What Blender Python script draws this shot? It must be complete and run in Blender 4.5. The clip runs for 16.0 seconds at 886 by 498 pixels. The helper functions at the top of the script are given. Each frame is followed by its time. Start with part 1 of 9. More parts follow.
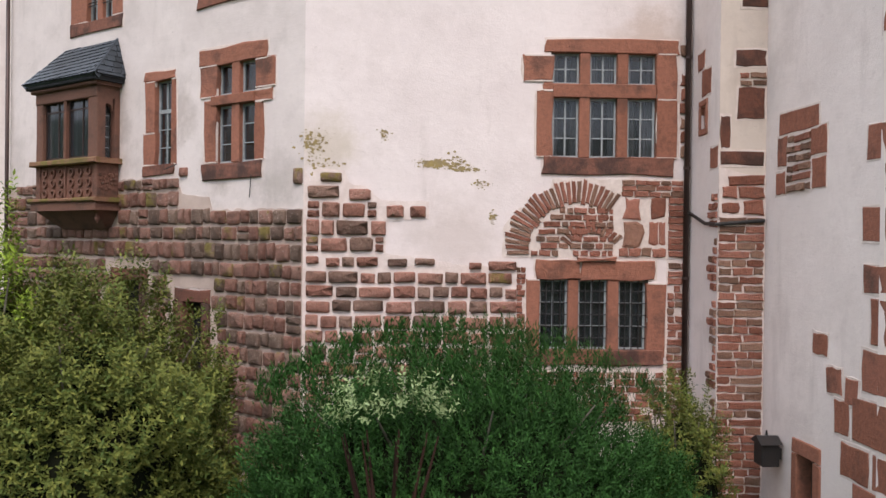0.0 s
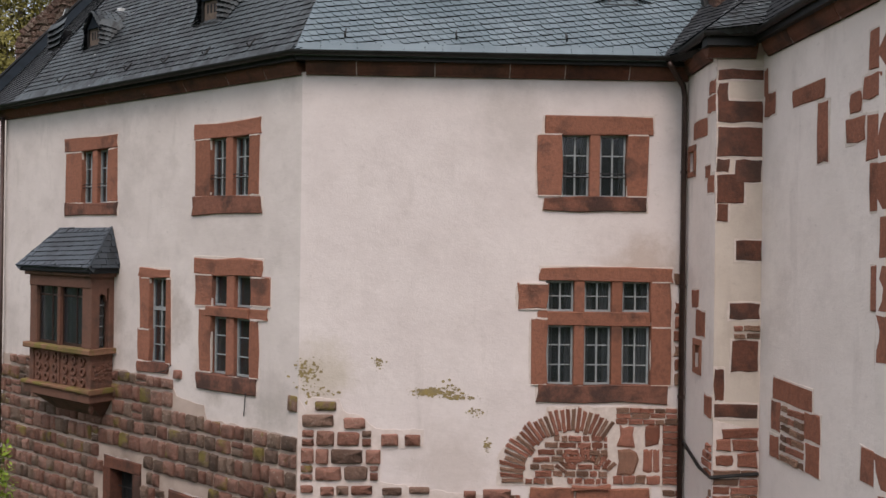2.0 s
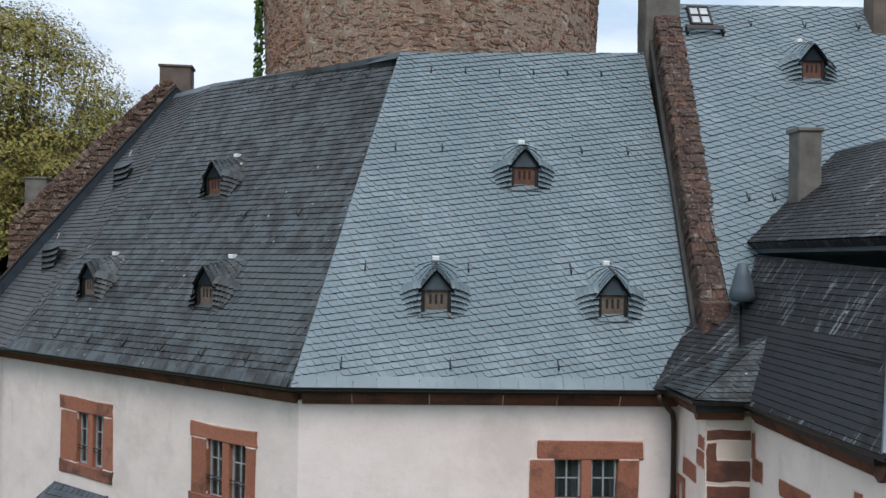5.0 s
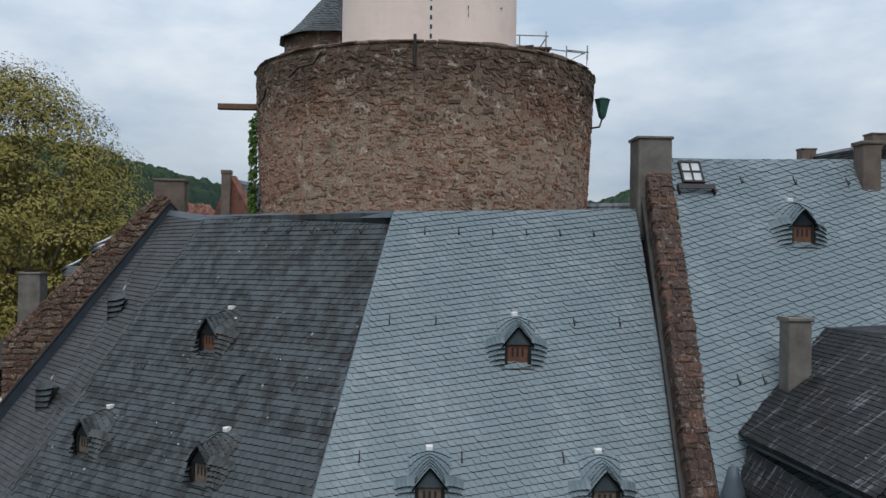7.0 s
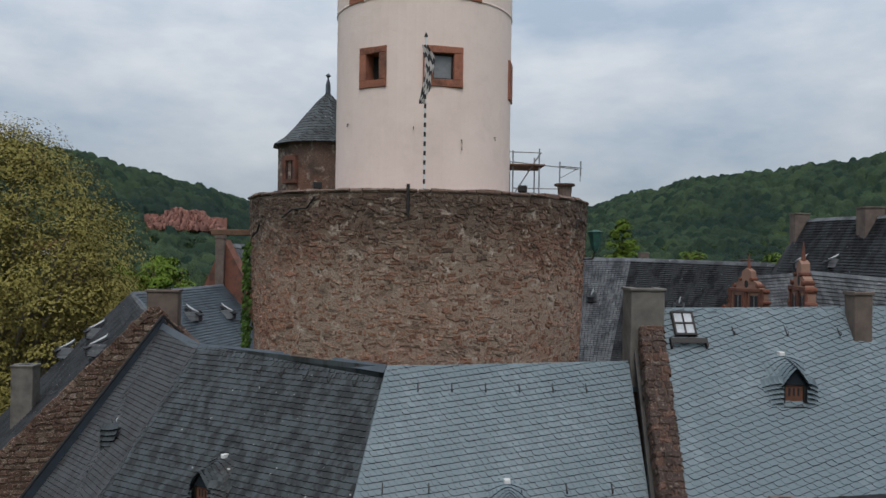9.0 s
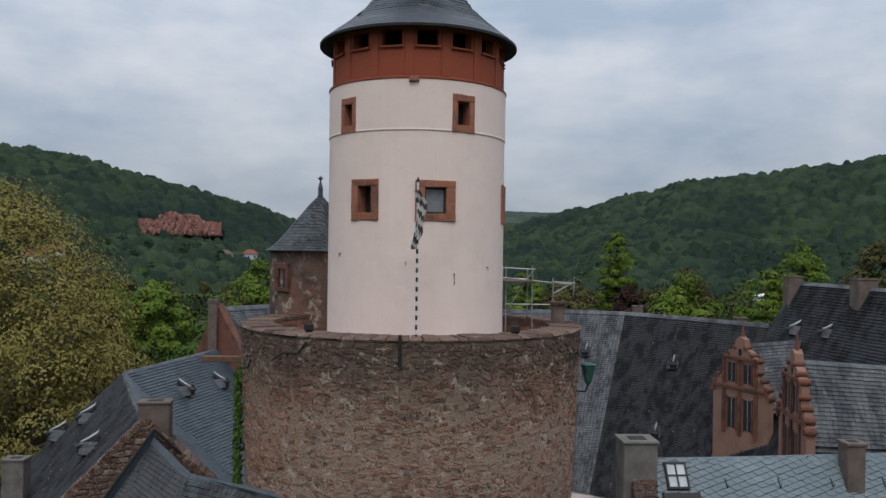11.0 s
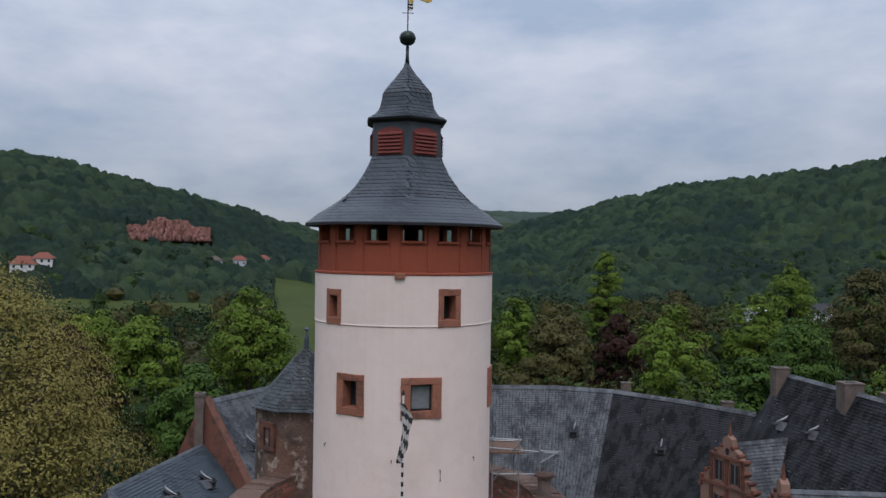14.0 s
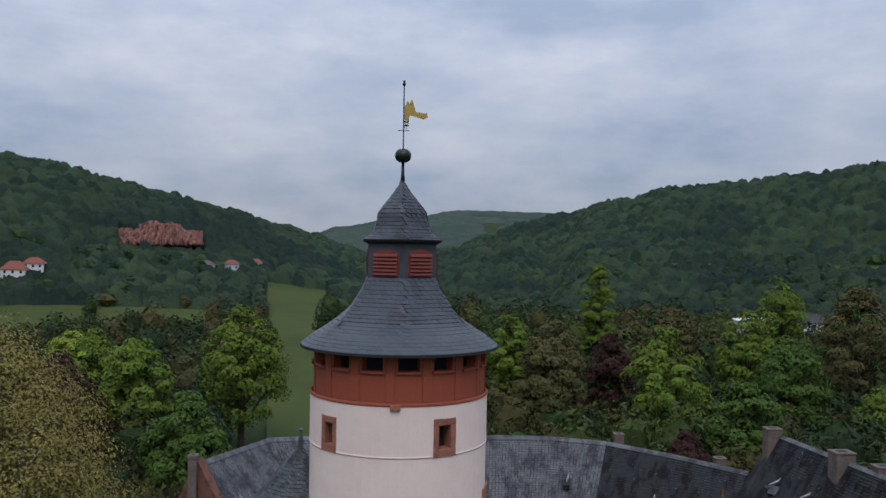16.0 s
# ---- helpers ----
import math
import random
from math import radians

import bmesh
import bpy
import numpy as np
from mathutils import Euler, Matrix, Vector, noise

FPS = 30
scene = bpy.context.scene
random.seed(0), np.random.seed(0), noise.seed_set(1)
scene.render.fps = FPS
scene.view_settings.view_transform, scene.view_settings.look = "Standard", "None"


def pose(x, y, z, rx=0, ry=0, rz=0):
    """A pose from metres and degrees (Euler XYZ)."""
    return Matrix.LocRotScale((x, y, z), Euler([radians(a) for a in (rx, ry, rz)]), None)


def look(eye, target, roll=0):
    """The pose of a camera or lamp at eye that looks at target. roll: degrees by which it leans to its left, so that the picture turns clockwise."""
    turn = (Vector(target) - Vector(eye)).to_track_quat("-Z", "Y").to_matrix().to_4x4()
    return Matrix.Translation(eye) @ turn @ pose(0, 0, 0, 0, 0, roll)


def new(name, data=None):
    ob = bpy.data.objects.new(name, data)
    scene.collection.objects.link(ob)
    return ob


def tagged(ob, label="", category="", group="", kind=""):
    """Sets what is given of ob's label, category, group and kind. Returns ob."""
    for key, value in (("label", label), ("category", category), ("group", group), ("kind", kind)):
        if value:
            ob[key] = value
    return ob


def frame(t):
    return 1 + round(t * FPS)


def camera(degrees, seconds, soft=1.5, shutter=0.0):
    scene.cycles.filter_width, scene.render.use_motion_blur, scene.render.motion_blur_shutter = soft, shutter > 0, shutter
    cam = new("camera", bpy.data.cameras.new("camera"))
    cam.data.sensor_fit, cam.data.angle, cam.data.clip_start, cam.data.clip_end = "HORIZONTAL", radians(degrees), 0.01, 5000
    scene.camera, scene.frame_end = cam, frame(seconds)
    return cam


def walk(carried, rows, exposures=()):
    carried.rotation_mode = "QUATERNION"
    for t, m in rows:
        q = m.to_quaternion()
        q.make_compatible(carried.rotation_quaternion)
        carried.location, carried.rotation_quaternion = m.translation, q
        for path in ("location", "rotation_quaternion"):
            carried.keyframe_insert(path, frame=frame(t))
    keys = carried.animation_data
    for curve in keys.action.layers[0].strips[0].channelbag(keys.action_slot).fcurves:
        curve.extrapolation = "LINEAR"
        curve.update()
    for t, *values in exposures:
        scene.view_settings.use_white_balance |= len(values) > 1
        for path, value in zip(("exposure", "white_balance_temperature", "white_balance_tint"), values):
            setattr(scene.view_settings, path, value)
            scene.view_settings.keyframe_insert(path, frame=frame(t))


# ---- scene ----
cam = camera(56.6, 16.0)
METRES, EYE, TILT, LEAN, TURN = 35.0, 6.0, -0.4, -0.7, 0.0
ROWS = [
    (0.0, 0.0, 0.0, 0.0, -0.0, 0.0, -0.0),
    (0.5, -0.0002, -0.0, 0.0318, -0.15, 0.13, -0.03),
    (1.0, -0.0003, -0.0004, 0.0649, -0.27, 0.22, -0.04),
    (1.5, -0.0004, -0.0005, 0.0992, -0.31, 0.28, -0.04),
    (2.0, -0.0002, -0.001, 0.1331, -0.39, 0.38, -0.06),
    (2.5, 0.0004, -0.0016, 0.1669, -0.48, 0.38, -0.07),
    (3.0, -0.0002, -0.0031, 0.2002, -0.67, 0.43, -0.08),
    (3.5, -0.0004, -0.0047, 0.2328, -0.78, 0.46, -0.09),
    (4.0, -0.0015, -0.007, 0.2651, -0.93, 0.47, -0.09),
    (4.5, -0.0031, -0.009, 0.2966, -1.08, 0.55, -0.11),
    (7.0, -0.0043, -0.0155, 0.4515, -1.64, 0.75, -0.1),
    (7.5, -0.0039, -0.0156, 0.4822, -1.71, 0.81, -0.11),
    (8.0, -0.0034, -0.0162, 0.5133, -1.79, 0.78, -0.12),
    (8.5, -0.0032, -0.0174, 0.5435, -1.9, 0.79, -0.13),
    (9.0, -0.0031, -0.0179, 0.5736, -1.99, 0.8, -0.11),
    (9.5, -0.0027, -0.0179, 0.6048, -2.06, 0.81, -0.1),
    (12.0, 0.0008, -0.0133, 0.7595, -2.55, 0.57, -0.08),
    (12.5, 0.0017, -0.0126, 0.7899, -2.66, 0.54, -0.09),
    (13.0, 0.0026, -0.0128, 0.8199, -2.79, 0.53, -0.09),
    (13.5, 0.0028, -0.0135, 0.8498, -2.92, 0.51, -0.08),
    (14.0, 0.0028, -0.0135, 0.8794, -3.03, 0.5, -0.11),
    (14.5, 0.0027, -0.0141, 0.9093, -3.14, 0.49, -0.15),
    (15.0, 0.0019, -0.0146, 0.9397, -3.27, 0.48, -0.17),
    (15.5, 0.001, -0.0147, 0.9695, -3.41, 0.46, -0.22),
    (16.0, -0.0001, -0.0151, 0.9993, -3.54, 0.41, -0.25),
]
walk(cam, [(t, pose(0, 0, EYE, TILT, LEAN, TURN) @ pose(METRES * x, METRES * y, METRES * z, 90 + pitch, roll, yaw)) for t, x, y, z, yaw, pitch, roll in ROWS],
     exposures=[(0.0, 0.78, 6600, 18), (0.5, 0.62, 6900, 20), (1.0, 0.40, 6950, 20), (1.5, 0.25, 6900, 19), (3.0, 0.26, 6650, 15), (4.0, 0.38, 6400, 12), (4.5, 0.46, 6270, 11), (7.0, 0.08, 6330, 10), (8.5, -0.08, 6480, 11), (9.5, -0.13, 6500, 12), (12.0, -0.18, 6300, 14), (16.0, -0.24, 6080, 18)])

# ---- light ----
SUN_EL, SUN_AZ = 54.0, 180.0
world = bpy.data.worlds.new("overcast_sky")
scene.world = world
world.use_nodes = True
wn, wl = world.node_tree.nodes, world.node_tree.links
wn.clear()
w_out = wn.new("ShaderNodeOutputWorld")
w_bg = wn.new("ShaderNodeBackground")
w_sky = wn.new("ShaderNodeTexSky")
w_sky.sky_type = "NISHITA"
w_sky.sun_disc = False
w_sky.sun_elevation, w_sky.sun_rotation = radians(SUN_EL), radians(SUN_AZ)
w_sky.air_density, w_sky.dust_density, w_sky.ozone_density = 1.0, 2.0, 1.5
w_co = wn.new("ShaderNodeTexCoord")
w_map = wn.new("ShaderNodeMapping")
w_map.inputs["Scale"].default_value = (1.5, 1.5, 3.8)
w_map.inputs["Location"].default_value = (0.35, 0.1, 0.2)
w_n1 = wn.new("ShaderNodeTexNoise")
w_n1.inputs["Scale"].default_value, w_n1.inputs["Detail"].default_value, w_n1.inputs["Roughness"].default_value = 3.0, 7.0, 0.55
w_ramp = wn.new("ShaderNodeValToRGB")
w_ramp.color_ramp.elements[0].position, w_ramp.color_ramp.elements[0].color = 0.34, (3.75, 4.6, 5.55, 1)
w_ramp.color_ramp.elements[1].position, w_ramp.color_ramp.elements[1].color = 0.70, (6.7, 7.1, 7.4, 1)
w_mix = wn.new("ShaderNodeMix")
w_mix.data_type = "RGBA"
w_mix.inputs["Factor"].default_value = 0.86
w_bg.inputs["Strength"].default_value = 0.1
# an overcast sky is about three times as bright overhead as at the horizon
w_sep = wn.new("ShaderNodeSeparateXYZ")
w_up = wn.new("ShaderNodeMath")
w_up.operation = "MULTIPLY_ADD"
w_up.inputs[1].default_value, w_up.inputs[2].default_value = 1.75, 0.8
w_vm = wn.new("ShaderNodeVectorMath")
w_vm.operation = "SCALE"
wl.new(w_co.outputs["Generated"], w_sep.inputs[0])
wl.new(w_sep.outputs["Z"], w_up.inputs[0])
wl.new(w_up.outputs[0], w_vm.inputs["Scale"])
wl.new(w_co.outputs["Generated"], w_map.inputs["Vector"])
wl.new(w_map.outputs["Vector"], w_n1.inputs["Vector"])
wl.new(w_n1.outputs["Fac"], w_ramp.inputs["Fac"])
wl.new(w_sky.outputs["Color"], w_mix.inputs["A"])
wl.new(w_ramp.outputs["Color"], w_vm.inputs[0])
wl.new(w_vm.outputs["Vector"], w_mix.inputs["B"])
wl.new(w_mix.outputs["Result"], w_bg.inputs["Color"])
wl.new(w_bg.outputs["Background"], w_out.inputs["Surface"])
sun = new("sun", bpy.data.lights.new("sun", "SUN"))
sun.data.energy, sun.data.angle, sun.data.color = 1.25, radians(24), (1.0, 0.93, 0.86)
sun.matrix_world = look((0, -20, 40), (0, 0, 40 - 20 * math.tan(radians(SUN_EL))))

# ---- materials ----


class Nodes:
    """A short way to write a node material."""

    def __init__(self, name):
        self.m = bpy.data.materials.new(name)
        self.m.use_nodes = True
        self.t = self.m.node_tree
        self.b = self.t.nodes["Principled BSDF"]
        self.co = self.n("ShaderNodeTexCoord").outputs["Object"]

    def n(self, kind, **values):
        node = self.t.nodes.new(kind)
        for key, value in values.items():
            node.inputs[key].default_value = value
        return node

    def to(self, a, b):
        self.t.links.new(a, b)
        return self

    def noise(self, scale, detail=4.0, rough=0.55, vec=None, stretch=None, offset=None):
        v = vec or self.co
        if stretch:
            mp = self.n("ShaderNodeMapping", Scale=stretch)
            self.to(v, mp.inputs["Vector"])
            v = mp.outputs["Vector"]
        if offset is not None:
            ad = self.t.nodes.new("ShaderNodeVectorMath")
            self.to(v, ad.inputs[0]).to(offset, ad.inputs[1])
            v = ad.outputs["Vector"]
        no = self.n("ShaderNodeTexNoise", Scale=scale, Detail=detail, Roughness=rough)
        self.to(v, no.inputs["Vector"])
        return no.outputs["Fac"]

    def ramp(self, fac, *stops):
        r = self.t.nodes.new("ShaderNodeValToRGB")
        el = r.color_ramp.elements
        while len(el) < len(stops):
            el.new(0.5)
        for e, (p, c) in zip(el, stops):
            e.position = p
            e.color = (c, c, c, 1) if isinstance(c, float) else (*c, 1)
        self.to(fac, r.inputs["Fac"])
        return r.outputs["Color"]

    def mix(self, fac, a, b, blend="MIX"):
        x = self.t.nodes.new("ShaderNodeMix")
        x.data_type, x.blend_type = "RGBA", blend
        for value, slot in ((fac, "Factor"), (a, "A"), (b, "B")):
            if isinstance(value, (int, float)):
                x.inputs[slot].default_value = value
            elif isinstance(value, tuple):
                x.inputs[slot].default_value = (*value, 1)
            else:
                self.to(value, x.inputs[slot])
        return x.outputs["Result"]

    def math(self, op, a, b):
        x = self.t.nodes.new("ShaderNodeMath")
        x.operation = op
        for i, value in enumerate((a, b)):
            if isinstance(value, (int, float)):
                x.inputs[i].default_value = value
            else:
                self.to(value, x.inputs[i])
        return x.outputs[0]

    def random(self):
        """One value for each object and each loose piece of a mesh."""
        a = self.t.nodes.new("ShaderNodeObjectInfo").outputs["Random"]
        b = self.t.nodes.new("ShaderNodeNewGeometry").outputs["Random Per Island"]
        return self.math("FRACT", self.math("ADD", self.math("MULTIPLY", a, 7.31), b), 0.0)

    def done(self, color, rough=0.9, height=None, strength=0.3, distance=0.02, metal=0.0, spec=None):
        if isinstance(color, tuple):
            self.b.inputs["Base Color"].default_value = (*color, 1)
        else:
            self.to(color, self.b.inputs["Base Color"])
        if isinstance(rough, float):
            self.b.inputs["Roughness"].default_value = rough
        else:
            self.to(rough, self.b.inputs["Roughness"])
        self.b.inputs["Metallic"].default_value = metal
        if spec is not None:
            self.b.inputs["Specular IOR Level"].default_value = spec
        if height is not None:
            bp = self.n("ShaderNodeBump", Strength=strength, Distance=distance)
            self.to(height, bp.inputs["Height"]).to(bp.outputs["Normal"], self.b.inputs["Normal"])
        return self.m


def plaster(name, light, dark, stain, stain_at=0.66, smears=()):
    """smears: (x, y, z, radius, colour) of tinted patches."""
    k = Nodes(name)
    big, fine, drip = k.noise(0.7, 7, 0.62), k.noise(6.0, 8, 0.65), k.noise(0.9, 7, 0.6, stretch=(1.6, 1.6, 0.35))
    c = k.mix(k.ramp(big, (0.35, 0.0), (0.7, 1.0)), light, dark)
    c = k.mix(k.ramp(fine, (0.3, 0.0), (0.75, 0.34)), c, dark)
    c = k.mix(k.ramp(k.noise(1.7, 8, 0.7), (0.5, 0.0), (0.72, 0.3)), c, stain)
    c = k.mix(k.ramp(drip, (stain_at, 0.0), (stain_at + 0.16, 0.55)), c, stain)
    c = k.mix(k.ramp(k.noise(5.0, 8, 0.75, stretch=(1, 1, 2.2)), (0.60, 0.0), (0.68, 0.45)), c, stain)
    c = k.mix(k.ramp(k.noise(0.42, 6, 0.68), (0.54, 0.0), (0.64, 0.32)), c, stain)
    c = k.mix(k.ramp(k.noise(3.1, 9, 0.8, stretch=(1, 1, 1.6)), (0.56, 0.0), (0.74, 0.5)), c, dark)
    for x, y, z, r, tint in smears:
        where = k.t.nodes.new("ShaderNodeNewGeometry").outputs["Position"]
        far = k.t.nodes.new("ShaderNodeVectorMath")
        far.operation = "DISTANCE"
        far.inputs[1].default_value = (x, y, z)
        k.to(where, far.inputs[0])
        edge = k.math("ADD", k.math("DIVIDE", far.outputs["Value"], r), k.math("MULTIPLY", k.math("SUBTRACT", k.noise(1.6, 8, 0.72), 0.5), 2.2))
        c = k.mix(k.ramp(edge, (0.3, 0.6), (1.0, 0.0)), c, tint)
    trowel = k.noise(1.9, 7, 0.62, stretch=(1, 1, 1.25))
    return k.done(c, 0.93, k.math("ADD", trowel, k.math("MULTIPLY", k.noise(24.0, 5, 0.7), 0.3)), 0.3, 0.05, spec=0.2)


def sandstone(name, a, b, dark, moss=None, bump=0.5, dark_at=0.58, spread=0.5, third=None, speck=0.0, warm=None, moss_at=0.56, speck_at=0.6, soot=None, mossy=0.0):
    k = Nodes(name)
    rnd = k.random()
    off = k.n("ShaderNodeCombineXYZ")
    k.to(k.math("MULTIPLY", rnd, 37.0), off.inputs[0]).to(k.math("MULTIPLY", rnd, 91.0), off.inputs[2])
    o = off.outputs[0]
    n1, n2, n3 = k.noise(1.7, 6, 0.6, offset=o), k.noise(14.0, 6, 0.7, offset=o), k.noise(1.1, 7, 0.65, offset=o)
    c = k.mix(k.ramp(rnd, (0.0, 0.0), (1.0, 1.0)), a, b)
    if third:
        c = k.mix(k.ramp(k.math("FRACT", k.math("MULTIPLY", rnd, 13.7), 0.0), (0.62, 0.0), (0.7, 0.85)), c, third)
    c = k.mix(k.ramp(n1, (0.35, 0.0), (0.7, 0.35)), c, b)
    if warm:
        c = k.mix(k.ramp(k.noise(0.45, 4, 0.6), (0.5, 0.0), (0.62, 0.6)), c, warm)
    if speck:
        c = k.mix(k.ramp(k.noise(19.0, 3, 0.6, offset=o), (speck_at, 0.0), (speck_at + 0.08, speck)), c, (0.42, 0.34, 0.27))
    c = k.mix(k.ramp(n3, (dark_at, 0.0), (dark_at + 0.14, 0.75)), c, dark)
    c = k.mix(k.ramp(n2, (0.35, 0.35), (0.65, 0.0)), c, dark)
    v = k.n("ShaderNodeHueSaturation", Saturation=1.0)
    k.to(c, v.inputs["Color"]).to(k.math("ADD", k.math("MULTIPLY", rnd, spread), 1.0 - spread / 2), v.inputs["Value"])
    c = v.outputs["Color"]
    if soot:
        # a patchy crust of dark lichen along the wall's head
        sep = k.t.nodes.new("ShaderNodeSeparateXYZ")
        where = k.t.nodes.new("ShaderNodeNewGeometry").outputs["Position"]
        k.to(where, sep.inputs[0])
        edge = k.math("ADD", sep.outputs["Z"], k.math("MULTIPLY", k.math("SUBTRACT", k.noise(0.9, 5, 0.65, vec=where), 0.5), 3.2))
        c = k.mix(k.ramp(k.math("DIVIDE", k.math("SUBTRACT", edge, soot[0]), soot[1] - soot[0]), (0.0, 0.0), (1.0, 0.8)), c, dark)
    if moss:
        n4 = k.noise(2.3, 6, 0.65, offset=o)
        if mossy:
            n4 = k.math("ADD", n4, k.ramp(k.math("FRACT", k.math("MULTIPLY", rnd, 29.3), 0.0), (0.86, 0.0), (0.88, mossy)))
        c = k.mix(k.ramp(n4, (moss_at, 0.0), (moss_at + 0.1, 0.85)), c, moss)
    return k.done(c, 0.9, k.math("ADD", k.math("MULTIPLY", n2, 1.4), k.math("MULTIPLY", n1, 1.5)), bump, 0.04, spec=0.25)


def slate(name, a, b, c3, lichen=0.0, spread=0.45, rough=0.5, streak=(1.0, 1.0, 0.45), specks=0.0, drips=0.0, run=(4.0, 4.0, 0.5)):
    k = Nodes(name)
    rnd = k.random()
    n1, n2 = k.noise(0.75, 4, 0.6, stretch=streak), k.noise(22.0, 5, 0.6)
    c = k.mix(k.ramp(rnd, (0.1, 0.0), (0.9, 1.0)), a, b)
    c = k.mix(k.ramp(n2, (0.4, 0.0), (0.75, 0.25)), c, b)
    if lichen:
        n3 = k.noise(5.3, 9, 0.8)
        c = k.mix(k.ramp(n3, (0.62 - 0.12 * (lichen > 0.5), 0.0), (0.72 - 0.07 * (lichen > 0.5), lichen)), c, (0.22, 0.22, 0.20))
    c = k.mix(k.ramp(n1, (0.44, 0.0), (0.58, 0.88)), c, c3)
    v = k.n("ShaderNodeHueSaturation")
    k.to(c, v.inputs["Color"]).to(k.math("ADD", k.math("MULTIPLY", rnd, spread), 1.0 - spread / 2), v.inputs["Value"])
    c = v.outputs["Color"]
    if drips:
        c = k.mix(k.ramp(k.noise(1.0, 6, 0.7, stretch=run), (0.56, 0.0), (0.66, drips)), c, (0.21, 0.225, 0.235))
    if specks:
        c = k.mix(k.ramp(k.noise(6.5, 2, 0.5), (0.735, 0.0), (0.755, specks)), c, (0.42, 0.42, 0.38))
    return k.done(c, k.ramp(n2, (0.2, rough - 0.08), (0.8, rough + 0.12)), n2, 0.25, 0.01, spec=0.35 if rough < 0.7 else 0.2)


def plain(name, a, b, rough=0.6, metal=0.0, scale=4.0, bump=0.15, spec=None):
    k = Nodes(name)
    n1 = k.noise(scale, 6, 0.6)
    return k.done(k.mix(k.ramp(n1, (0.3, 0.0), (0.7, 1.0)), a, b), rough, k.noise(scale * 6, 4), bump, 0.01, metal, spec)


def leaf(name, a, b, rough=0.6, dark=None, hi=1.3, lo=0.62, drift=0.35, deep=0.6):
    k = Nodes(name)
    rnd, n1 = k.random(), k.noise(drift, 4)
    c = k.mix(rnd, tuple(hi * x for x in a), tuple(lo * x for x in b))
    c = k.mix(k.ramp(n1, (0.4, 0.0), (0.65, deep)), c, dark or tuple(0.55 * x for x in a))
    return k.done(c, rough, spec=0.08)


M_PLASTER = plaster("pale_plaster", (0.83, 0.73, 0.69), (0.735, 0.635, 0.60), (0.56, 0.475, 0.43), 0.64,
                    [(4.3, 17.27, 10.2, 1.0, (0.5, 0.375, 0.30)), (4.75, 17.27, 8.9, 0.7, (0.52, 0.40, 0.33)), (0.3, 17.2, 6.1, 1.1, (0.62, 0.52, 0.47)), (-2.5, 17.17, 8.0, 0.8, (0.56, 0.47, 0.36)), (1.6, 17.2, 13.3, 1.2, (0.6, 0.52, 0.48))])
# M_PLASTER toned down for the side wall's shade; smears darken spots round its oriel
M_PLASTER_B = plaster("shade_side_plaster", (0.76, 0.67, 0.625), (0.65, 0.565, 0.525), (0.45, 0.385, 0.35), 0.6,
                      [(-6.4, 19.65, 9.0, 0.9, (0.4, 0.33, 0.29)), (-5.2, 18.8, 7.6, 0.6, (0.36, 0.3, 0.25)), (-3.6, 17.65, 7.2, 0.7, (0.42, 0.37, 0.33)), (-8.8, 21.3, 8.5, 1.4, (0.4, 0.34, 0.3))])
M_PLASTER_R = plaster("beige_plaster", (0.86, 0.75, 0.695), (0.77, 0.665, 0.61), (0.57, 0.475, 0.425), 0.58)
# yellower plaster, also darkened because the pier stands in shade
M_PIER = plaster("shaded_yellow_plaster", (0.69, 0.585, 0.50), (0.61, 0.51, 0.43), (0.47, 0.38, 0.32), 0.56)
M_TOWER = plaster("cream_render", (0.83, 0.685, 0.615), (0.78, 0.63, 0.56), (0.66, 0.53, 0.465), 0.68)
M_MORTAR = plain("mortar", (0.78, 0.665, 0.61), (0.64, 0.525, 0.465), 0.95, scale=5, bump=0.8)
M_MORTAR_D = sandstone("smeared_keep_mortar", (0.42, 0.315, 0.24), (0.30, 0.215, 0.16), (0.105, 0.075, 0.058), (0.5, 0.42, 0.345), bump=1.0, dark_at=0.55, spread=0.1, warm=(0.34, 0.18, 0.12), speck=0.6, speck_at=0.55, soot=(25.3, 27.3))
M_RED = sandstone("red_sandstone", (0.40, 0.152, 0.092), (0.30, 0.118, 0.078), (0.08, 0.05, 0.04), dark_at=0.56, spread=0.4)
M_REDB = sandstone("window_sandstone", (0.42, 0.168, 0.104), (0.325, 0.132, 0.084), (0.085, 0.052, 0.042), dark_at=0.53, spread=0.4, bump=0.6)
M_SOOTY = sandstone("sooty_sill_stone", (0.33, 0.135, 0.088), (0.23, 0.098, 0.066), (0.035, 0.027, 0.025), dark_at=0.44, spread=0.3, bump=0.4)
M_JOINT = plain("pale_lime_joint", (0.76, 0.65, 0.58), (0.6, 0.49, 0.43), 0.95, scale=8)
M_SHUTTER = plain("orange_brown_shutter", (0.16, 0.06, 0.03), (0.08, 0.035, 0.022), 0.75, 0.0, 5.0)
# M_ASHLAR's mossy stone, darkened for the trees' shade on the side wall
M_ASHLAR_B = sandstone("shaded_mossy_sandstone", (0.36, 0.165, 0.118), (0.22, 0.12, 0.09), (0.075, 0.056, 0.045), (0.2, 0.155, 0.04), bump=1.0, dark_at=0.55, spread=0.75, third=(0.16, 0.115, 0.085), speck=0.5, moss_at=0.64, mossy=0.16)
# mortar darkened too, with the same shade in its colour
M_MORTAR_B = plain("shaded_damp_mortar", (0.6, 0.47, 0.4), (0.32, 0.235, 0.19), 0.95, scale=0.7, bump=0.8)
M_ORIEL = sandstone("brown_oriel_stone", (0.25, 0.112, 0.075), (0.17, 0.085, 0.06), (0.06, 0.042, 0.034), dark_at=0.54, spread=0.3, bump=0.5)
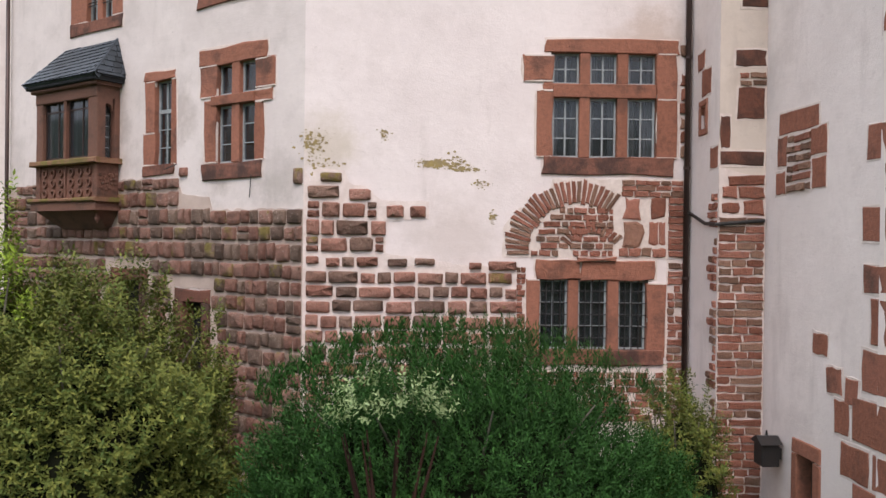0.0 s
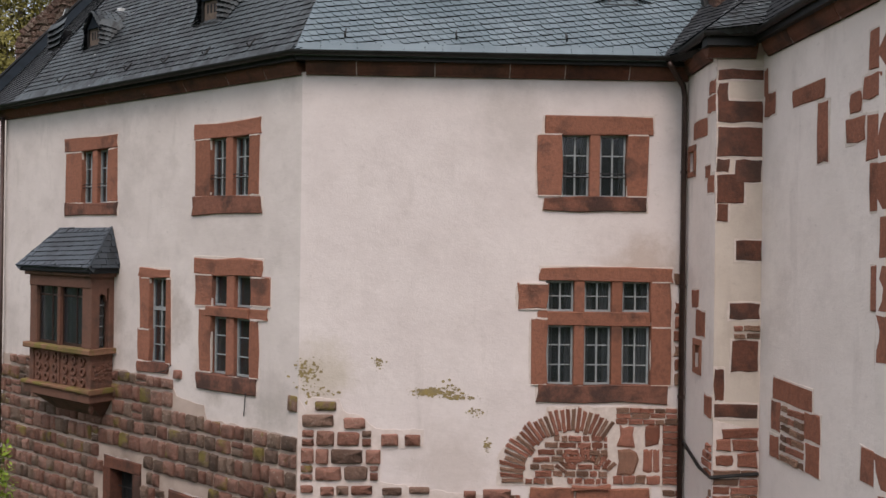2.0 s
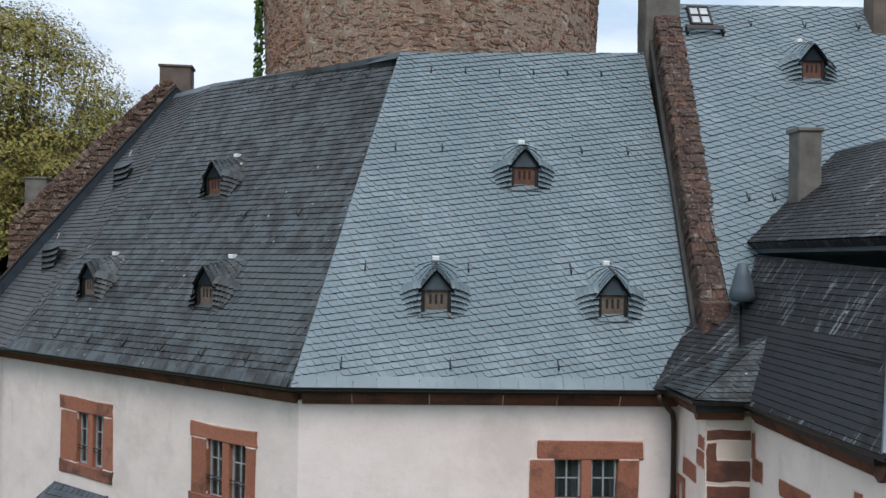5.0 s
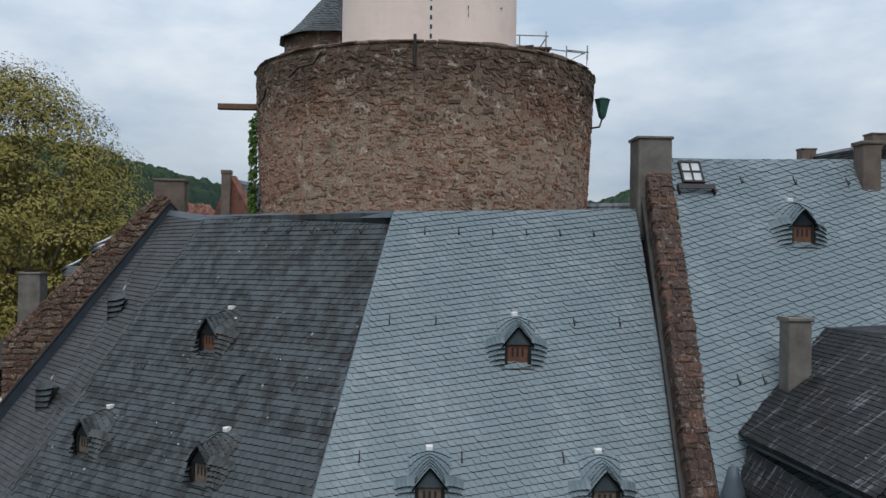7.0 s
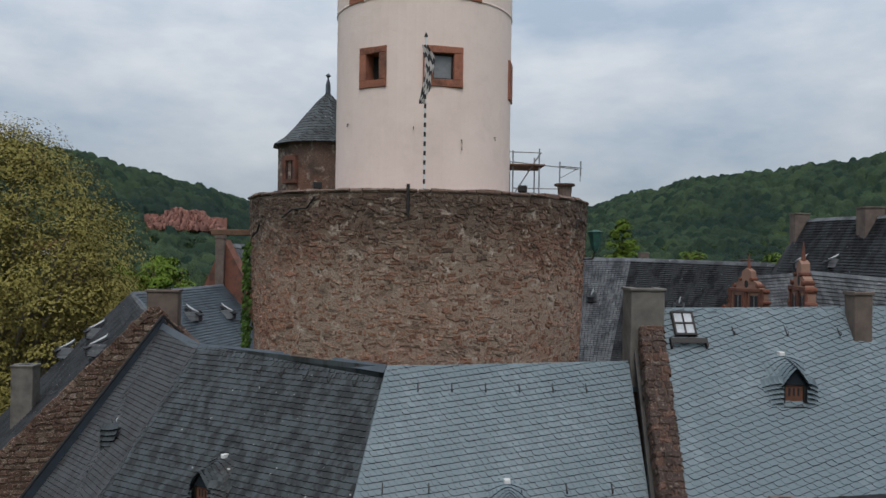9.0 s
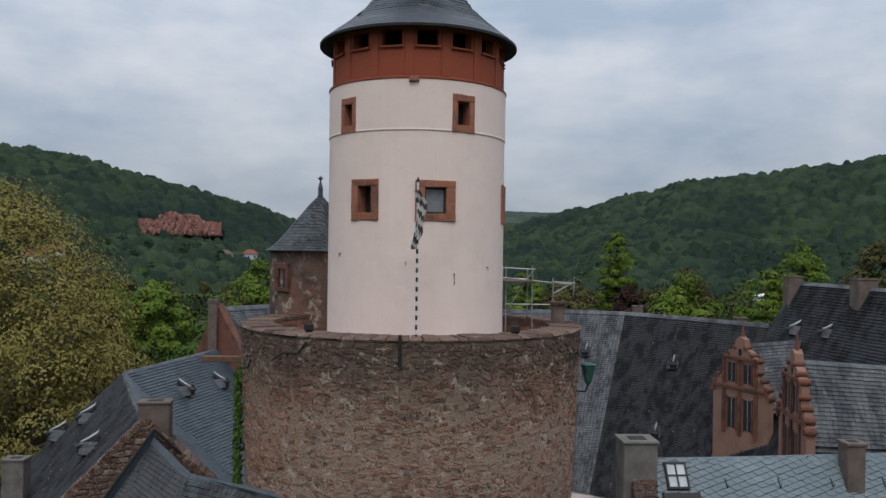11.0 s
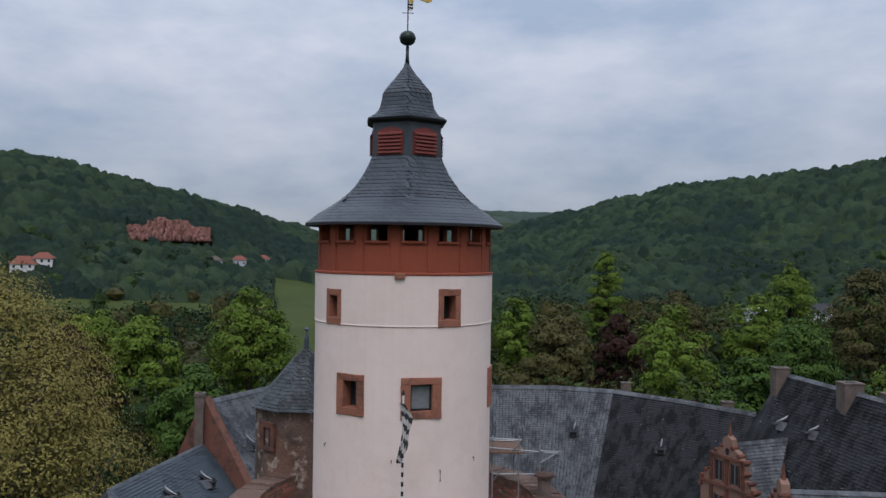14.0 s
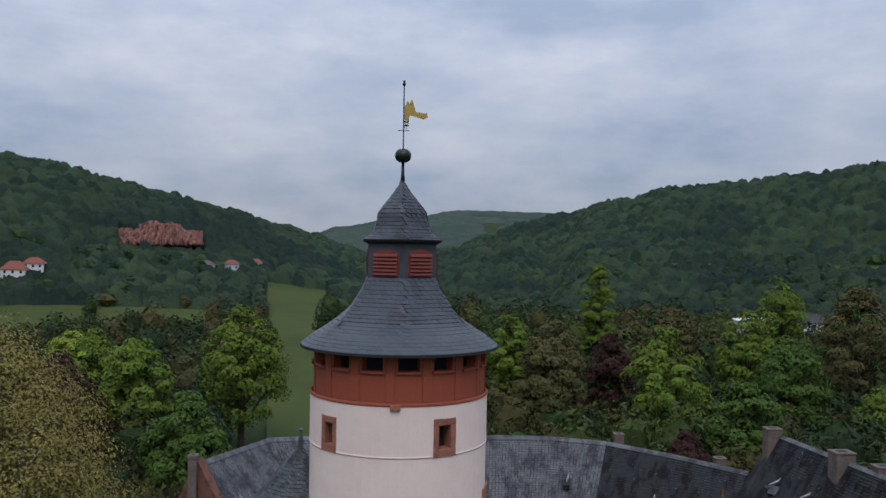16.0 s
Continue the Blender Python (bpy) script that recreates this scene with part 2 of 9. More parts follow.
M_BALL = plain("dark_copper", (0.022, 0.04, 0.034), (0.012, 0.018, 0.016), 0.45, 0.4, 6.0)
M_QUOIN = sandstone("sooty_quoin_stone", (0.25, 0.095, 0.06), (0.15, 0.065, 0.045), (0.05, 0.034, 0.028), dark_at=0.48, spread=0.5)
M_ASHLAR = sandstone("bossed_sandstone", (0.46, 0.195, 0.135), (0.31, 0.155, 0.115), (0.11, 0.072, 0.056), (0.24, 0.18, 0.05), bump=1.0, dark_at=0.56, spread=0.75, third=(0.20, 0.135, 0.10), speck=0.5, moss_at=0.64, mossy=0.16)
M_RUBBLE = sandstone("rubble_sandstone", (0.41, 0.15, 0.092), (0.29, 0.118, 0.08), (0.10, 0.062, 0.05), bump=0.8, spread=0.8, third=(0.24, 0.15, 0.10), speck=0.2)
M_KEEP = sandstone("weathered_keep_stone", (0.42, 0.19, 0.115), (0.26, 0.158, 0.115), (0.075, 0.055, 0.044), (0.36, 0.29, 0.225), bump=1.0, dark_at=0.54, spread=0.95, third=(0.27, 0.2, 0.155), speck=0.8, warm=(0.36, 0.14, 0.08), speck_at=0.55, soot=(25.3, 27.3))
M_COPE = sandstone("coping_stone", (0.105, 0.067, 0.053), (0.07, 0.049, 0.041), (0.035, 0.027, 0.023), (0.27, 0.23, 0.19), bump=1.0, dark_at=0.52, spread=0.6, speck=0.7, moss_at=0.6, third=(0.15, 0.078, 0.056))
M_GABLE_RUBBLE = sandstone("gable_rubble", (0.185, 0.1, 0.072), (0.115, 0.072, 0.056), (0.045, 0.034, 0.028), (0.36, 0.3, 0.245), bump=1.0, dark_at=0.56, spread=0.8, speck=0.8, speck_at=0.57, moss_at=0.6, third=(0.2, 0.145, 0.11))
M_BAND = sandstone("red_ochre_panel", (0.33, 0.082, 0.042), (0.27, 0.068, 0.036), (0.19, 0.055, 0.035), bump=0.25, dark_at=0.62, spread=0.14)
M_SLATE_A = slate("blue_grey_slate", (0.142, 0.185, 0.204), (0.112, 0.148, 0.164), (0.155, 0.195, 0.212), 0.0, 0.26, 0.45)
M_SLATE_B = slate("dark_weathered_slate", (0.073, 0.087, 0.091), (0.039, 0.047, 0.05), (0.015, 0.0155, 0.0155), 0.3, 1.1, 0.52, (3.3, 3.3, 0.4), 0.9, 0.12, (9.0, 9.0, 1.2))
M_SLATE_L = slate("deep_blue_slate", (0.074, 0.096, 0.112), (0.056, 0.074, 0.088), (0.046, 0.06, 0.072), 0.0, 0.35, 0.45)
M_PATCHY = sandstone("patchy_render_on_stone", (0.20, 0.125, 0.095), (0.15, 0.105, 0.085), (0.055, 0.043, 0.037), (0.46, 0.385, 0.32), bump=1.0, dark_at=0.48, spread=0.2, speck=0.6, warm=(0.25, 0.12, 0.075), moss_at=0.55)
M_RIM = sandstone("rim_stone", (0.22, 0.13, 0.095), (0.15, 0.098, 0.076), (0.06, 0.046, 0.038), (0.27, 0.22, 0.18), bump=1.0, dark_at=0.52, spread=0.7, speck=0.4)
M_SLATE_C = slate("brown_valley_slate", (0.078, 0.08, 0.083), (0.052, 0.053, 0.055), (0.032, 0.03, 0.03), 0.1, 0.5, 0.5, (3.0, 3.0, 0.35))
M_SHEET = plain("blue_black_sheet", (0.02, 0.028, 0.037), (0.012, 0.016, 0.021), 0.75, 0.0, 3.0, spec=0.12)
M_SLATE_D = slate("brown_black_slate", (0.021, 0.022, 0.0245), (0.0135, 0.014, 0.0155), (0.0075, 0.007, 0.007), 0.3, 0.8, 0.52, (4.0, 4.0, 0.25), 0.7, 0.8, (1.1, 9.0, 1.1))
M_SLATE_T = slate("tower_slate", (0.07, 0.085, 0.1), (0.046, 0.055, 0.065), (0.036, 0.042, 0.05), 0.0, 0.7, 0.42)
M_SLATE_F = slate("mottled_old_slate", (0.047, 0.05, 0.054), (0.026, 0.028, 0.03), (0.008, 0.008, 0.009), 0.45, 0.75, 0.72, (2.0, 2.0, 0.08), 0.9)
M_SLATE_G = slate("frosted_old_slate", (0.15, 0.16, 0.17), (0.095, 0.102, 0.11), (0.055, 0.058, 0.064), 0.55, 0.7, 0.72, (1.6, 1.6, 0.15), 0.9)
M_SLATE_EDGE = plain("slate_edge_shade", (0.014, 0.016, 0.018), (0.009, 0.01, 0.011), 0.95, 0, 9.0, spec=0.05)
M_LEAD = plain("lead_sheet", (0.10, 0.12, 0.14), (0.065, 0.078, 0.09), 0.42, 0.5, 2.0)
M_GUTTER = plain("dark_gutter_metal", (0.035, 0.034, 0.033), (0.022, 0.021, 0.02), 0.45, 0.5, 5.0)
M_PIPE = plain("brown_pipe_metal", (0.075, 0.042, 0.033), (0.045, 0.028, 0.024), 0.45, 0.4, 5.0)
M_IRON = plain("black_iron", (0.022, 0.021, 0.021), (0.035, 0.028, 0.025), 0.6, 0.4, 8.0)
M_FRAME = plain("grey_window_paint", (0.36, 0.38, 0.38), (0.24, 0.255, 0.255), 0.5, 0.0, 9.0)
M_CURTAIN = plain("pale_curtain", (0.56, 0.58, 0.6), (0.4, 0.42, 0.44), 0.95, 0.0, 6.0)
M_BLEACHED = plain("bleached_shutter_wood", (0.17, 0.125, 0.095), (0.085, 0.062, 0.05), 0.85, 0.0, 7.0)
M_PANE = plain("pale_grey_glass", (0.22, 0.23, 0.24), (0.15, 0.16, 0.165), 0.3, 0.0, 5.0)
M_PLATFORM = plain("pale_platform_screed", (0.42, 0.39, 0.36), (0.30, 0.275, 0.25), 0.92, 0.0, 1.2, 0.3)
# near-black sheets stand in for unlit rooms and openings; also soffits and verges
M_DARK = plain("near_black", (0.022, 0.022, 0.024), (0.012, 0.012, 0.013), 0.9, 0.0, 2.0)
M_CONCRETE = plain("grey_chimney_render", (0.172, 0.158, 0.14), (0.09, 0.08, 0.071), 0.92, 0.0, 2.0, 0.4)
M_BROWNCH = plain("brown_chimney_render", (0.16, 0.122, 0.10), (0.085, 0.066, 0.055), 0.92, 0.0, 2.0, 0.4)
M_WOOD = plain("weathered_brown_wood", (0.16, 0.085, 0.048), (0.10, 0.055, 0.034), 0.8, 0.0, 6.0)
M_REDPAINT = plain("oxide_red_paint", (0.19, 0.035, 0.025), (0.14, 0.028, 0.022), 0.7, 0.0, 6.0)
M_GREEN = plain("verdigris_copper", (0.05, 0.16, 0.125), (0.02, 0.06, 0.05), 0.6, 0.3, 6.0)
M_GOLD = plain("gilded_sheet", (0.62, 0.42, 0.12), (0.5, 0.32, 0.08), 0.35, 0.7, 6.0)
M_STEEL = plain("galvanised_steel", (0.33, 0.35, 0.36), (0.24, 0.26, 0.27), 0.5, 0.6, 6.0)
M_WHITE = plain("white_paint", (0.7, 0.7, 0.68), (0.6, 0.6, 0.58), 0.6, 0.0, 6.0)
M_BARK = plain("bark", (0.19, 0.165, 0.125), (0.11, 0.09, 0.07), 0.95, 0.0, 3.0, 0.6)
kg = Nodes("window_glass")
M_GLASS = kg.done((0.03, 0.035, 0.04), 0.06, kg.noise(1.5, 2), 0.04, 0.05, spec=0.8)
kg.b.inputs["Alpha"].default_value = 0.7

# ---- mesh tools ----
RNG = random.Random(7)
WORLD_OF = {}


class Acc:
    """Gathers vertices and faces of one mesh."""

    def __init__(self):
        self.v, self.f = [], []

    def add(self, vs, fs):
        k = len(self.v)
        self.v += [tuple(p) for p in vs]
        self.f += [tuple(k + i for i in f) for f in fs]
        return self

    def box(self, x0, x1, y0, y1, z0, z1, bev=0.0):
        if bev:
            return self.block(x0, x1, y0, y1, z0, z1, bev)
        v = [(x, y, z) for z in (z0, z1) for x, y in ((x0, y0), (x1, y0), (x1, y1), (x0, y1))]
        return self.add(v, [(3, 2, 1, 0), (4, 5, 6, 7), (0, 1, 5, 4), (1, 2, 6, 5), (2, 3, 7, 6), (3, 0, 4, 7)])

    def block(self, x0, x1, y0, y1, z0, z1, bev=0.02, jit=0.0, rng=None, boss=0.0):
        """A stone whose face is at y0, with a chamfered and uneven outline."""
        rng = rng or RNG
        j = lambda: (rng.random() - 0.5) * 2 * jit
        n = 3
        out = [(x0 + (x1 - x0) * i / n, z0) for i in range(n)] + [(x1, z0 + (z1 - z0) * i / 2) for i in range(2)]
        out += [(x1 - (x1 - x0) * i / n, z1) for i in range(n)] + [(x0, z1 - (z1 - z0) * i / 2) for i in range(2)]
        out = [(x + j(), z + j()) for x, z in out]
        cx, cz = (x0 + x1) / 2, (z0 + z1) / 2
        m = len(out)
        kx, kz = 1 - 2 * bev / max(x1 - x0, 1e-3), 1 - 2 * bev / max(z1 - z0, 1e-3)
        front = [(cx + (x - cx) * kx, y0 + j() * 0.3, cz + (z - cz) * kz) for x, z in out]
        vs = [(x, y1, z) for x, z in out] + [(x, y0 + bev, z) for x, z in out] + front
        fs = [(i, (i + 1) % m, m + (i + 1) % m, m + i) for i in range(m)] + [(m + i, m + (i + 1) % m, 2 * m + (i + 1) % m, 2 * m + i) for i in range(m)]
        if boss:
            for ring, (f, g) in enumerate(((0.82, 0.6), (0.5, 0.95))):
                vs += [(cx + (x - cx) * kx * f, y0 - boss * g * (0.75 + 0.5 * rng.random()), cz + (z - cz) * kz * f) for x, z in out]
                b0 = (2 + ring) * m
                fs += [(b0 + i, b0 + (i + 1) % m, b0 + m + (i + 1) % m, b0 + m + i) for i in range(m)]
            vs.append((cx, y0 - boss, cz))
            fs += [(4 * m + i, 4 * m + (i + 1) % m, 5 * m) for i in range(m)]
        else:
            fs += [tuple(range(2 * m, 3 * m))]
        return self.add(vs, fs)

    def prism(self, poly, y0, y1):
        """A polygon of (x, z), pulled from y0 to y1."""
        m = len(poly)
        vs = [(x, y0, z) for x, z in poly] + [(x, y1, z) for x, z in poly]
        return self.add(vs, [tuple(range(m)), tuple(range(2 * m - 1, m - 1, -1))] + [((i + 1) % m, i, m + i, m + (i + 1) % m) for i in range(m)])

    def prism_x(self, prof, x0, x1):
        """A profile of (y, z), pulled from x0 to x1."""
        m = len(prof)
        return self.add([(x, y, z) for x in (x0, x1) for y, z in prof], [tuple(range(m)), tuple(range(2 * m - 1, m - 1, -1))] + [((i + 1) % m, i, m + i, m + (i + 1) % m) for i in range(m)])

    def tube(self, path, r, n=8, cap=True):
        rings = []
        pts = [Vector(p) for p in path]
        for i, p in enumerate(pts):
            d = (pts[min(i + 1, len(pts) - 1)] - pts[max(i - 1, 0)]).normalized()
            a = d.orthogonal().normalized() if abs(d.z) < 0.99 else Vector((1, 0, 0))
            if abs(d.z) < 0.99:
                a = d.cross(Vector((0, 0, 1))).normalized()
            b = d.cross(a)
            rr = r[i] if isinstance(r, (list, tuple)) else r
            rings.append([p + rr * (math.cos(2 * math.pi * k / n) * a + math.sin(2 * math.pi * k / n) * b) for k in range(n)])
        vs = [q for ring in rings for q in ring]
        fs = [(i * n + k, i * n + (k + 1) % n, (i + 1) * n + (k + 1) % n, (i + 1) * n + k) for i in range(len(pts) - 1) for k in range(n)]
        if cap:
            fs += [tuple(range(n - 1, -1, -1)), tuple(range((len(pts) - 1) * n, len(pts) * n))]
        return self.add(vs, fs)

    def lathe(self, profile, c, n=48, a0=0.0, a1=2 * math.pi):
        full = abs(a1 - a0 - 2 * math.pi) < 1e-6
        k = n if full else n + 1
        vs = [(c[0] + r * math.cos(a0 + (a1 - a0) * i / n), c[1] + r * math.sin(a0 + (a1 - a0) * i / n), z) for r, z in profile for i in range(k)]
        fs = [(j * k + i, j * k + (i + 1) % k, (j + 1) * k + (i + 1) % k, (j + 1) * k + i) for j in range(len(profile) - 1) for i in range(n)]
        return self.add(vs, fs)

    def weld(self):
        """Joins vertices that share a place."""
        seen, at, vs = {}, [], []
        for p in self.v:
            k = tuple(round(c, 4) for c in p)
            if k not in seen:
                seen[k] = len(vs)
                vs.append(p)
            at.append(seen[k])
        self.v, self.f = vs, [tuple(at[i] for i in f) for f in self.f]
        return self

    def mesh(self, name, material, F=None, smooth=False, rim=None):
        me = bpy.data.meshes.new(name)
        vs = [F @ Vector(p) for p in self.v] if F is not None else self.v
        me.from_pydata(vs, [], self.f)
        me.materials.append(material)
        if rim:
            # near-black side faces paint in the shadow gaps between slates
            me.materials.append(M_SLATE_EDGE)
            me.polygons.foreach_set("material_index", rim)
        if smooth:
            me.polygons.foreach_set("use_smooth", [True] * len(me.polygons))
        me.update()
        return me


def thing(name, loc, label, category, group="", kind=""):
    ob = new(name)
    ob.location = loc
    WORLD_OF[ob] = Matrix.Translation(loc)
    return tagged(ob, label, category, group, kind)


def hang(ob, parent, m=None):
    """Puts ob under parent, at the world pose m."""
    m = m if m is not None else Matrix()
    ob.parent = parent
    ob.matrix_parent_inverse = WORLD_OF[parent].inverted()
    ob.matrix_basis = m
    WORLD_OF[ob] = m
    return ob


def part(name, acc, material, parent, label="", F=None, smooth=False, kind=""):
    ob = new(name, acc if isinstance(acc, bpy.types.Mesh) else acc.mesh(name, material, F, smooth))
    return tagged(hang(ob, parent), label, kind=kind)


def single(name, acc, material, label, category, F=None, smooth=False, kind="", group=""):
    ob = new(name, acc.mesh(name, material, F, smooth))
    WORLD_OF[ob] = Matrix()
    return tagged(ob, label, category, group, kind)


def axes(origin, right, inward):
    """A wall's own axes: x to the right along its face, y into it, z up."""
    r, i = Vector((*right, 0)).normalized(), Vector((*inward, 0)).normalized()
    m = Matrix.Identity(4)
    m.col[0][:3], m.col[1][:3], m.col[2][:3], m.col[3][:3] = r, i, (0, 0, 1), origin
    return m


FA = axes((-2.92, 17.16, 0), (1, 0.015), (-0.015, 1))
FB = axes((-2.92, 17.16, 0), (0.815, -0.579), (0.579, 0.815))
FS = axes((5.16, 17.28, 0), (0.01, -1), (1, 0.01))
FQ = axes((5.18, 15.5, 0), (1, 0), (0, 1))
FR = axes((6.06, 15.5, 0), (0.06, -1), (1, 0.06))
FE = axes((6.32, 11.2, 0), (1, 0.1), (-0.1, 1))


def wall_mesh(x0, x1, z0, z1, thick, holes):
    """A wall of that thickness with openings (x0, x1, z0, z1) cut through it."""
    a = Acc()
    xs = sorted({x0, x1, *[h[i] for h in holes for i in (0, 1)]})
    zs = sorted({z0, z1, *[h[i] for h in holes for i in (2, 3)]})
    inside = lambda x, z: any(h[0] < x < h[1] and h[2] < z < h[3] for h in holes)
    for i in range(len(xs) - 1):
        for k in range(len(zs) - 1):
            p, q, s, t = xs[i], xs[i + 1], zs[k], zs[k + 1]
            if inside((p + q) / 2, (s + t) / 2):
                continue
            a.add([(p, 0, s), (q, 0, s), (q, 0, t), (p, 0, t)], [(0, 1, 2, 3)])
            a.add([(p, thick, s), (q, thick, s), (q, thick, t), (p, thick, t)], [(3, 2, 1, 0)])
    for p, q, s, t in holes:
        a.add([(p, 0, s), (q, 0, s), (q, 0, t), (p, 0, t), (p, thick, s), (q, thick, s), (q, thick, t), (p, thick, t)],
              [(0, 4, 5, 1), (1, 5, 6, 2), (2, 6, 7, 3), (3, 7, 4, 0)])
    a.add([(x0, 0, z0), (x1, 0, z0), (x1, 0, z1), (x0, 0, z1), (x0, thick, z0), (x1, thick, z0), (x1, thick, z1), (x0, thick, z1)],
          [(3, 7, 4, 0), (1, 5, 6, 2), (2, 6, 7, 3)])
    return a.weld()


# ---- slates ----
def slate_shape(w, c, k, rng, square=False):
    """One roof slate: w wide, c of it showing; x along the course, y up the slope, z out. Scale-shaped, or square-cut."""
    j = lambda s: (rng.random() - 0.5) * s
    h = c * 1.5
    if square:
        low = [(-w * 0.5, c * j(0.12)), (-w * 0.2, c * j(0.1)), (w * 0.15, c * j(0.1)), (w * 0.44, c * (0.03 + j(0.1))), (w * 0.485, c * 0.16)]
    else:
        low = [(-w * 0.56, c * (1.0 + j(0.05))), (-w * 0.44, c * (0.56 + j(0.04))), (-w * 0.24, c * (0.2 + j(0.03))), (w * 0.04, c * (0.02 + j(0.02))), (w * 1.0, c * j(0.02))]
    out = low + [(w * 0.52, h), (-w * 0.48, h)]
    lift = 0.051 + j(0.013)
    z = lambda x, y: 0.006 + lift * (1 - y / h) + (0.012 * (x / w + 0.5) if square else 0.014 * (0.5 - x / w))
    # bevel turns the near-black sides up so they show from above
    chip = 0.085 * c
    top = [(x * 0.955, y + chip, z(x, y)) for x, y in out[:5]] + [(x, y, z(x, y)) for x, y in out[5:]]
    bot = [(x, y, z(x, y) - 0.04) for x, y in out[:5]]
    fs = [tuple(range(7))] + [(i + 1, i, 7 + i, 8 + i) for i in range(4)]
    return top + bot, fs


def in_poly(x, y, poly):
    hit = False
    for i in range(len(poly)):
        (x0, y0), (x1, y1) = poly[i - 1], poly[i]
        if (y0 > y) != (y1 > y) and x < (x1 - x0) * (y - y0) / (y1 - y0) + x0:
            hit = not hit
    return hit


def clip_poly(pts, poly):
    """Cuts a small polygon of (u, v, n) to a convex outline."""
    area = sum(poly[i - 1][0] * poly[i][1] - poly[i][0] * poly[i - 1][1] for i in range(len(poly)))
    sg = 1 if area > 0 else -1
    for i in range(len(poly)):
        (ax, ay), (bx, by) = poly[i - 1], poly[i]
        side = lambda p: sg * ((bx - ax) * (p[1] - ay) - (by - ay) * (p[0] - ax))
        out = []
        for j in range(len(pts)):
            p, q = pts[j - 1], pts[j]
            sp, sq = side(p), side(q)
            if (sp >= 0) != (sq >= 0):
                t = sp / (sp - sq)
                out.append(tuple(p[m] + (q[m] - p[m]) * t for m in range(3)))
            if sq >= 0:
                out.append(q)
        pts = out
        if len(pts) < 3:
            return []
    return pts


def slate_roof(parent, corners, material, w=0.3, c=0.2, tilt=0.0, near=None, seed=1, square=False, name="roof", label="", board_drop=0.02, lift=1.0):
    """A roof plane of slates on boards. corners: its outline in the world, the first two along the eave. near(u, v): which slates are parts."""
    rng = random.Random(seed)
    P = [Vector(p) for p in corners]
    nrm = (P[1] - P[0]).cross(P[-1] - P[0]).normalized()
    if nrm.z < 0:
        nrm = -nrm
    ex = Vector((0, 0, 1)).cross(nrm).normalized()
    ey = nrm.cross(ex)
    P = [Vector((p.x, p.y, P[0].z - (nrm.x * (p.x - P[0].x) + nrm.y * (p.y - P[0].y)) / nrm.z)) for p in P]
    poly = [((p - P[0]).dot(ex), (p - P[0]).dot(ey)) for p in P]
    acc = Acc()
    vs = [p - board_drop * nrm for p in P] + [p - (board_drop + 0.16) * nrm for p in P]
    m = len(P)
    acc.add(vs, [tuple(range(m)), tuple(range(2 * m - 1, m - 1, -1))] + [((i + 1) % m, i, m + i, m + (i + 1) % m) for i in range(m)])
    board = part(name, acc, material, parent, label)
    ct, st = math.cos(tilt), math.sin(tilt)
    xs, ys = [p[0] for p in poly], [p[1] for p in poly]
    big = max(max(xs) - min(xs), max(ys) - min(ys)) * 1.5
    cx, cy = (min(xs) + max(xs)) / 2, (min(ys) + max(ys)) / 2
    shapes = [slate_shape(w, c, i, rng, square) for i in range(6)]
    shapes = [([(x, y, z * lift) for x, y, z in sv], sf) for sv, sf in shapes]
    meshes = []
    for i, (sv, sf) in enumerate(shapes):
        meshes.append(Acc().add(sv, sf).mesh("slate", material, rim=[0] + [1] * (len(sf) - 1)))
    rest, singles, quad_tops = Acc(), [], set()
    for r in range(int(-big / c), int(big / c)):
        shift = rng.random() * w
        u = -big + shift
        while u < big:
            ww = 0.88 + 0.24 * rng.random()
            a, b = u + w * ww / 2, r * c
            x, y = cx + a * ct - b * st, cy + a * st + b * ct
            u += w * ww
            if not (in_poly(x - w * ww * 0.4, y + 0.2 * c, poly) or in_poly(x + w * ww * 0.4, y + 0.2 * c, poly) or in_poly(x, y + c, poly)):
                continue
            whole = all(in_poly(x + sx * w * ww * 0.6, y + sy * c, poly) for sx in (-1, 1.8) for sy in (-0.1, 1.6))
            k = rng.randrange(6)
            turn = tilt + (rng.random() - 0.5) * (0.05 if square else 0.02)
            o = P[0] + ex * x + ey * y + nrm * (rng.random() * 0.006)
            e1, e2 = ex * math.cos(turn) + ey * math.sin(turn), ey * math.cos(turn) - ex * math.sin(turn)
            if not whole:
                loc = [o + e1 * (p[0] * ww) + e2 * p[1] + nrm * p[2] for p in shapes[k][0][:7]]
                flat = clip_poly([((q - P[0]).dot(ex), (q - P[0]).dot(ey), (q - P[0]).dot(nrm)) for q in loc], poly)
                if len(flat) > 2:
                    up3 = [P[0] + ex * q[0] + ey * q[1] + nrm * q[2] for q in flat]
                    nn = len(up3)
                    if nn == 4:
                        quad_tops.add(tuple(len(rest.v) + i for i in range(4)))
                    rest.add(up3 + [q - nrm * 0.03 for q in up3], [tuple(range(nn))] + [((i + 1) % nn, i, nn + i, nn + (i + 1) % nn) for i in range(nn)])
            elif near and len(singles) < 300 and near(x, y):
                mm = Matrix.Identity(4)
                mm.col[0][:3], mm.col[1][:3], mm.col[2][:3], mm.col[3][:3] = e1 * ww, e2, nrm, o
                singles.append((k, mm))
            else:
                rest.add([o + e1 * (p[0] * ww) + e2 * p[1] + nrm * p[2] for p in shapes[k][0]], shapes[k][1])
    if rest.v:
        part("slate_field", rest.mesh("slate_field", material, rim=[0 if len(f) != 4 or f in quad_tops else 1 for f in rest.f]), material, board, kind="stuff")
    for k, mm in singles:
        hang(new("slate", meshes[k]), board, mm)
    return board, (P[0], ex, ey, nrm)

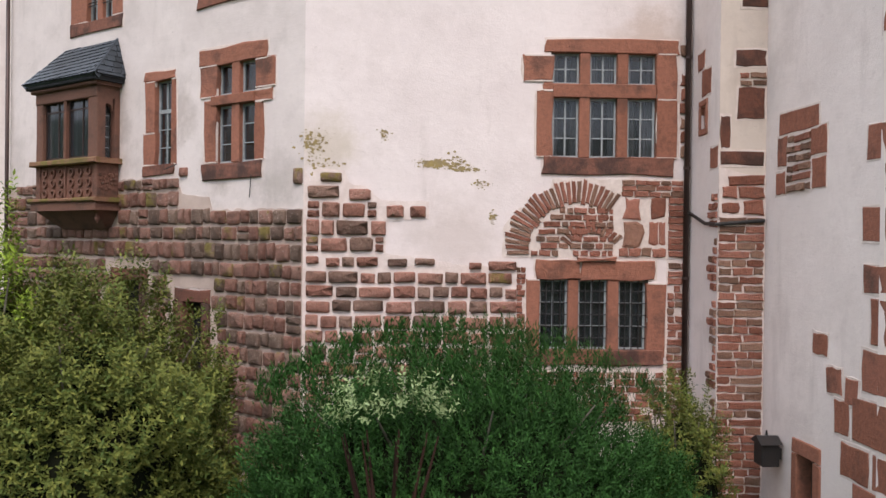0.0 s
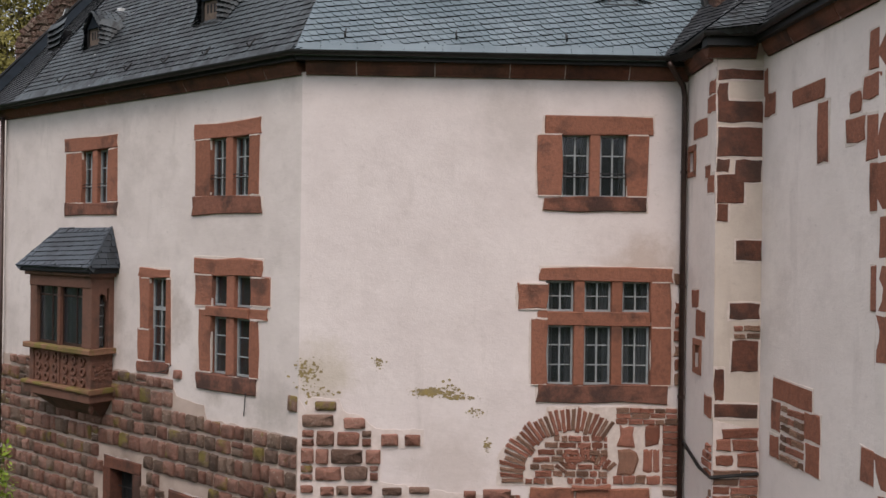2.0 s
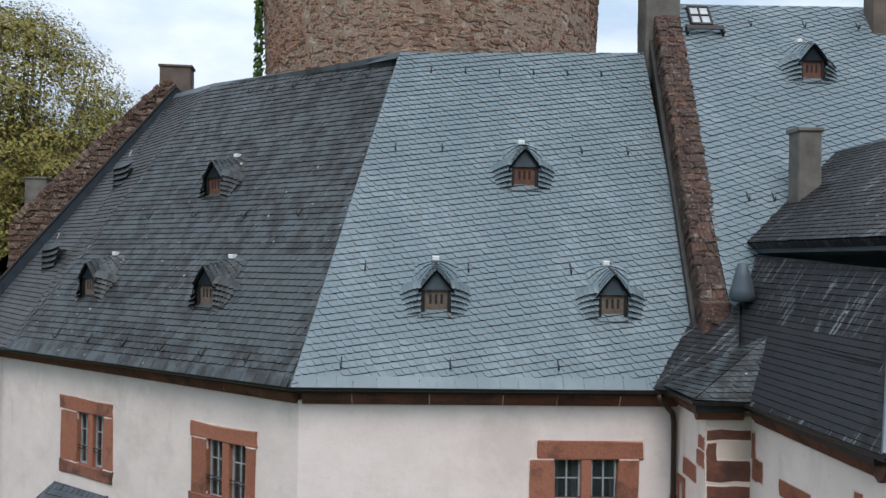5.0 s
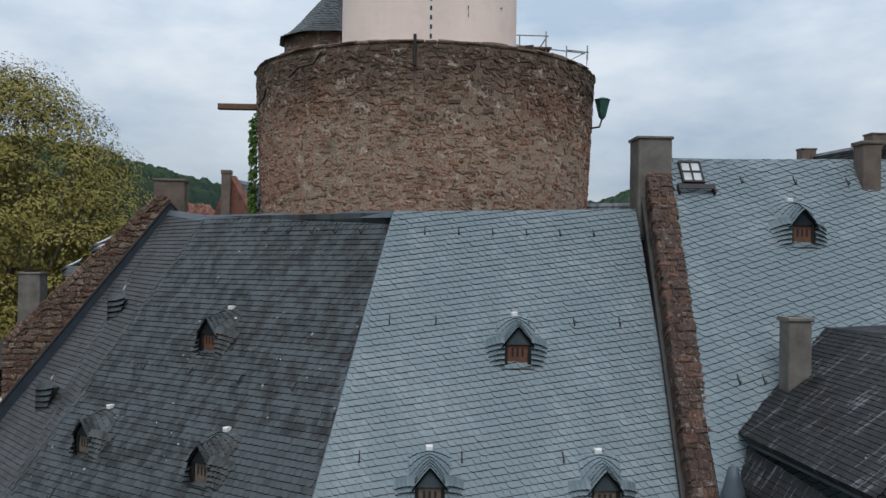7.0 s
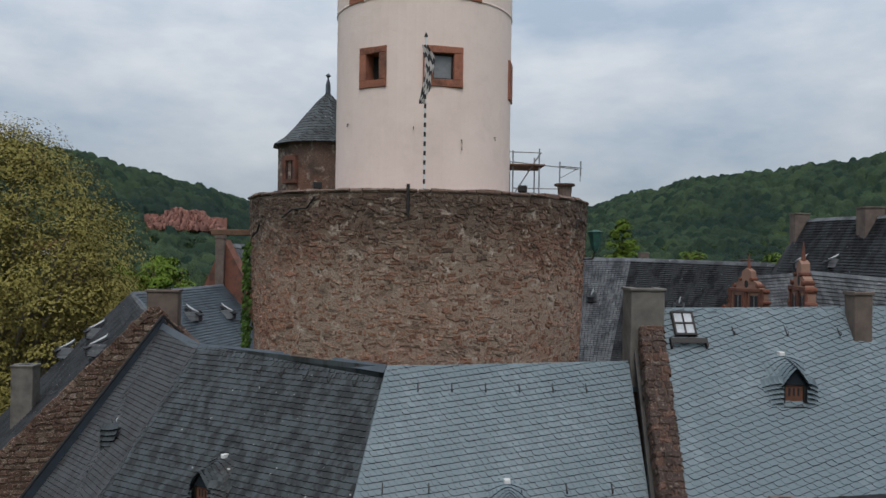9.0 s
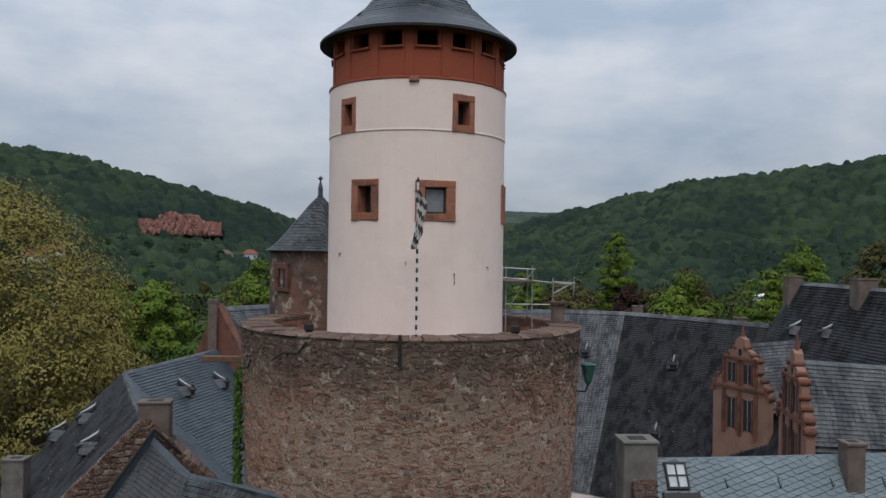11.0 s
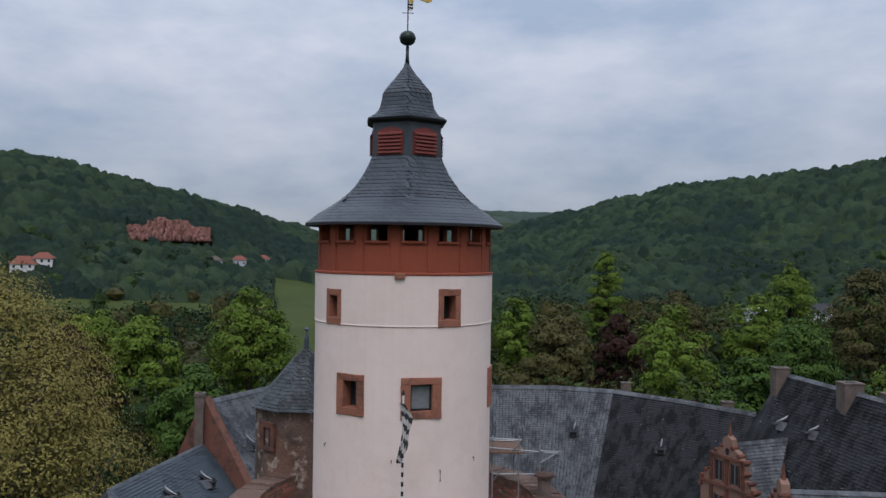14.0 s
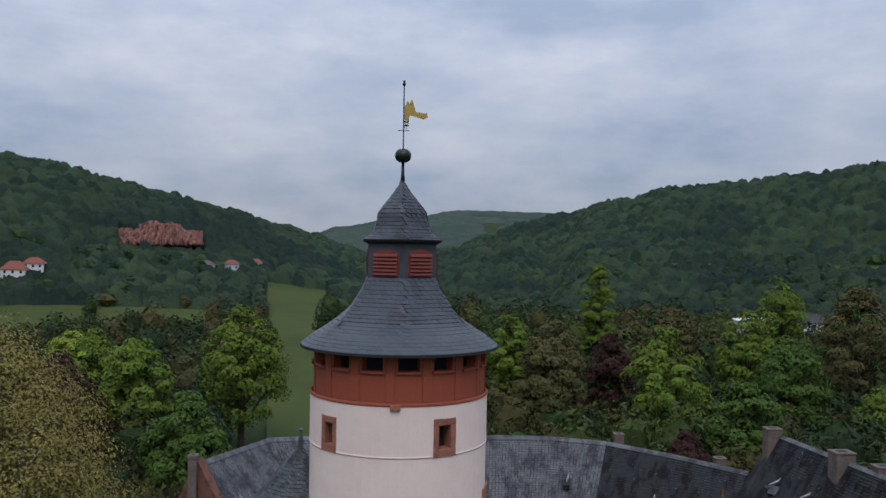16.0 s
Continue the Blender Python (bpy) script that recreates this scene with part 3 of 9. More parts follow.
# ---- stones in walls ----
def rough_stone(w, h, rng, depth, boss):
    """A bossed stone with rounded corners and a rough, bulging face."""
    n, vs, fs = 12, [], []
    bow = lambda v: math.copysign(abs(v) ** 0.2, v)
    out = []
    for i in range(n):
        t = 2 * math.pi * (i + 0.5) / n
        out.append((w / 2 * bow(math.cos(t)) * rng.uniform(0.93, 1.03), h / 2 * bow(math.sin(t)) * rng.uniform(0.9, 1.04)))
    for f, y, rough in ((1.0, depth, 0.0), (1.0, 0.0, 0.008), (0.95, -boss * 0.65, 0.014), (0.8, -boss, 0.02)):
        vs += [(x * f, y + rng.uniform(-rough, rough), z * f) for x, z in out]
    for k in range(3):
        fs += [(k * n + i, (k + 1) * n + i, (k + 1) * n + (i + 1) % n, k * n + (i + 1) % n) for i in range(n)]
    vs.append((rng.uniform(-0.15, 0.15) * w, -boss * rng.uniform(0.85, 1.15), rng.uniform(-0.15, 0.15) * h))
    fs += [(3 * n + i, 4 * n, 3 * n + (i + 1) % n) for i in range(n)]
    return Acc().add(vs, fs)


def stone_set(name, material, w, h, count, boss, bev, jit, seed, depth=0.12):
    rng = random.Random(seed)
    if boss:
        return [rough_stone(w, h, rng, depth, boss).mesh(name, material, smooth=True) for _ in range(count)]
    return [Acc().block(-w / 2, w / 2, -0.03, depth, -h / 2, h / 2, bev, jit, rng, boss).mesh(name, material, smooth=False) for _ in range(count)]


BOSS = {w: stone_set("stone", M_ASHLAR, w, 0.3, 8, 0.06, 0.026, 0.02, int(w * 100)) for w in (0.28, 0.42, 0.56, 0.72)}
BOSS_B = {w: stone_set("stone", M_ASHLAR_B, w, 0.3, 8, 0.065, 0.026, 0.02, int(w * 70)) for w in (0.28, 0.42, 0.56, 0.72)}
FLAT = {w: stone_set("stone", M_RUBBLE, w, 0.2, 5, 0.0, 0.018, 0.02, int(w * 90), 0.06) for w in (0.14, 0.26, 0.42, 0.6)}


def set_stone(parent, F, kind, x0, x1, z0, z1, rng, proud=0.0, turn=0.0, count=[0]):
    base = 0.2 if kind is FLAT else 0.3
    w = min(kind, key=lambda k: abs(k - (x1 - x0) * base / max(z1 - z0, 0.05)))
    me = kind[w][rng.randrange(len(kind[w]))]
    m = F @ Matrix.Translation(((x0 + x1) / 2, -proud, (z0 + z1) / 2)) @ Matrix.Rotation(turn, 4, "Y") @ Matrix.Diagonal(((x1 - x0) / w, 1, (z1 - z0) / base, 1))
    return hang(new("stone", me), parent, m)


def courses(parent, F, rows, rng, kind=None, gap=0.05, wmin=0.28, wmax=0.6, holes=(), proud=0.0, leave=0.0, loose=0.035):
    """rows: (z0, z1, x0, x1) of each course of stones."""
    kind = kind or BOSS
    for z0, z1, x0, x1 in rows:
        x = x0
        while x < x1 - 0.08:
            w = min(wmin + (wmax - wmin) * rng.random() ** 1.8, x1 - x)
            if x1 - x - w < wmin * 0.6:
                w = x1 - x
            clash = any(x < h[1] and x + w > h[0] and z0 < h[3] - 0.05 and z1 > h[2] + 0.05 for h in holes)
            if not clash and rng.random() >= leave:
                d = (rng.random() - 0.5) * loose
                if kind is not FLAT and rng.random() < 0.07 and z1 - z0 > 0.3:
                    zm = z0 + (z1 - z0) * rng.uniform(0.4, 0.6)
                    for za, zb in ((z0, zm), (zm, z1)):
                        set_stone(parent, F, kind, x + gap / 2, x + w - gap / 2, za + gap / 2, zb - gap / 3, rng, proud, (rng.random() - 0.5) * 0.05)
                    x += w
                    continue
                set_stone(parent, F, kind, x + gap / 2, x + w - gap / 2, z0 + gap / 2 + max(d, 0), z1 - gap / 2 + min(d, 0), rng, proud + rng.random() * 0.03, (rng.random() - 0.5) * 0.06)
            x += w


def window(house, F, lights, stones, label, bars=False, curtain=True, deep=0.13, rails=False, seed=1, name="window"):
    """A stone-framed window. lights: (x0, x1, z0, z1, panes across, panes up); stones: (name, x0, x1, z0, z1, face)."""
    rng = random.Random(seed)
    bx = (min(l[0] for l in lights), max(l[1] for l in lights), min(l[2] for l in lights), max(l[3] for l in lights))
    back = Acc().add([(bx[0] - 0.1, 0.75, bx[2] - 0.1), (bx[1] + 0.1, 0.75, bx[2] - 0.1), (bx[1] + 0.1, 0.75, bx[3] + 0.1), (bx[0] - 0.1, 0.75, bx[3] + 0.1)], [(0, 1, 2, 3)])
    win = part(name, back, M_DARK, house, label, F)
    for x0, x1, z0, z1, nx, nz in lights:
        fr = Acc()
        b = 0.045
        for p in ((x0, x0 + b, z0, z1), (x1 - b, x1, z0, z1), (x0 + b, x1 - b, z0, z0 + b), (x0 + b, x1 - b, z1 - b, z1)):
            fr.box(p[0], p[1], deep - 0.03, deep + 0.04, p[2], p[3])
        for i in range(1, nx):
            x = x0 + (x1 - x0) * i / nx
            wd = 0.018 if nx == 2 else 0.012
            part("glazing_bar", Acc().box(x - wd, x + wd, deep - 0.015, deep + 0.03, z0 + b, z1 - b), M_FRAME, win, "", F)
        for i in range(1, nz):
            z = z0 + (z1 - z0) * i / nz
            part("glazing_bar", Acc().box(x0 + b, x1 - b, deep - 0.012, deep + 0.028, z - 0.012, z + 0.012), M_FRAME, win, "", F)
        part("casement", fr.weld(), M_FRAME, win, "grey painted casement", F)
    for k, (x0, x1, z0, z1, nx, nz) in enumerate(lights):
        tilt = (rng.random() - 0.5) * 0.012
        part("pane", Acc().add([(x0, deep + 0.01 + tilt, z0), (x1, deep + 0.01 - tilt, z0), (x1, deep + 0.01, z1), (x0, deep + 0.01, z1)], [(0, 1, 2, 3)]), M_GLASS, win, "", F)
        if curtain and rng.random() < 0.85:
            a, n = Acc(), 14
            wide = (x1 - x0) * (0.2 + 0.25 * rng.random())
            for s in (0, 1):
                xa = x0 - 0.02 if s == 0 else x1 + 0.02 - wide
                pts = [(xa + wide * i / n, deep + 0.16 + 0.02 * math.sin(i * 1.9 + s)) for i in range(n + 1)]
                a.add([(x, y, z) for z in (z0 - 0.05, z1 + 0.05) for x, y in pts], [(i, i + 1, n + 2 + i, n + 1 + i) for i in range(n)])
            part("curtain", a, M_CURTAIN, win, "pale cloth curtain", F)
        if bars:
            g = Acc()
            for i in range(1, 4):
                x = x0 + (x1 - x0) * i / 4
                g.tube([(x, 0.06, z0 - 0.02), (x, 0.06, z1 + 0.02)], 0.013, 6)
            for i in range(1, 6):
                z = z0 + (z1 - z0) * i / 6
                g.tube([(x0 - 0.02, 0.065, z), (x1 + 0.02, 0.065, z)], 0.012, 6)
            part("grille", g, M_IRON, win, "black iron grille", F)
        if rails:
            g = Acc()
            for z in (z0 + 0.42, z0 + 0.5):
                g.tube([(x0 - 0.06, 0.02, z), (x1 + 0.06, 0.02, z)], 0.012, 6)
            part("rail", g, M_IRON, win, "thin iron rail", F)
    mid = (bx[0] + bx[1]) / 2
    for nm, x0, x1, z0, z1, face in stones:
        if nm in ("lintel", "sill", "jamb"):
            m = 0.03
            a, b = (x0 - m if nm != "jamb" or x0 < mid else x0 + 0.02), (x1 + m if nm != "jamb" or x0 > mid else x1 - 0.02)
            part("mortar_edge", Acc().block(a, b, -0.007, 0.05, z0 - (m if nm == "sill" else -0.02), z1 + (m if nm == "lintel" else -0.02), 0.005, 0.02, rng), M_JOINT, win, "", F)
        jit = 0.004 if nm in ("mullion", "transom") else 0.032
        part(nm, Acc().block(x0, x1, face, 0.66, z0, z1, 0.016, jit, rng), M_SOOTY if nm == "sill" else M_REDB, win, "", F)
        if nm == "jamb":
            for z in (z0, z1):
                part("joint", Acc().box(x0 + 0.03, x1, face - 0.003, 0.05, z - 0.013, z + 0.013), M_JOINT, win, "", F)
    return win


# ---- the main house ----
house = thing("castle_house", (-2.9, 19.5, 0), "pale plastered castle house with red sandstone windows and slate roof", "castle wing")
WA = dict(
    up=dict(lights=[(5.44, 6.03, 11.78, 13.10, 2, 3), (6.25, 6.81, 11.78, 13.10, 2, 3)],
            stones=[("lintel", 5.06, 7.36, 13.10, 13.46, -0.035), ("jamb", 4.92, 5.44, 11.80, 13.09, -0.03), ("jamb", 6.81, 7.26, 11.80, 13.09, -0.035),
                    ("sill", 5.06, 7.24, 11.47, 11.78, -0.045), ("mullion", 6.03, 6.25, 11.78, 13.10, -0.01)]),
    mid=dict(lights=[(x0, x1, z0, z1, 2, nz) for x0, x1 in ((5.18, 5.74), (5.96, 6.53), (6.76, 7.35)) for z0, z1, nz in ((9.37, 10.02, 2), (7.83, 9.08, 3))],
             stones=[("lintel", 5.02, 7.80, 10.02, 10.31, -0.035), ("jamb", 4.55, 5.18, 9.42, 9.95, -0.03), ("jamb", 4.82, 5.18, 7.84, 9.22, -0.035), ("jamb", 4.98, 5.18, 9.23, 9.41, -0.02),
                     ("jamb", 7.35, 7.78, 9.06, 10.01, -0.035), ("jamb", 7.35, 7.82, 7.84, 9.05, -0.03), ("sill", 4.98, 7.72, 7.47, 7.83, -0.05),
                     ("mullion", 5.74, 5.96, 7.83, 10.02, -0.012), ("mullion", 6.53, 6.76, 7.83, 10.02, -0.012), ("transom", 5.18, 7.35, 9.08, 9.37, -0.03)]),
    low=dict(lights=[(x0, x1, 3.80, 5.27, 2, 3) for x0, x1 in ((4.95, 5.55), (5.77, 6.38), (6.62, 7.20))],
             stones=[("lintel", 4.86, 5.80, 5.27, 5.70, -0.06), ("lintel", 5.82, 7.38, 5.27, 5.68, -0.06), ("jamb", 4.66, 4.95, 3.66, 5.26, -0.04), ("jamb", 7.20, 7.60, 3.64, 5.20, -0.045),
                     ("mullion", 5.55, 5.77, 3.80, 5.27, -0.02), ("mullion", 6.38, 6.62, 3.80, 5.27, -0.02), ("sill", 4.7, 7.55, 3.48, 3.79, -0.06), ("ledge", 5.72, 6.55, 5.66, 5.74, -0.14)]),
)
WB = dict(
    d=dict(lights=[(-8.05, -7.58, 11.72, 13.10, 2, 3), (-7.36, -6.88, 11.72, 13.10, 2, 3)],
           stones=[("lintel", -8.86, -6.48, 13.10, 13.47, -0.03), ("jamb", -8.80, -8.05, 11.74, 13.09, -0.03), ("jamb", -6.88, -6.48, 11.74, 13.09, -0.03),
                   ("sill", -8.82, -6.44, 11.42, 11.73, -0.045), ("mullion", -7.58, -7.36, 11.72, 13.1, -0.01)]),
    c=dict(lights=[(-2.87, -2.36, 11.76, 13.10, 2, 3), (-2.12, -1.60, 11.76, 13.10, 2, 3)],
           stones=[("lintel", -3.45, -1.22, 13.10, 13.45, -0.03), ("jamb", -3.40, -2.87, 11.78, 13.09, -0.03), ("jamb", -1.60, -1.25, 11.78, 13.09, -0.03),
                   ("sill", -3.48, -1.18, 11.36, 11.77, -0.045), ("mullion", -2.36, -2.12, 11.76, 13.1, -0.01)]),
    e=dict(lights=[(-5.07, -4.44, 9.12, 9.86, 2, 1), (-5.07, -4.44, 7.80, 9.12, 2, 3)],
           stones=[("lintel", -5.50, -4.30, 9.86, 10.09, -0.03), ("jamb", -5.45, -5.07, 8.6, 9.85, -0.03), ("jamb", -5.52, -5.07, 7.82, 8.59, -0.03), ("jamb", -4.44, -4.24, 7.82, 9.85, -0.025),
                   ("sill", -5.55, -4.30, 7.56, 7.80, -0.05)]),
    f=dict(lights=[(x0, x1, z0, z1, nx, nz) for x0, x1 in ((-2.78, -2.28), (-2.02, -1.50)) for z0, z1, nx, nz in ((9.30, 10.0, 1, 1), (7.76, 9.05, 1, 3))],
           stones=[("lintel", -3.38, -1.12, 10.0, 10.38, -0.03), ("jamb", -3.36, -2.78, 9.28, 9.99, -0.03), ("jamb", -1.50, -0.86, 9.36, 9.97, -0.03), ("jamb", -3.2, -2.78, 7.78, 9.2, -0.03),
                   ("jamb", -1.5, -0.95, 9.06, 9.3, -0.03), ("jamb", -1.5, -1.22, 7.78, 9.04, -0.03), ("sill", -3.26, -1.28, 7.4, 7.75, -0.05),
                   ("mullion", -2.28, -2.02, 7.76, 10.0, -0.012), ("transom", -2.95, -1.5, 9.06, 9.28, -0.06)]),
)
bounds = lambda w: (min(l[0] for l in w["lights"]) - 0.04, max(l[1] for l in w["lights"]) + 0.04, min(l[2] for l in w["lights"]) - 0.04, max(l[3] for l in w["lights"]) + 0.04)
LOW_B = [(-6.55, -5.62, 2.6, 4.98), (-3.92, -3.22, 2.6, 4.55)]
wall_a = part("wall", wall_mesh(0, 8.12, -0.5, 14.3, 0.7, [bounds(w) for w in WA.values()]), M_PLASTER, house, "pale plaster wall with stains", FA)
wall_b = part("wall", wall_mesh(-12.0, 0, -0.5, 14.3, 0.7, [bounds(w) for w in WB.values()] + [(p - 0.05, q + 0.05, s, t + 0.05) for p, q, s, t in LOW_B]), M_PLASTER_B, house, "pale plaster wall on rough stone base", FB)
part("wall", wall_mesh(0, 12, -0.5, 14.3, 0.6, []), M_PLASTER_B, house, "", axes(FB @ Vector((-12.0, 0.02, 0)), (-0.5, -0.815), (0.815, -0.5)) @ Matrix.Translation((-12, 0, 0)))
window(house, FA, **WA["up"], label="two-light window in red sandstone surround", rails=True, seed=3)
window(house, FA, **WA["mid"], label="six-light mullioned window in red sandstone", seed=4)
window(house, FA, **WA["low"], label="barred three-light ground floor window", bars=True, curtain=False, seed=5)
window(house, FB, **WB["d"], label="two-light window in red sandstone surround", seed=6, rails=True)
window(house, FB, **WB["c"], label="two-light window in red sandstone surround", seed=7, rails=True)
window(house, FB, **WB["e"], label="tall narrow casement window", seed=8)
window(house, FB, **WB["f"], label="cross-mullioned window with open upper lights", curtain=False, seed=9)
for x0, x1, z0, z1 in LOW_B:
    rng = random.Random(int(x0 * 10))
    door = part("cellar_opening", Acc().box(x0 - 0.06, x1 + 0.06, 0.3, 0.42, z0 - 0.06, z1 + 0.06), M_DARK, house, "dark barred cellar opening", FB)
    part("lintel", Acc().block(x0 - 0.3, x1 + 0.3, -0.05, 0.3, z1, z1 + 0.3, 0.02, 0.02, rng), M_QUOIN, door, "", FB)
    part("jamb", Acc().block(x0 - 0.34, x0, -0.05, 0.3, z0, z1, 0.02, 0.02, rng), M_QUOIN, door, "", FB)
    part("jamb", Acc().block(x1, x1 + 0.3, -0.05, 0.3, z0, z1, 0.02, 0.02, rng), M_QUOIN, door, "", FB)
    g = Acc()
    for i in range(1, 5):
        g.tube([(x0 + (x1 - x0) * i / 5, 0.2, z0), (x0 + (x1 - x0) * i / 5, 0.2, z1)], 0.014, 6)
    for z in (3.4, 4.0, 4.5):
        g.tube([(x0, 0.2, z), (x1, 0.2, z)], 0.014, 6)
    part("grille", g, M_IRON, door, "", FB)

# mortar and stones of the rough base
def ragged(poly, seed, step=0.12, amp=0.06):
    """The same outline with a torn edge."""
    rng = random.Random(seed)
    out = []
    for (x0, z0), (x1, z1) in zip(poly, poly[1:] + poly[:1]):
        n = max(1, int(math.hypot(x1 - x0, z1 - z0) / step))
        fix = x0 == x1
        for i in range(n):
            t = i / n
            out.append((x0 + (x1 - x0) * t + (0 if fix or not i else amp * (rng.random() - 0.5)), z0 + (z1 - z0) * t + (amp * (rng.random() - 0.5) if i else 0)))
    return out


rng = random.Random(11)
base_poly = [(0.0, -0.5), (4.62, -0.5), (4.62, 5.5), (3.4, 5.55), (1.72, 5.78), (1.72, 6.45), (2.62, 6.5), (2.62, 6.86), (1.6, 6.9), (1.35, 7.12), (0.95, 7.25), (0.85, 7.5), (0.2, 7.5), (0.15, 7.25), (0.0, 7.5)]
part("mortar_bed", Acc().prism(ragged(base_poly, 1), -0.012, 0.05), M_MORTAR, wall_a, "pinkish lime mortar", FA)
ROW_A = [(7.2, 7.47, 0.32, 0.82), (6.88, 7.2, 0.06, 0.78), (6.86, 7.14, 0.92, 1.42), (6.5, 6.86, 0.06, 1.55), (6.5, 6.83, 1.7, 2.12), (6.5, 6.83, 2.2, 2.58), (6.12, 6.5, 0.04, 1.75), (5.78, 6.12, 0.04, 1.7),
         (5.5, 5.72, 0.04, 0.35), (5.46, 5.72, 0.45, 1.6), (5.48, 5.70, 1.75, 2.2), (5.48, 5.7, 2.3, 2.78), (5.44, 5.64, 3.45, 3.75), (5.42, 5.66, 3.85, 4.5),
         (5.12, 5.42, 0.04, 4.4), (4.82, 5.12, 0.04, 4.5), (4.5, 4.82, 0.04, 4.5), (4.18, 4.5, 0.04, 4.5), (3.86, 4.18, 0.04, 4.55), (3.52, 3.86, 0.04, 4.55), (3.2, 3.52, 0.04, 4.6), (2.86, 3.2, 0.04, 4.6), (2.5, 2.86, 0.04, 4.6), (2.15, 2.5, 0.04, 4.6), (1.8, 2.15, 0.04, 4.6), (1.45, 1.8, 0.04, 4.6)]
courses(wall_a, FA, ROW_A, rng, gap=0.042, wmin=0.3, wmax=0.72, loose=0.08)
top_b = [(-12.0, 7.45), (-9.2, 7.55), (-6.2, 7.5), (-4.2, 7.45), (-4.0, 7.1), (-3.0, 7.0), (-2.9, 6.7), (0.0, 6.68)]
part("mortar_bed", Acc().prism(ragged([(-12.0, -0.5)] + [p for p in ((-6.89, -0.5), (-6.89, 5.3), (-5.3, 5.3), (-5.3, -0.5), (-4.25, -0.5), (-4.25, 4.88), (-2.93, 4.88), (-2.93, -0.5), (0, -0.5))] + top_b[::-1], 2), -0.012, 0.05), M_MORTAR_B, wall_b, "grey-pink lime mortar", FB)
rows, z = [], 0.9
while z < 7.4:
    h = 0.35 + 0.1 * rng.random()
    left = -12.0 if z + h < 7.5 else -11.5
    right = 0.0 if z + h < 6.75 else (-2.95 if z + h < 7.05 else -4.1)
    rows.append((z, min(z + h, 7.5), left, right))
    if right < 0 and 6.7 - z > 0.14:
        rows.append((z, 6.7, right, 0.0))
    z += h
courses(wall_b, FB, rows, rng, BOSS_B, holes=[(-9.1, -6.6, 6.68, 9.9), (-5.55, -4.3, 7.5, 9), *[(h[0] - 0.34, h[1] + 0.3, h[2], h[3] + 0.34) for h in LOW_B]], wmin=0.24, wmax=0.54, gap=0.04, loose=0.07)
# corner quoin above the base, and single stones in the plaster
set_stone(wall_b, FB, BOSS, -0.28, -0.02, 7.2, 7.55, rng)
set_stone(wall_b, FB, BOSS, -4.1, -3.8, 7.5, 7.72, rng)

# relieving arch of red stones above the barred window
part("mortar_bed", Acc().prism(ragged([(4.16, 5.72), (4.2, 6.4), (4.5, 6.75), (5.05, 6.95), (5.2, 7.38), (7.98, 7.40), (7.98, 5.72)], 3), -0.010, 0.05), M_JOINT, wall_a, "pale mortar", FA)
part("mortar_bed", Acc().prism([(7.62, 2.2), (8.06, 2.2), (8.06, 5.72), (7.62, 5.72)], -0.010, 0.05), M_MORTAR, wall_a, "", FA)
part("mortar_bed", Acc().prism([(4.62, 2.2), (7.62, 2.2), (7.62, 3.5), (4.62, 3.5)], -0.010, 0.05), M_MORTAR, wall_a, "", FA)


def voussoirs(cx, cz, r0, r1, a0, a1, n, seed):
    rng = random.Random(seed)
    for i in range(n):
        a = radians(a0 + (a1 - a0) * (i + 0.5) / n)
        rr0, rr1 = r0 + rng.random() * 0.08, r1 - rng.random() * 0.12
        wid = abs(radians(a1 - a0)) / n * (rr0 + rr1) / 2 * 0.74
        x, zc = cx + (rr0 + rr1) / 2 * math.cos(a), cz + (rr0 + rr1) / 2 * math.sin(a)
        if 4.1 < x < 8.0:
            set_stone(wall_a, FA, FLAT, x - (rr1 - rr0) / 2, x + (rr1 - rr0) / 2, zc - wid / 2, zc + wid / 2, rng, 0.01, -a)


voussoirs(5.72, 5.84, 0.98, 1.56, 183, 52, 27, 1)
voussoirs(6.05, 5.70, 0.5, 0.86, 150, 35, 12, 3)
courses(wall_a, FA, [(z, z + 0.15, x0, 6.5) for z, x0 in ((5.75, 4.75), (5.9, 4.8), (6.05, 4.85), (6.2, 4.9), (6.35, 5.0), (6.5, 5.15), (6.64, 5.35))], rng, FLAT, 0.034, 0.14, 0.4, leave=0.04)
courses(wall_a, FA, [(z, z + 0.12, 6.65, 7.95) for z in (7.26, 7.14, 7.02)] + [(6.56, 7.0, 6.7, 7.05), (6.56, 7.0, 7.25, 7.6), (5.98, 6.5, 6.72, 7.1), (6.0, 6.5, 7.25, 7.6), (5.75, 5.95, 6.6, 7.6)]
        + [(5.76 + 0.14 * i, 5.9 + 0.14 * i, 7.64, 7.98) for i in range(9)], rng, FLAT, 0.014, 0.2, 0.42)
courses(wall_a, FA, [(2.3 + 0.16 * i, 2.46 + 0.16 * i, 7.64, 8.04) for i in range(21)] + [(2.3 + 0.15 * i, 2.45 + 0.15 * i, 4.7, 7.6) for i in range(7)], rng, FLAT, 0.025, 0.14, 0.4, leave=0.1)
courses(wall_a, FA, [(2.4 + 0.12 * i, 2.52 + 0.12 * i, 4.47, 4.66) for i in range(26)], rng, FLAT, 0.014, 0.09, 0.2)
courses(wall_a, FA, [(7.85 + 0.3 * i, 8.1 + 0.3 * i, 7.86, 8.05) for i in range(8)], rng, FLAT, 0.02, 0.14, 0.3, leave=0.35)

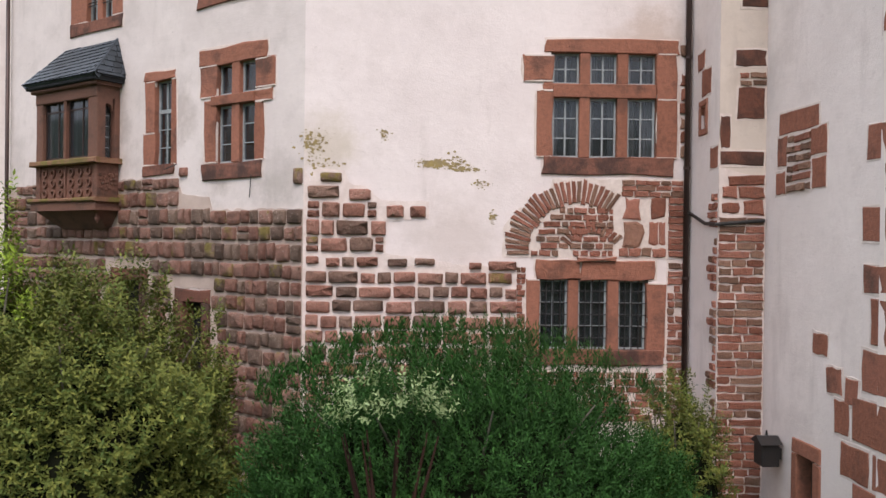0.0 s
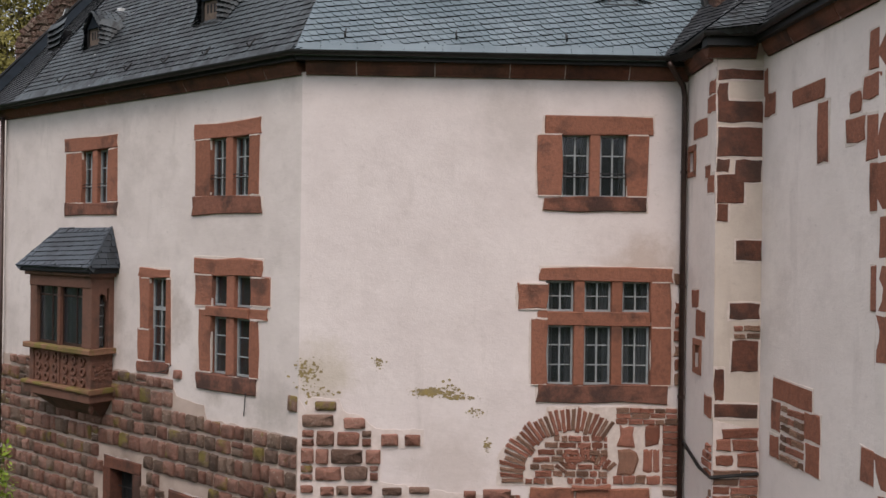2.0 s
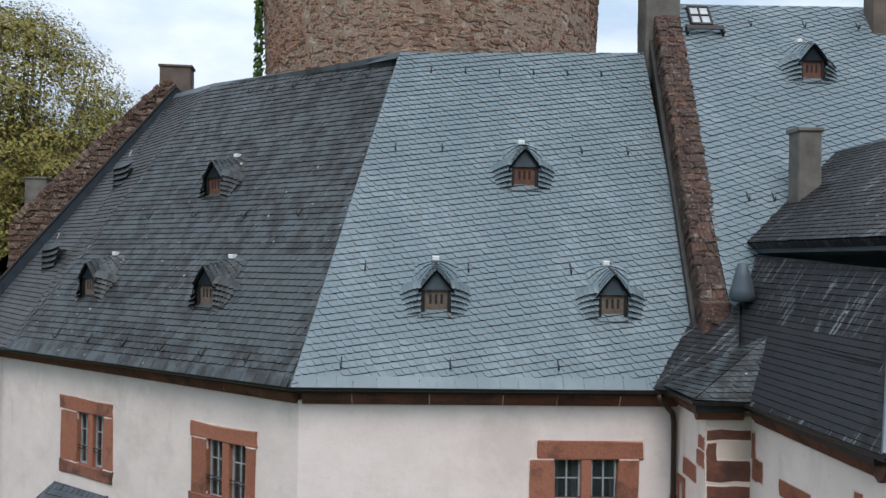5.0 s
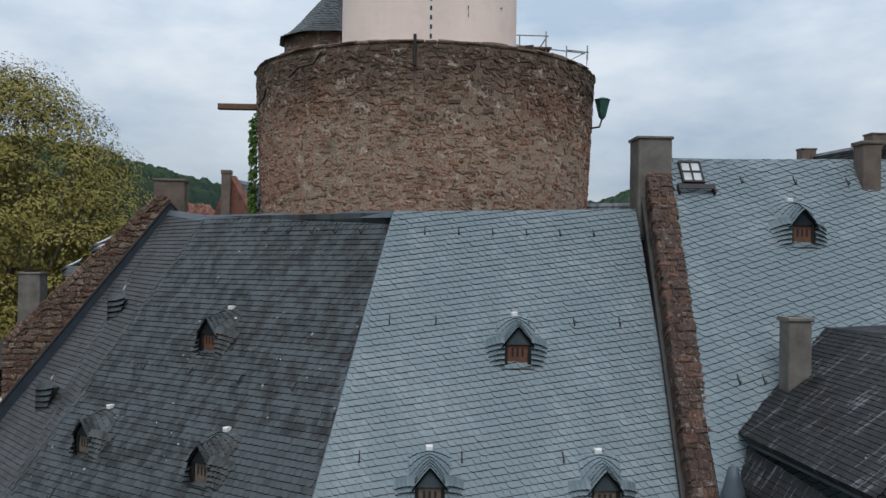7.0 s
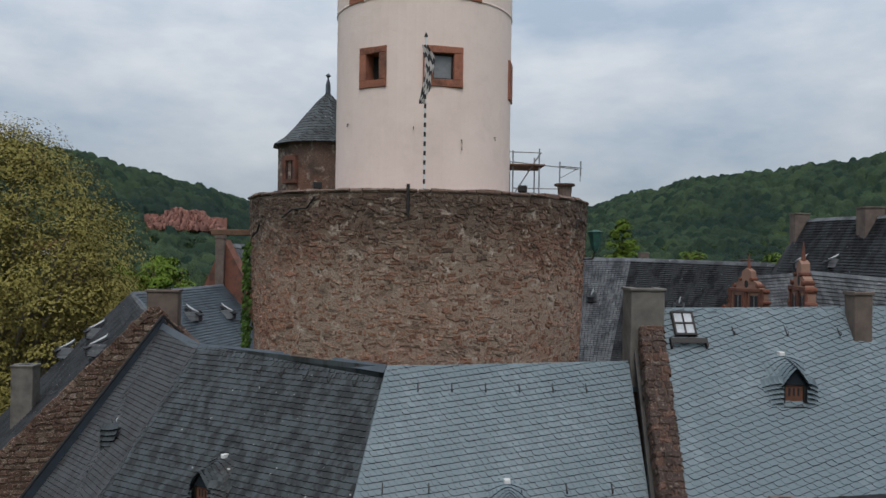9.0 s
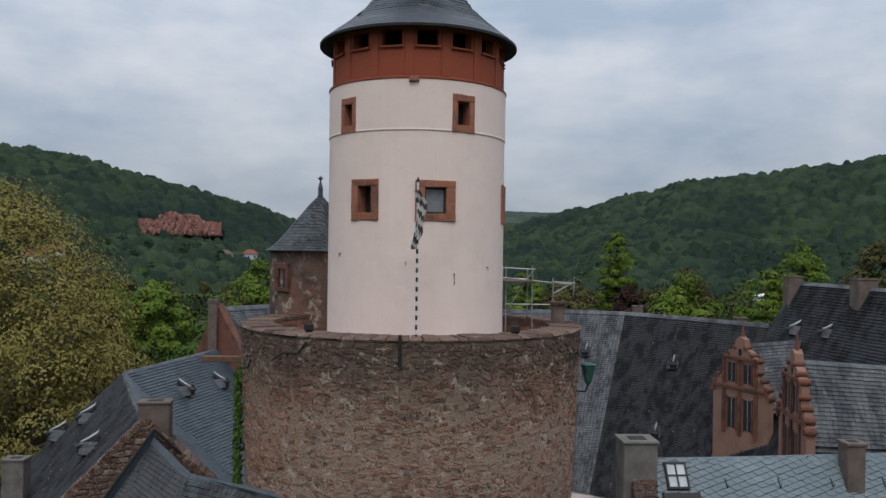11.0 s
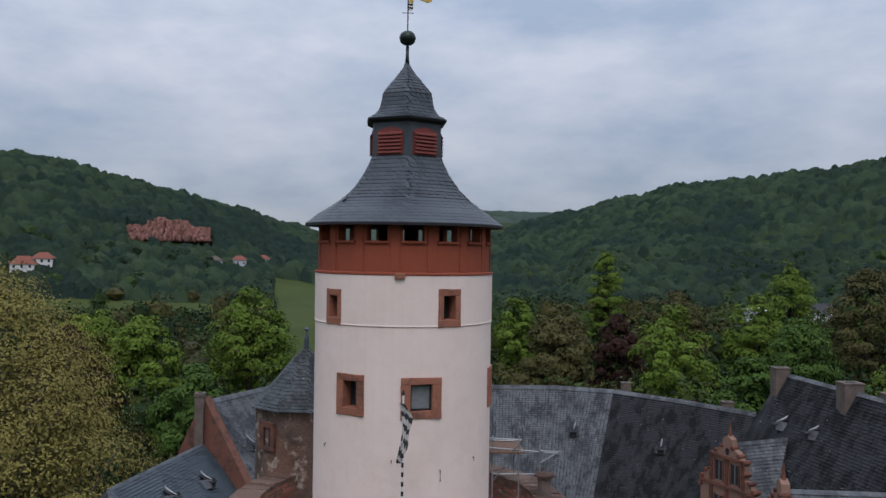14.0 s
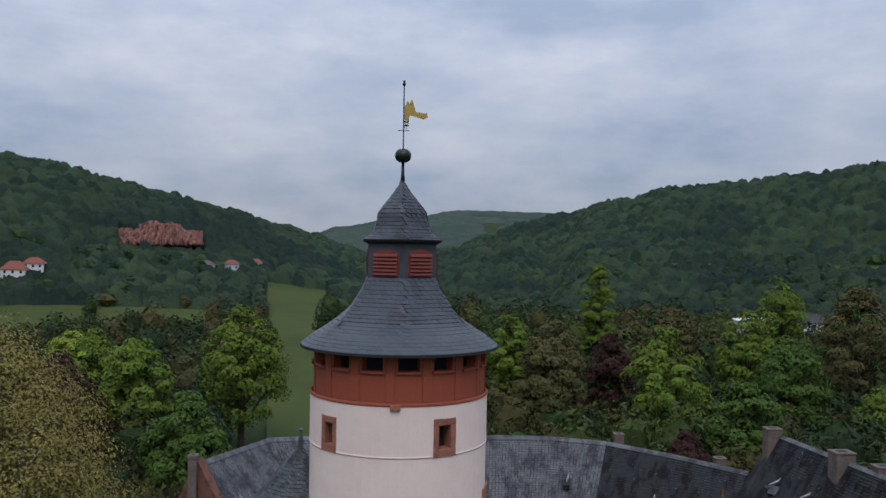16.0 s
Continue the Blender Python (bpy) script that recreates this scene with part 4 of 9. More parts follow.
# cornice, gutter, downpipe
def cornice(parent, F, x0, x1, seed, z=14.2, ends=(0.0, 0.0)):
    rng = random.Random(seed)
    prof = [(0.0, z + 0.04), (-0.05, z + 0.04), (-0.07, z + 0.08), (-0.11, z + 0.12), (-0.16, z + 0.21), (-0.18, z + 0.3), (0.3, z + 0.3)]
    x = x0
    while x < x1 - 0.01:
        w = min(0.95 + 0.8 * rng.random(), x1 - x)
        w = x1 - x if x1 - x - w < 0.5 else w
        a = Acc()
        m = len(prof)
        g = 0.010
        vs = [(xx, y, zz) for xx in (x + g, x + w - g) for y, zz in prof]
        a.add(vs, [tuple(range(m)), tuple(range(2 * m - 1, m - 1, -1))] + [((i + 1) % m, i, m + i, m + (i + 1) % m) for i in range(m)])
        part("cornice_stone", a, M_QUOIN, parent, "", F)
        x += w
    part("cornice_joint", Acc().prism_x([(y * 0.93 + 0.004, q) for y, q in prof], x0 + 0.02, x1 - 0.02), M_JOINT, parent, "", F)


def gutter(parent, pts, r=0.085, label="dark half-round gutter"):
    a = Acc()
    n = 8
    P = [Vector(p) for p in pts]
    rings = []
    for i, p in enumerate(P):
        d = (P[min(i + 1, len(P) - 1)] - P[max(i - 1, 0)]).normalized()
        s = d.cross(Vector((0, 0, 1))).normalized()
        rings.append([p + s * (rr * math.cos(math.pi * k / n)) - Vector((0, 0, rr * math.sin(math.pi * k / n))) for rr in (r,) for k in range(n + 1)]
                     + [p + s * ((r - 0.012) * math.cos(math.pi * k / n)) - Vector((0, 0, (r - 0.012) * math.sin(math.pi * k / n))) for k in range(n, -1, -1)])
    m = 2 * n + 2
    vs = [q for g in rings for q in g]
    a.add(vs, [(i * m + k, i * m + (k + 1) % m, (i + 1) * m + (k + 1) % m, (i + 1) * m + k) for i in range(len(P) - 1) for k in range(m)] + [tuple(range(m)), tuple(range(len(P) * m - 1, (len(P) - 1) * m - 1, -1))])
    return part("gutter", a, M_GUTTER, parent, label)


cornice(house, FA, 0.07, 8.1, 1)
cornice(house, FB, -12.3, -0.02, 2)
EAVE = -0.36
wpt = lambda F, x, y, z: tuple(F @ Vector((x, y, z)))
hipc = wpt(FA, -0.11, EAVE, 14.62)
gutter(house, [wpt(FB, -12.6, EAVE - 0.06, 14.56), wpt(FB, -6, EAVE - 0.06, 14.62), wpt(FA, -0.13, EAVE - 0.06, 14.66), wpt(FA, 4, EAVE - 0.06, 14.66), wpt(FA, 7.75, EAVE - 0.06, 14.66)])
part("fascia", Acc().box(-0.1, 8.0, -0.3, 0.0, 14.5, 14.6), M_GUTTER, house, "dark eaves board", FA)
part("fascia", Acc().box(-12.4, 0.05, -0.3, 0.0, 14.5, 14.58), M_GUTTER, house, "dark eaves board", FB)
pipe = part("downpipe", Acc().tube([wpt(FA, 7.55, EAVE - 0.06, 14.56), wpt(FA, 7.62, EAVE - 0.05, 14.45), wpt(FA, 7.95, -0.12, 14.12), wpt(FA, 7.99, -0.1, 13.9), wpt(FA, 7.99, -0.1, 0.0)], 0.058, 10), M_PIPE, house, "brown metal downpipe", smooth=True)
for z in (2.5, 5.3, 7.6, 9.9, 12.3):
    part("bracket", Acc().lathe([(0.06, z), (0.072, z), (0.072, z + 0.06), (0.06, z + 0.06)], wpt(FA, 7.99, -0.1, 0)[:2], 12), M_PIPE, pipe)
pipe2 = part("downpipe", Acc().tube([wpt(FB, -11.95, -0.12, 14.3), wpt(FB, -11.95, -0.12, 0.0)], 0.055, 10), M_PIPE, house, "", smooth=True)

# ---- main roof ----
RIDGE_H = (-1.07, 22.45, 22.95)
RIDGE_R = (5.75, 22.68, 22.97)
bpt = lambda along, inn, z: tuple(FB @ Vector((-along, inn, z)))
R1 = bpt(9.6, 5.65, 22.95)
E1 = bpt(10.9, EAVE, 14.58)
roof_a, fr_a = slate_roof(house, [hipc, wpt(FA, 7.55, EAVE, 14.62), (5.75, 17.75, 15.85), RIDGE_R, RIDGE_H], M_SLATE_A, 0.17, 0.17, 0.17, lambda u, v: 1.0 < v < 3.2 and 1.6 < u < 5.2, 21,
                          label="blue-grey slates in rising courses", lift=0.7)
roof_b, fr_b = slate_roof(house, [E1, hipc, RIDGE_H, R1], M_SLATE_B, 0.21, 0.18, 0.015, lambda u, v: 0.8 < v < 3.4 and 7.7 < u < 10.3, 22, True, label="dark weathered slates with lichen", lift=0.5)
UA, E2 = (-9.9, 31.2, 23.25), (-15.2, 26.6, 14.5)
slate_roof(house, [E1, R1, UA], M_SLATE_C, 0.2, 0.165, 0.0, None, 23, True, lift=0.5)
slate_roof(house, [E2, E1, UA], M_SLATE_C, 0.2, 0.165, 0.0, None, 24, True, lift=0.5)
# back slopes close the roof
slab = lambda name, pts, mat, parent, t=0.15, label="": part(name, Acc().add([*pts, *[(p[0], p[1], p[2] - t) for p in pts]], [tuple(range(len(pts))), tuple(range(2 * len(pts) - 1, len(pts) - 1, -1))] + [((i + 1) % len(pts), i, len(pts) + i, len(pts) + (i + 1) % len(pts)) for i in range(len(pts))]), mat, parent, label)
slab("back_roof", [RIDGE_R, RIDGE_H, (-1.07, 23.6, 20.5), (5.75, 23.6, 20.5)], M_SLATE_A, house)
slab("back_roof", [RIDGE_H, R1, (R1[0] + 2.4, R1[1] + 3.2, 18.5), (-1.07, 23.6, 20.5)], M_SLATE_B, house)
slab("back_roof", [R1, UA, (UA[0] + 3, UA[1] + 1, 18), (R1[0] + 2.4, R1[1] + 3.2, 18.5)], M_SLATE_B, house)


def cap(parent, pts, w, h, material, name="ridge_cap"):
    for p, q in zip(pts, pts[1:]):
        a = Acc()
        p, q = Vector(p), Vector(q)
        s = (q - p).cross(Vector((0, 0, 1))).normalized() * w
        up = Vector((0, 0, h))
        a.add([p - s - up, p + up * 0.35, p + s - up, q - s - up, q + up * 0.35, q + s - up], [(0, 1, 4, 3), (1, 2, 5, 4), (0, 3, 5, 2), (0, 2, 1), (3, 4, 5)])
        part(name, a, material, parent)


cap(house, [RIDGE_H, RIDGE_R], 0.13, 0.13, M_LEAD)
cap(house, [(UA[0], UA[1], UA[2] + 0.05), R1, bpt(4.0, 5.72, 22.97), RIDGE_H], 0.14, 0.15, M_LEAD)
# hip: a narrow fold
part("hip", Acc().tube([Vector(hipc) + Vector((0, 0, -0.02)), Vector(RIDGE_H) + Vector((0, 0, -0.04))], 0.04, 6), M_SLATE_A, house, "narrow folded slate hip")


def snow_hooks(parent, fr, spots):
    """Small bent iron hooks on a roof plane, at (u, v)."""
    P0, ex, ey, nrm = fr
    for u, v in spots:
        o = P0 + ex * u + ey * v + nrm * 0.03
        part("snow_hook", Acc().tube([o + ey * 0.26, o - ey * 0.02 + nrm * 0.02, o + nrm * 0.1, o + nrm * 0.11 + ey * 0.05], 0.019, 5), M_IRON, parent)


def roof_uv(fr, p):
    d = Vector(p) - fr[0]
    return d.dot(fr[1]), d.dot(fr[2])


va = roof_uv(fr_a, RIDGE_H)[1]
snow_hooks(roof_a, fr_a, [(2.9 + 0.93 * i, va - 0.75) for i in range(6)] + [(2.0 + 1.18 * i, va - 3.55) for i in range(6) if i != 2] + [(1.4 + 2.35 * i, 2.9) for i in range(3)] + [(1.0 + 2.3 * i, 0.45) for i in range(3)])
ub = roof_uv(fr_b, RIDGE_H)
snow_hooks(roof_b, fr_b, [(3.6 + 0.95 * i, ub[1] - 0.6) for i in range(7)] + [(2.6 + 2.0 * i, 4.6) for i in range(4)] + [(1.9 + 1.5 * i, 0.5) for i in range(6)])


def dormer(house, fr, spot, material, parent_label="small slate-hung dormer with wooden shutter", w=0.62, h=0.66, door=None, seed=1, swoop=1.0, front=None):
    """A small dormer on a roof plane: spot is the middle of its sill in the world."""
    P0, ex, ey, nrm = fr
    up = Vector((0, 0, 1))
    fwd = Vector((nrm.x, nrm.y, 0)).normalized()
    s = up.cross(fwd) * -1
    o = Vector(spot)
    F = Matrix.Identity(4)
    F.col[0][:3], F.col[1][:3], F.col[2][:3], F.col[3][:3] = -s, -fwd, up, o
    if (F.to_3x3()).determinant() < 0:
        F.col[0][:3] = s
    slope = -ey.dot(fwd), ey.z
    run = lambda z: z * slope[0] / slope[1]
    ob = part("dormer", Acc().box(-w / 2, w / 2, 0.06, run(h) + 0.1, -0.05, h), M_DARK, house, parent_label, F)
    for x in (-w / 2 - 0.03, w / 2 - 0.06):
        part("post", Acc().box(x, x + 0.09, -0.02, 0.1, -0.06, h), M_GUTTER, ob, "", F)
    part("sill", Acc().box(-w / 2 - 0.1, w / 2 + 0.1, -0.1, 0.14, -0.11, -0.05, 0.01), M_GUTTER, ob, "", F)
    sh = part("shutter", Acc().box(-w / 2 + 0.06, w / 2 - 0.06, 0.02, 0.055, -0.03, h * 0.8), door or M_SHUTTER, ob, "weathered wooden shutter", F)
    for i in (-1, 0, 1):
        part("slot", Acc().box(i * w * 0.2 - 0.028, i * w * 0.2 + 0.028, 0.012, 0.03, h * 0.34, h * 0.66), M_DARK, sh, "", F)
    # pointed front, then a slate roof that runs level into the slope behind
    g = 0.40
    part("gablet", Acc().prism([(-w / 2 - 0.05, h * 0.8), (w / 2 + 0.05, h * 0.8), (0.03, h + g - 0.05), (-0.03, h + g - 0.05)], -0.04, 0.06), front or M_SHEET, ob, "slate-hung gablet", F)
    n, m = 12, 8
    plane = lambda y: y * slope[1] / slope[0]
    top = []
    tall = h + 0.30 + 0.2 * min(swoop, 1.2)
    for k in range(m):
        t = k / (m - 1)
        y = -0.10 + t * (run(tall) + 0.12)
        half = w / 2 + 0.08 + 0.24 * swoop * t ** 1.4
        peak = h + 0.30 + (tall - h - 0.28) * t
        edge = max(h * 0.72, plane(y) - 0.02)
        peak = max(peak, edge + 0.02)
        top.append([(half * q, y, edge + (peak - edge) * (1 - abs(q) ** (1.15 + 0.6 * t))) for q in [-1 + 2 * i / n for i in range(n + 1)]])
    a = Acc()
    nn = n + 1
    vs = [p for ring in top for p in ring]
    fs = [(k * nn + i, k * nn + i + 1, (k + 1) * nn + i + 1, (k + 1) * nn + i) for k in range(m - 1) for i in range(n)]
    a.add(vs + [(x, y, z - 0.05) for x, y, z in vs], fs + [tuple(j + m * nn for j in f[::-1]) for f in fs] + [(i, m * nn + i, m * nn + i + 1, i + 1) for i in range(n)])
    # underlay in the same near-black, for shade between the cover slates
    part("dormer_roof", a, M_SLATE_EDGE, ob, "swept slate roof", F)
    # courses of slates over the hood, each lapping the one in front
    rng = random.Random(seed)
    cover, rim = Acc(), []
    for k in range(m - 1):
        for i in range(n):
            p0, p1, p2, p3 = (Vector(top[kk][ii]) for kk, ii in ((k, i), (k, i + 1), (k + 1, i + 1), (k + 1, i)))
            up3 = Vector((0.5 * (i + 0.5 - n / 2) / n, -0.25, 1.0)) * (0.03 + 0.01 * rng.random())
            fa, fb = p0 + (p0 - p3) * 0.15 + up3, p1 + (p1 - p2) * 0.15 + up3
            lap = (p0 - p3) * (0.12 + 0.1 * rng.random())
            dn = Vector((0, 0.0, -0.024))
            cover.add([fa, (fa + fb) / 2 + lap, fb, p2 + up3 * 0.3, p3 + up3 * 0.3, fa + dn, (fa + fb) / 2 + lap + dn, fb + dn], [(0, 1, 2, 3, 4), (1, 0, 5, 6), (2, 1, 6, 7)])
            rim += [0, 1, 1]
    part("slate_cover", cover.mesh("slate_cover", material, F, rim=rim), material, ob, kind="stuff")
    # courses that sweep from the slope up to the posts
    for side in (-1, 1):
        for i in range(6):
            z0 = -0.06 + i * 0.13
            path = []
            for q in range(6):
                t = q / 5
                zc = z0 - (0.05 + 0.12 * i / 5) * t ** 1.6
                path.append((side * (w / 2 + 0.02 + (0.30 + 0.035 * i) * t), -0.06 + (run(max(zc, 0.0)) + 0.05) * t ** 1.3, zc))
            for q in range(5):
                (xa, ya, za), (xb, yb, zb) = path[q], path[q + 1]
                xb -= side * 0.006
                ft = [(xa, ya - 0.055, za), ((xa + xb) / 2, (ya + yb) / 2 - 0.062, (za + zb) / 2 - 0.022), (xb, yb - 0.055, zb), (xb, yb + 0.12, zb + 0.17), (xa, ya + 0.07, za + 0.17)]
                bk = [(x, y + 0.02, z - 0.026) for x, y, z in ft[:3]]
                fs2 = [(0, 1, 2, 3, 4), (1, 0, 5, 6), (2, 1, 6, 7)]
                me2 = Acc().add(ft + bk, fs2 if side > 0 else [f[::-1] for f in fs2]).mesh("cheek_slate", material, F, rim=[0, 1, 1])
                part("cheek_slate", me2, material, ob)
    part("crest", Acc().block(-0.08, 0.08, run(tall) - 0.12, run(tall) + 0.14, tall, tall + 0.12, 0.02), M_WHITE, ob, "bright metal crest clip", F)
    return ob


def on_roof(fr, t_x, y_in):
    """The point of a roof plane above the plan spot."""
    P0, ex, ey, nrm = fr
    z = P0.z - (nrm.x * (t_x - P0.x) + nrm.y * (y_in - P0.y)) / nrm.z
    return (t_x, y_in, z)


for i, (x, y) in enumerate(((-0.04, 17.85), (3.88, 17.87), (2.12, 19.88))):
    dormer(house, fr_a, on_roof(fr_a, x, y), M_SLATE_A, seed=i, door=M_BLEACHED if i < 2 else None, front=M_SLATE_L)
for i, (x, y) in enumerate(((-5.62, 19.93), (-9.6, 22.78), (-6.22, 22.9))):
    dormer(house, fr_b, on_roof(fr_b, x, y), M_SLATE_B, seed=10 + i, door=None if i == 2 else M_BLEACHED)

# long slates of the eaves course, laid flat above the gutter
def eaves_course(board, fr, u0, u1, material, seed, wide=0.42):
    P0, ex, ey, nrm = fr
    rng = random.Random(seed)
    u = u0
    while u < u1:
        w = min(wide * (0.8 + 0.4 * rng.random()), u1 - u)
        o = P0 + ex * u + nrm * (0.05 + 0.006 * rng.random())
        q = [o - ey * 0.03, o + ex * (w - 0.012) - ey * 0.03, o + ex * (w - 0.012) + ey * 0.26, o + ey * 0.26]
        part("eaves_slate", Acc().add([*q, *[p - nrm * 0.03 for p in q]], [(0, 1, 2, 3), (1, 0, 4, 5), (2, 1, 5, 6), (3, 2, 6, 7), (0, 3, 7, 4)]), material, board)
        u += w


eaves_course(roof_b, fr_b, 0.0, roof_uv(fr_b, hipc)[0] - 0.1, M_SLATE_B, 3)
eaves_course(roof_a, fr_a, 0.15, 7.5, M_SLATE_A, 4)


# ---- the side wing ----
wing = thing("side_wing", (8.5, 14.0, 0), "plastered side wing with exposed red quoins and dark slate roof", "castle wing")
SLITS = [(0.12, 0.62, 12.2, 12.85), (0.6, 1.1, 8.22, 8.92)]
wall_s = part("wall", wall_mesh(0, 1.765, -0.5, 14.4, 0.5, [(0.24, 0.5, 12.32, 12.72), (0.72, 0.98, 8.34, 8.8)]), M_PLASTER_R, wing, "grey plaster wall with slit windows", FS)
wall_q = part("wall", wall_mesh(0, 0.9, -0.5, 14.4, 0.6, []), M_PIER, wing, "corner pier with exposed quoins", FQ)
wall_r = part("wall", wall_mesh(0, 4.32, -0.5, 14.4, 0.6, [(1.35, 1.95, 1.3, 2.55)]), M_PLASTER_R, wing, "grey plaster wall with patches of bare stone", FR)
part("wall", wall_mesh(0, 9, -0.5, 14.4, 0.6, []), M_PLASTER_R, wing, "", FE)
for (x0, x1, z0, z1), hole in zip(SLITS, [(0.24, 0.5, 12.32, 12.72), (0.72, 0.98, 8.34, 8.8)]):
    rng = random.Random(int(z0))
    p, q, s, t = hole
    sl = part("slit_window", Acc().box(p, q, 0.3, 0.34, s, t), M_DARK, wing, "small slit window", FS)
    for nm, b in (("lintel", (x0, x1, t, z1)), ("sill", (x0, x1, z0, s)), ("jamb", (x0, p, s, t)), ("jamb", (q, x1, s, t))):
        part(nm, Acc().block(b[0], b[1], -0.03, 0.25, b[2], b[3], 0.015, 0.008, rng), M_REDB, sl, "", FS)


def patch(wall, F, stones, material, seed, proud=0.02, edge=99.0):
    """Single big stones showing through plaster: (x0, x1, z0, z1)."""
    rng = random.Random(seed)
    for x0, x1, z0, z1 in stones:
        part("mortar_edge", Acc().block(max(x0 - 0.035, 0.0) if edge < 9 else x0 - 0.035, min(x1 + 0.035, edge), -0.006, 0.05, z0 - 0.035, z1 + 0.035, 0.005, 0.018, rng), M_JOINT, wall, "", F)
        part("stone", Acc().block(x0, x1, -proud, 0.05, z0, z1, 0.012, 0.02, rng), material, wall, "", F)


rng = random.Random(31)
part("mortar_bed", Acc().prism([(0.0, -0.5), (0.88, -0.5), (0.88, 7.3), (0.6, 7.35), (0.0, 7.5)], -0.012, 0.05), M_MORTAR, wall_q, "", FQ)
courses(wall_q, FQ, [(0.4 + 0.158 * i, 0.4 + 0.158 * (i + 1), 0.0, 0.86) for i in range(39)], rng, FLAT, 0.025, 0.22, 0.6)
courses(wall_q, FQ, [(6.62, 6.85, 0.05, 0.4), (6.6, 6.9, 0.45, 0.85), (6.9, 7.15, 0.05, 0.86), (7.15, 7.35, 0.15, 0.86)], rng, FLAT, 0.03, 0.3, 0.6)
patch(wall_q, FQ, [(0.02, 0.87, 13.92, 14.12), (0.02, 0.21, 13.5, 13.87), (0.02, 0.87, 13.12, 13.53), (0.02, 0.86, 12.47, 13.03), (0.37, 0.86, 12.0, 12.42), (0.02, 0.24, 12.19, 12.42), (0.02, 0.54, 11.6, 12.13), (0.02, 0.24, 11.25, 11.56),
                   (0.39, 0.86, 10.5, 10.89), (0.28, 0.85, 9.4, 9.7), (0.33, 0.85, 8.42, 9.0), (0.02, 0.2, 7.86, 8.46), (0.02, 0.84, 7.54, 7.8)], M_QUOIN, 32, edge=0.9)
courses(wall_q, FQ, [(9.02, 9.15, 0.36, 0.88), (9.16, 9.3, 0.36, 0.88)], rng, FLAT, 0.03, 0.18, 0.34)
patch(wall_s, FS, [(1.4, 1.74, 13.7, 13.95), (1.3, 1.74, 13.35, 13.65), (0.5, 1.3, 12.95, 13.3), (1.2, 1.5, 12.1, 12.35), (1.35, 1.72, 11.8, 12.15), (0.75, 1.3, 9.0, 9.5), (0.5, 0.9, 9.55, 9.9), (1.3, 1.74, 7.5, 7.9)], M_RED, 33, edge=1.76)
courses(wall_s, FS, [(0.4 + 0.17 * i, 0.56 + 0.17 * i, 1.45 + 0.2 * math.sin(i), 1.75) for i in range(40)], rng, FLAT, 0.03, 0.2, 0.4, leave=0.2)
patch(wall_r, FR, [(0.05, 0.2, 13.6, 14.1), (0.08, 0.5, 13.2, 13.62), (1.15, 2.2, 13.22, 13.5), (2.0, 2.32, 12.15, 13.14), (2.95, 3.25, 12.8, 13.12), (2.85, 3.35, 12.35, 12.72), (3.3, 3.8, 12.95, 13.3),
                   (3.45, 4.28, 13.35, 13.95), (3.85, 4.28, 12.75, 13.3), (3.4, 4.28, 12.05, 12.7), (3.5, 4.28, 11.3, 12.0), (3.75, 4.28, 10.6, 11.22), (3.55, 4.28, 9.85, 10.5), (3.7, 4.28, 9.1, 9.8),
                   (3.35, 4.28, 7.3, 7.8), (3.8, 4.28, 6.8, 7.22), (3.25, 4.28, 6.1, 6.6), (3.3, 4.28, 5.35, 5.75), (3.5, 4.28, 4.6, 5.25),
                   (1.85, 2.3, 4.25, 4.6), (2.3, 2.75, 3.7, 4.1), (2.85, 3.2, 3.6, 4.0), (3.3, 4.28, 3.9, 4.5), (2.55, 2.95, 3.1, 3.62), (3.05, 4.28, 3.1, 3.75), (2.75, 3.5, 2.5, 3.0), (3.1, 4.28, 1.9, 2.45), (3.6, 4.28, 2.5, 3.0),
                   (0.55, 1.95, 8.02, 8.4), (0.5, 0.85, 7.45, 7.98), (1.7, 2.2, 7.55, 8.0), (1.75, 2.18, 7.0, 7.5), (0.45, 0.8, 6.95, 7.35)], M_RED, 34)
part("mortar_bed", Acc().prism([(0.84, 6.95), (1.72, 6.95), (1.72, 8.0), (0.84, 8.0)], -0.008, 0.05), M_MORTAR, wall_r, "", FR)
courses(wall_r, FR, [(6.97 + 0.17 * i, 7.12 + 0.17 * i, 0.88, 1.7) for i in range(6)], rng, FLAT, 0.03, 0.2, 0.55)
# niche with stone surround, low on the wall
niche = part("niche", Acc().box(1.35, 1.95, 0.25, 0.3, 1.3, 2.55), M_DARK, wing, "low stone-framed niche", FR)
rng = random.Random(35)
for nm, b in (("lintel", (1.2, 2.15, 2.45, 2.72)), ("jamb", (1.2, 1.38, 1.0, 2.44)), ("jamb", (1.92, 2.15, 1.0, 2.44))):
    part(nm, Acc().block(b[0], b[1], -0.03, 0.25, b[2], b[3], 0.015, 0.012, rng), M_REDB, niche, "", FR)
cornice(wing, FS, 0.02, 1.55, 41, 14.28)
cornice(wing, FQ, -0.22, 0.72, 42, 14.28)
cornice(wing, FR, 0.24, 4.5, 43, 14.28)
part("fascia", Acc().box(0.2, 4.4, -0.3, 0.0, 14.57, 14.7), M_GUTTER, wing, "dark eaves board", FR)
part("fascia", Acc().box(-0.3, 0.62, -0.3, 0.0, 14.5, 14.7), M_GUTTER, wing, "dark eaves board", FQ)
cornice(wing, FE, -0.2, 9, 44, 14.28)
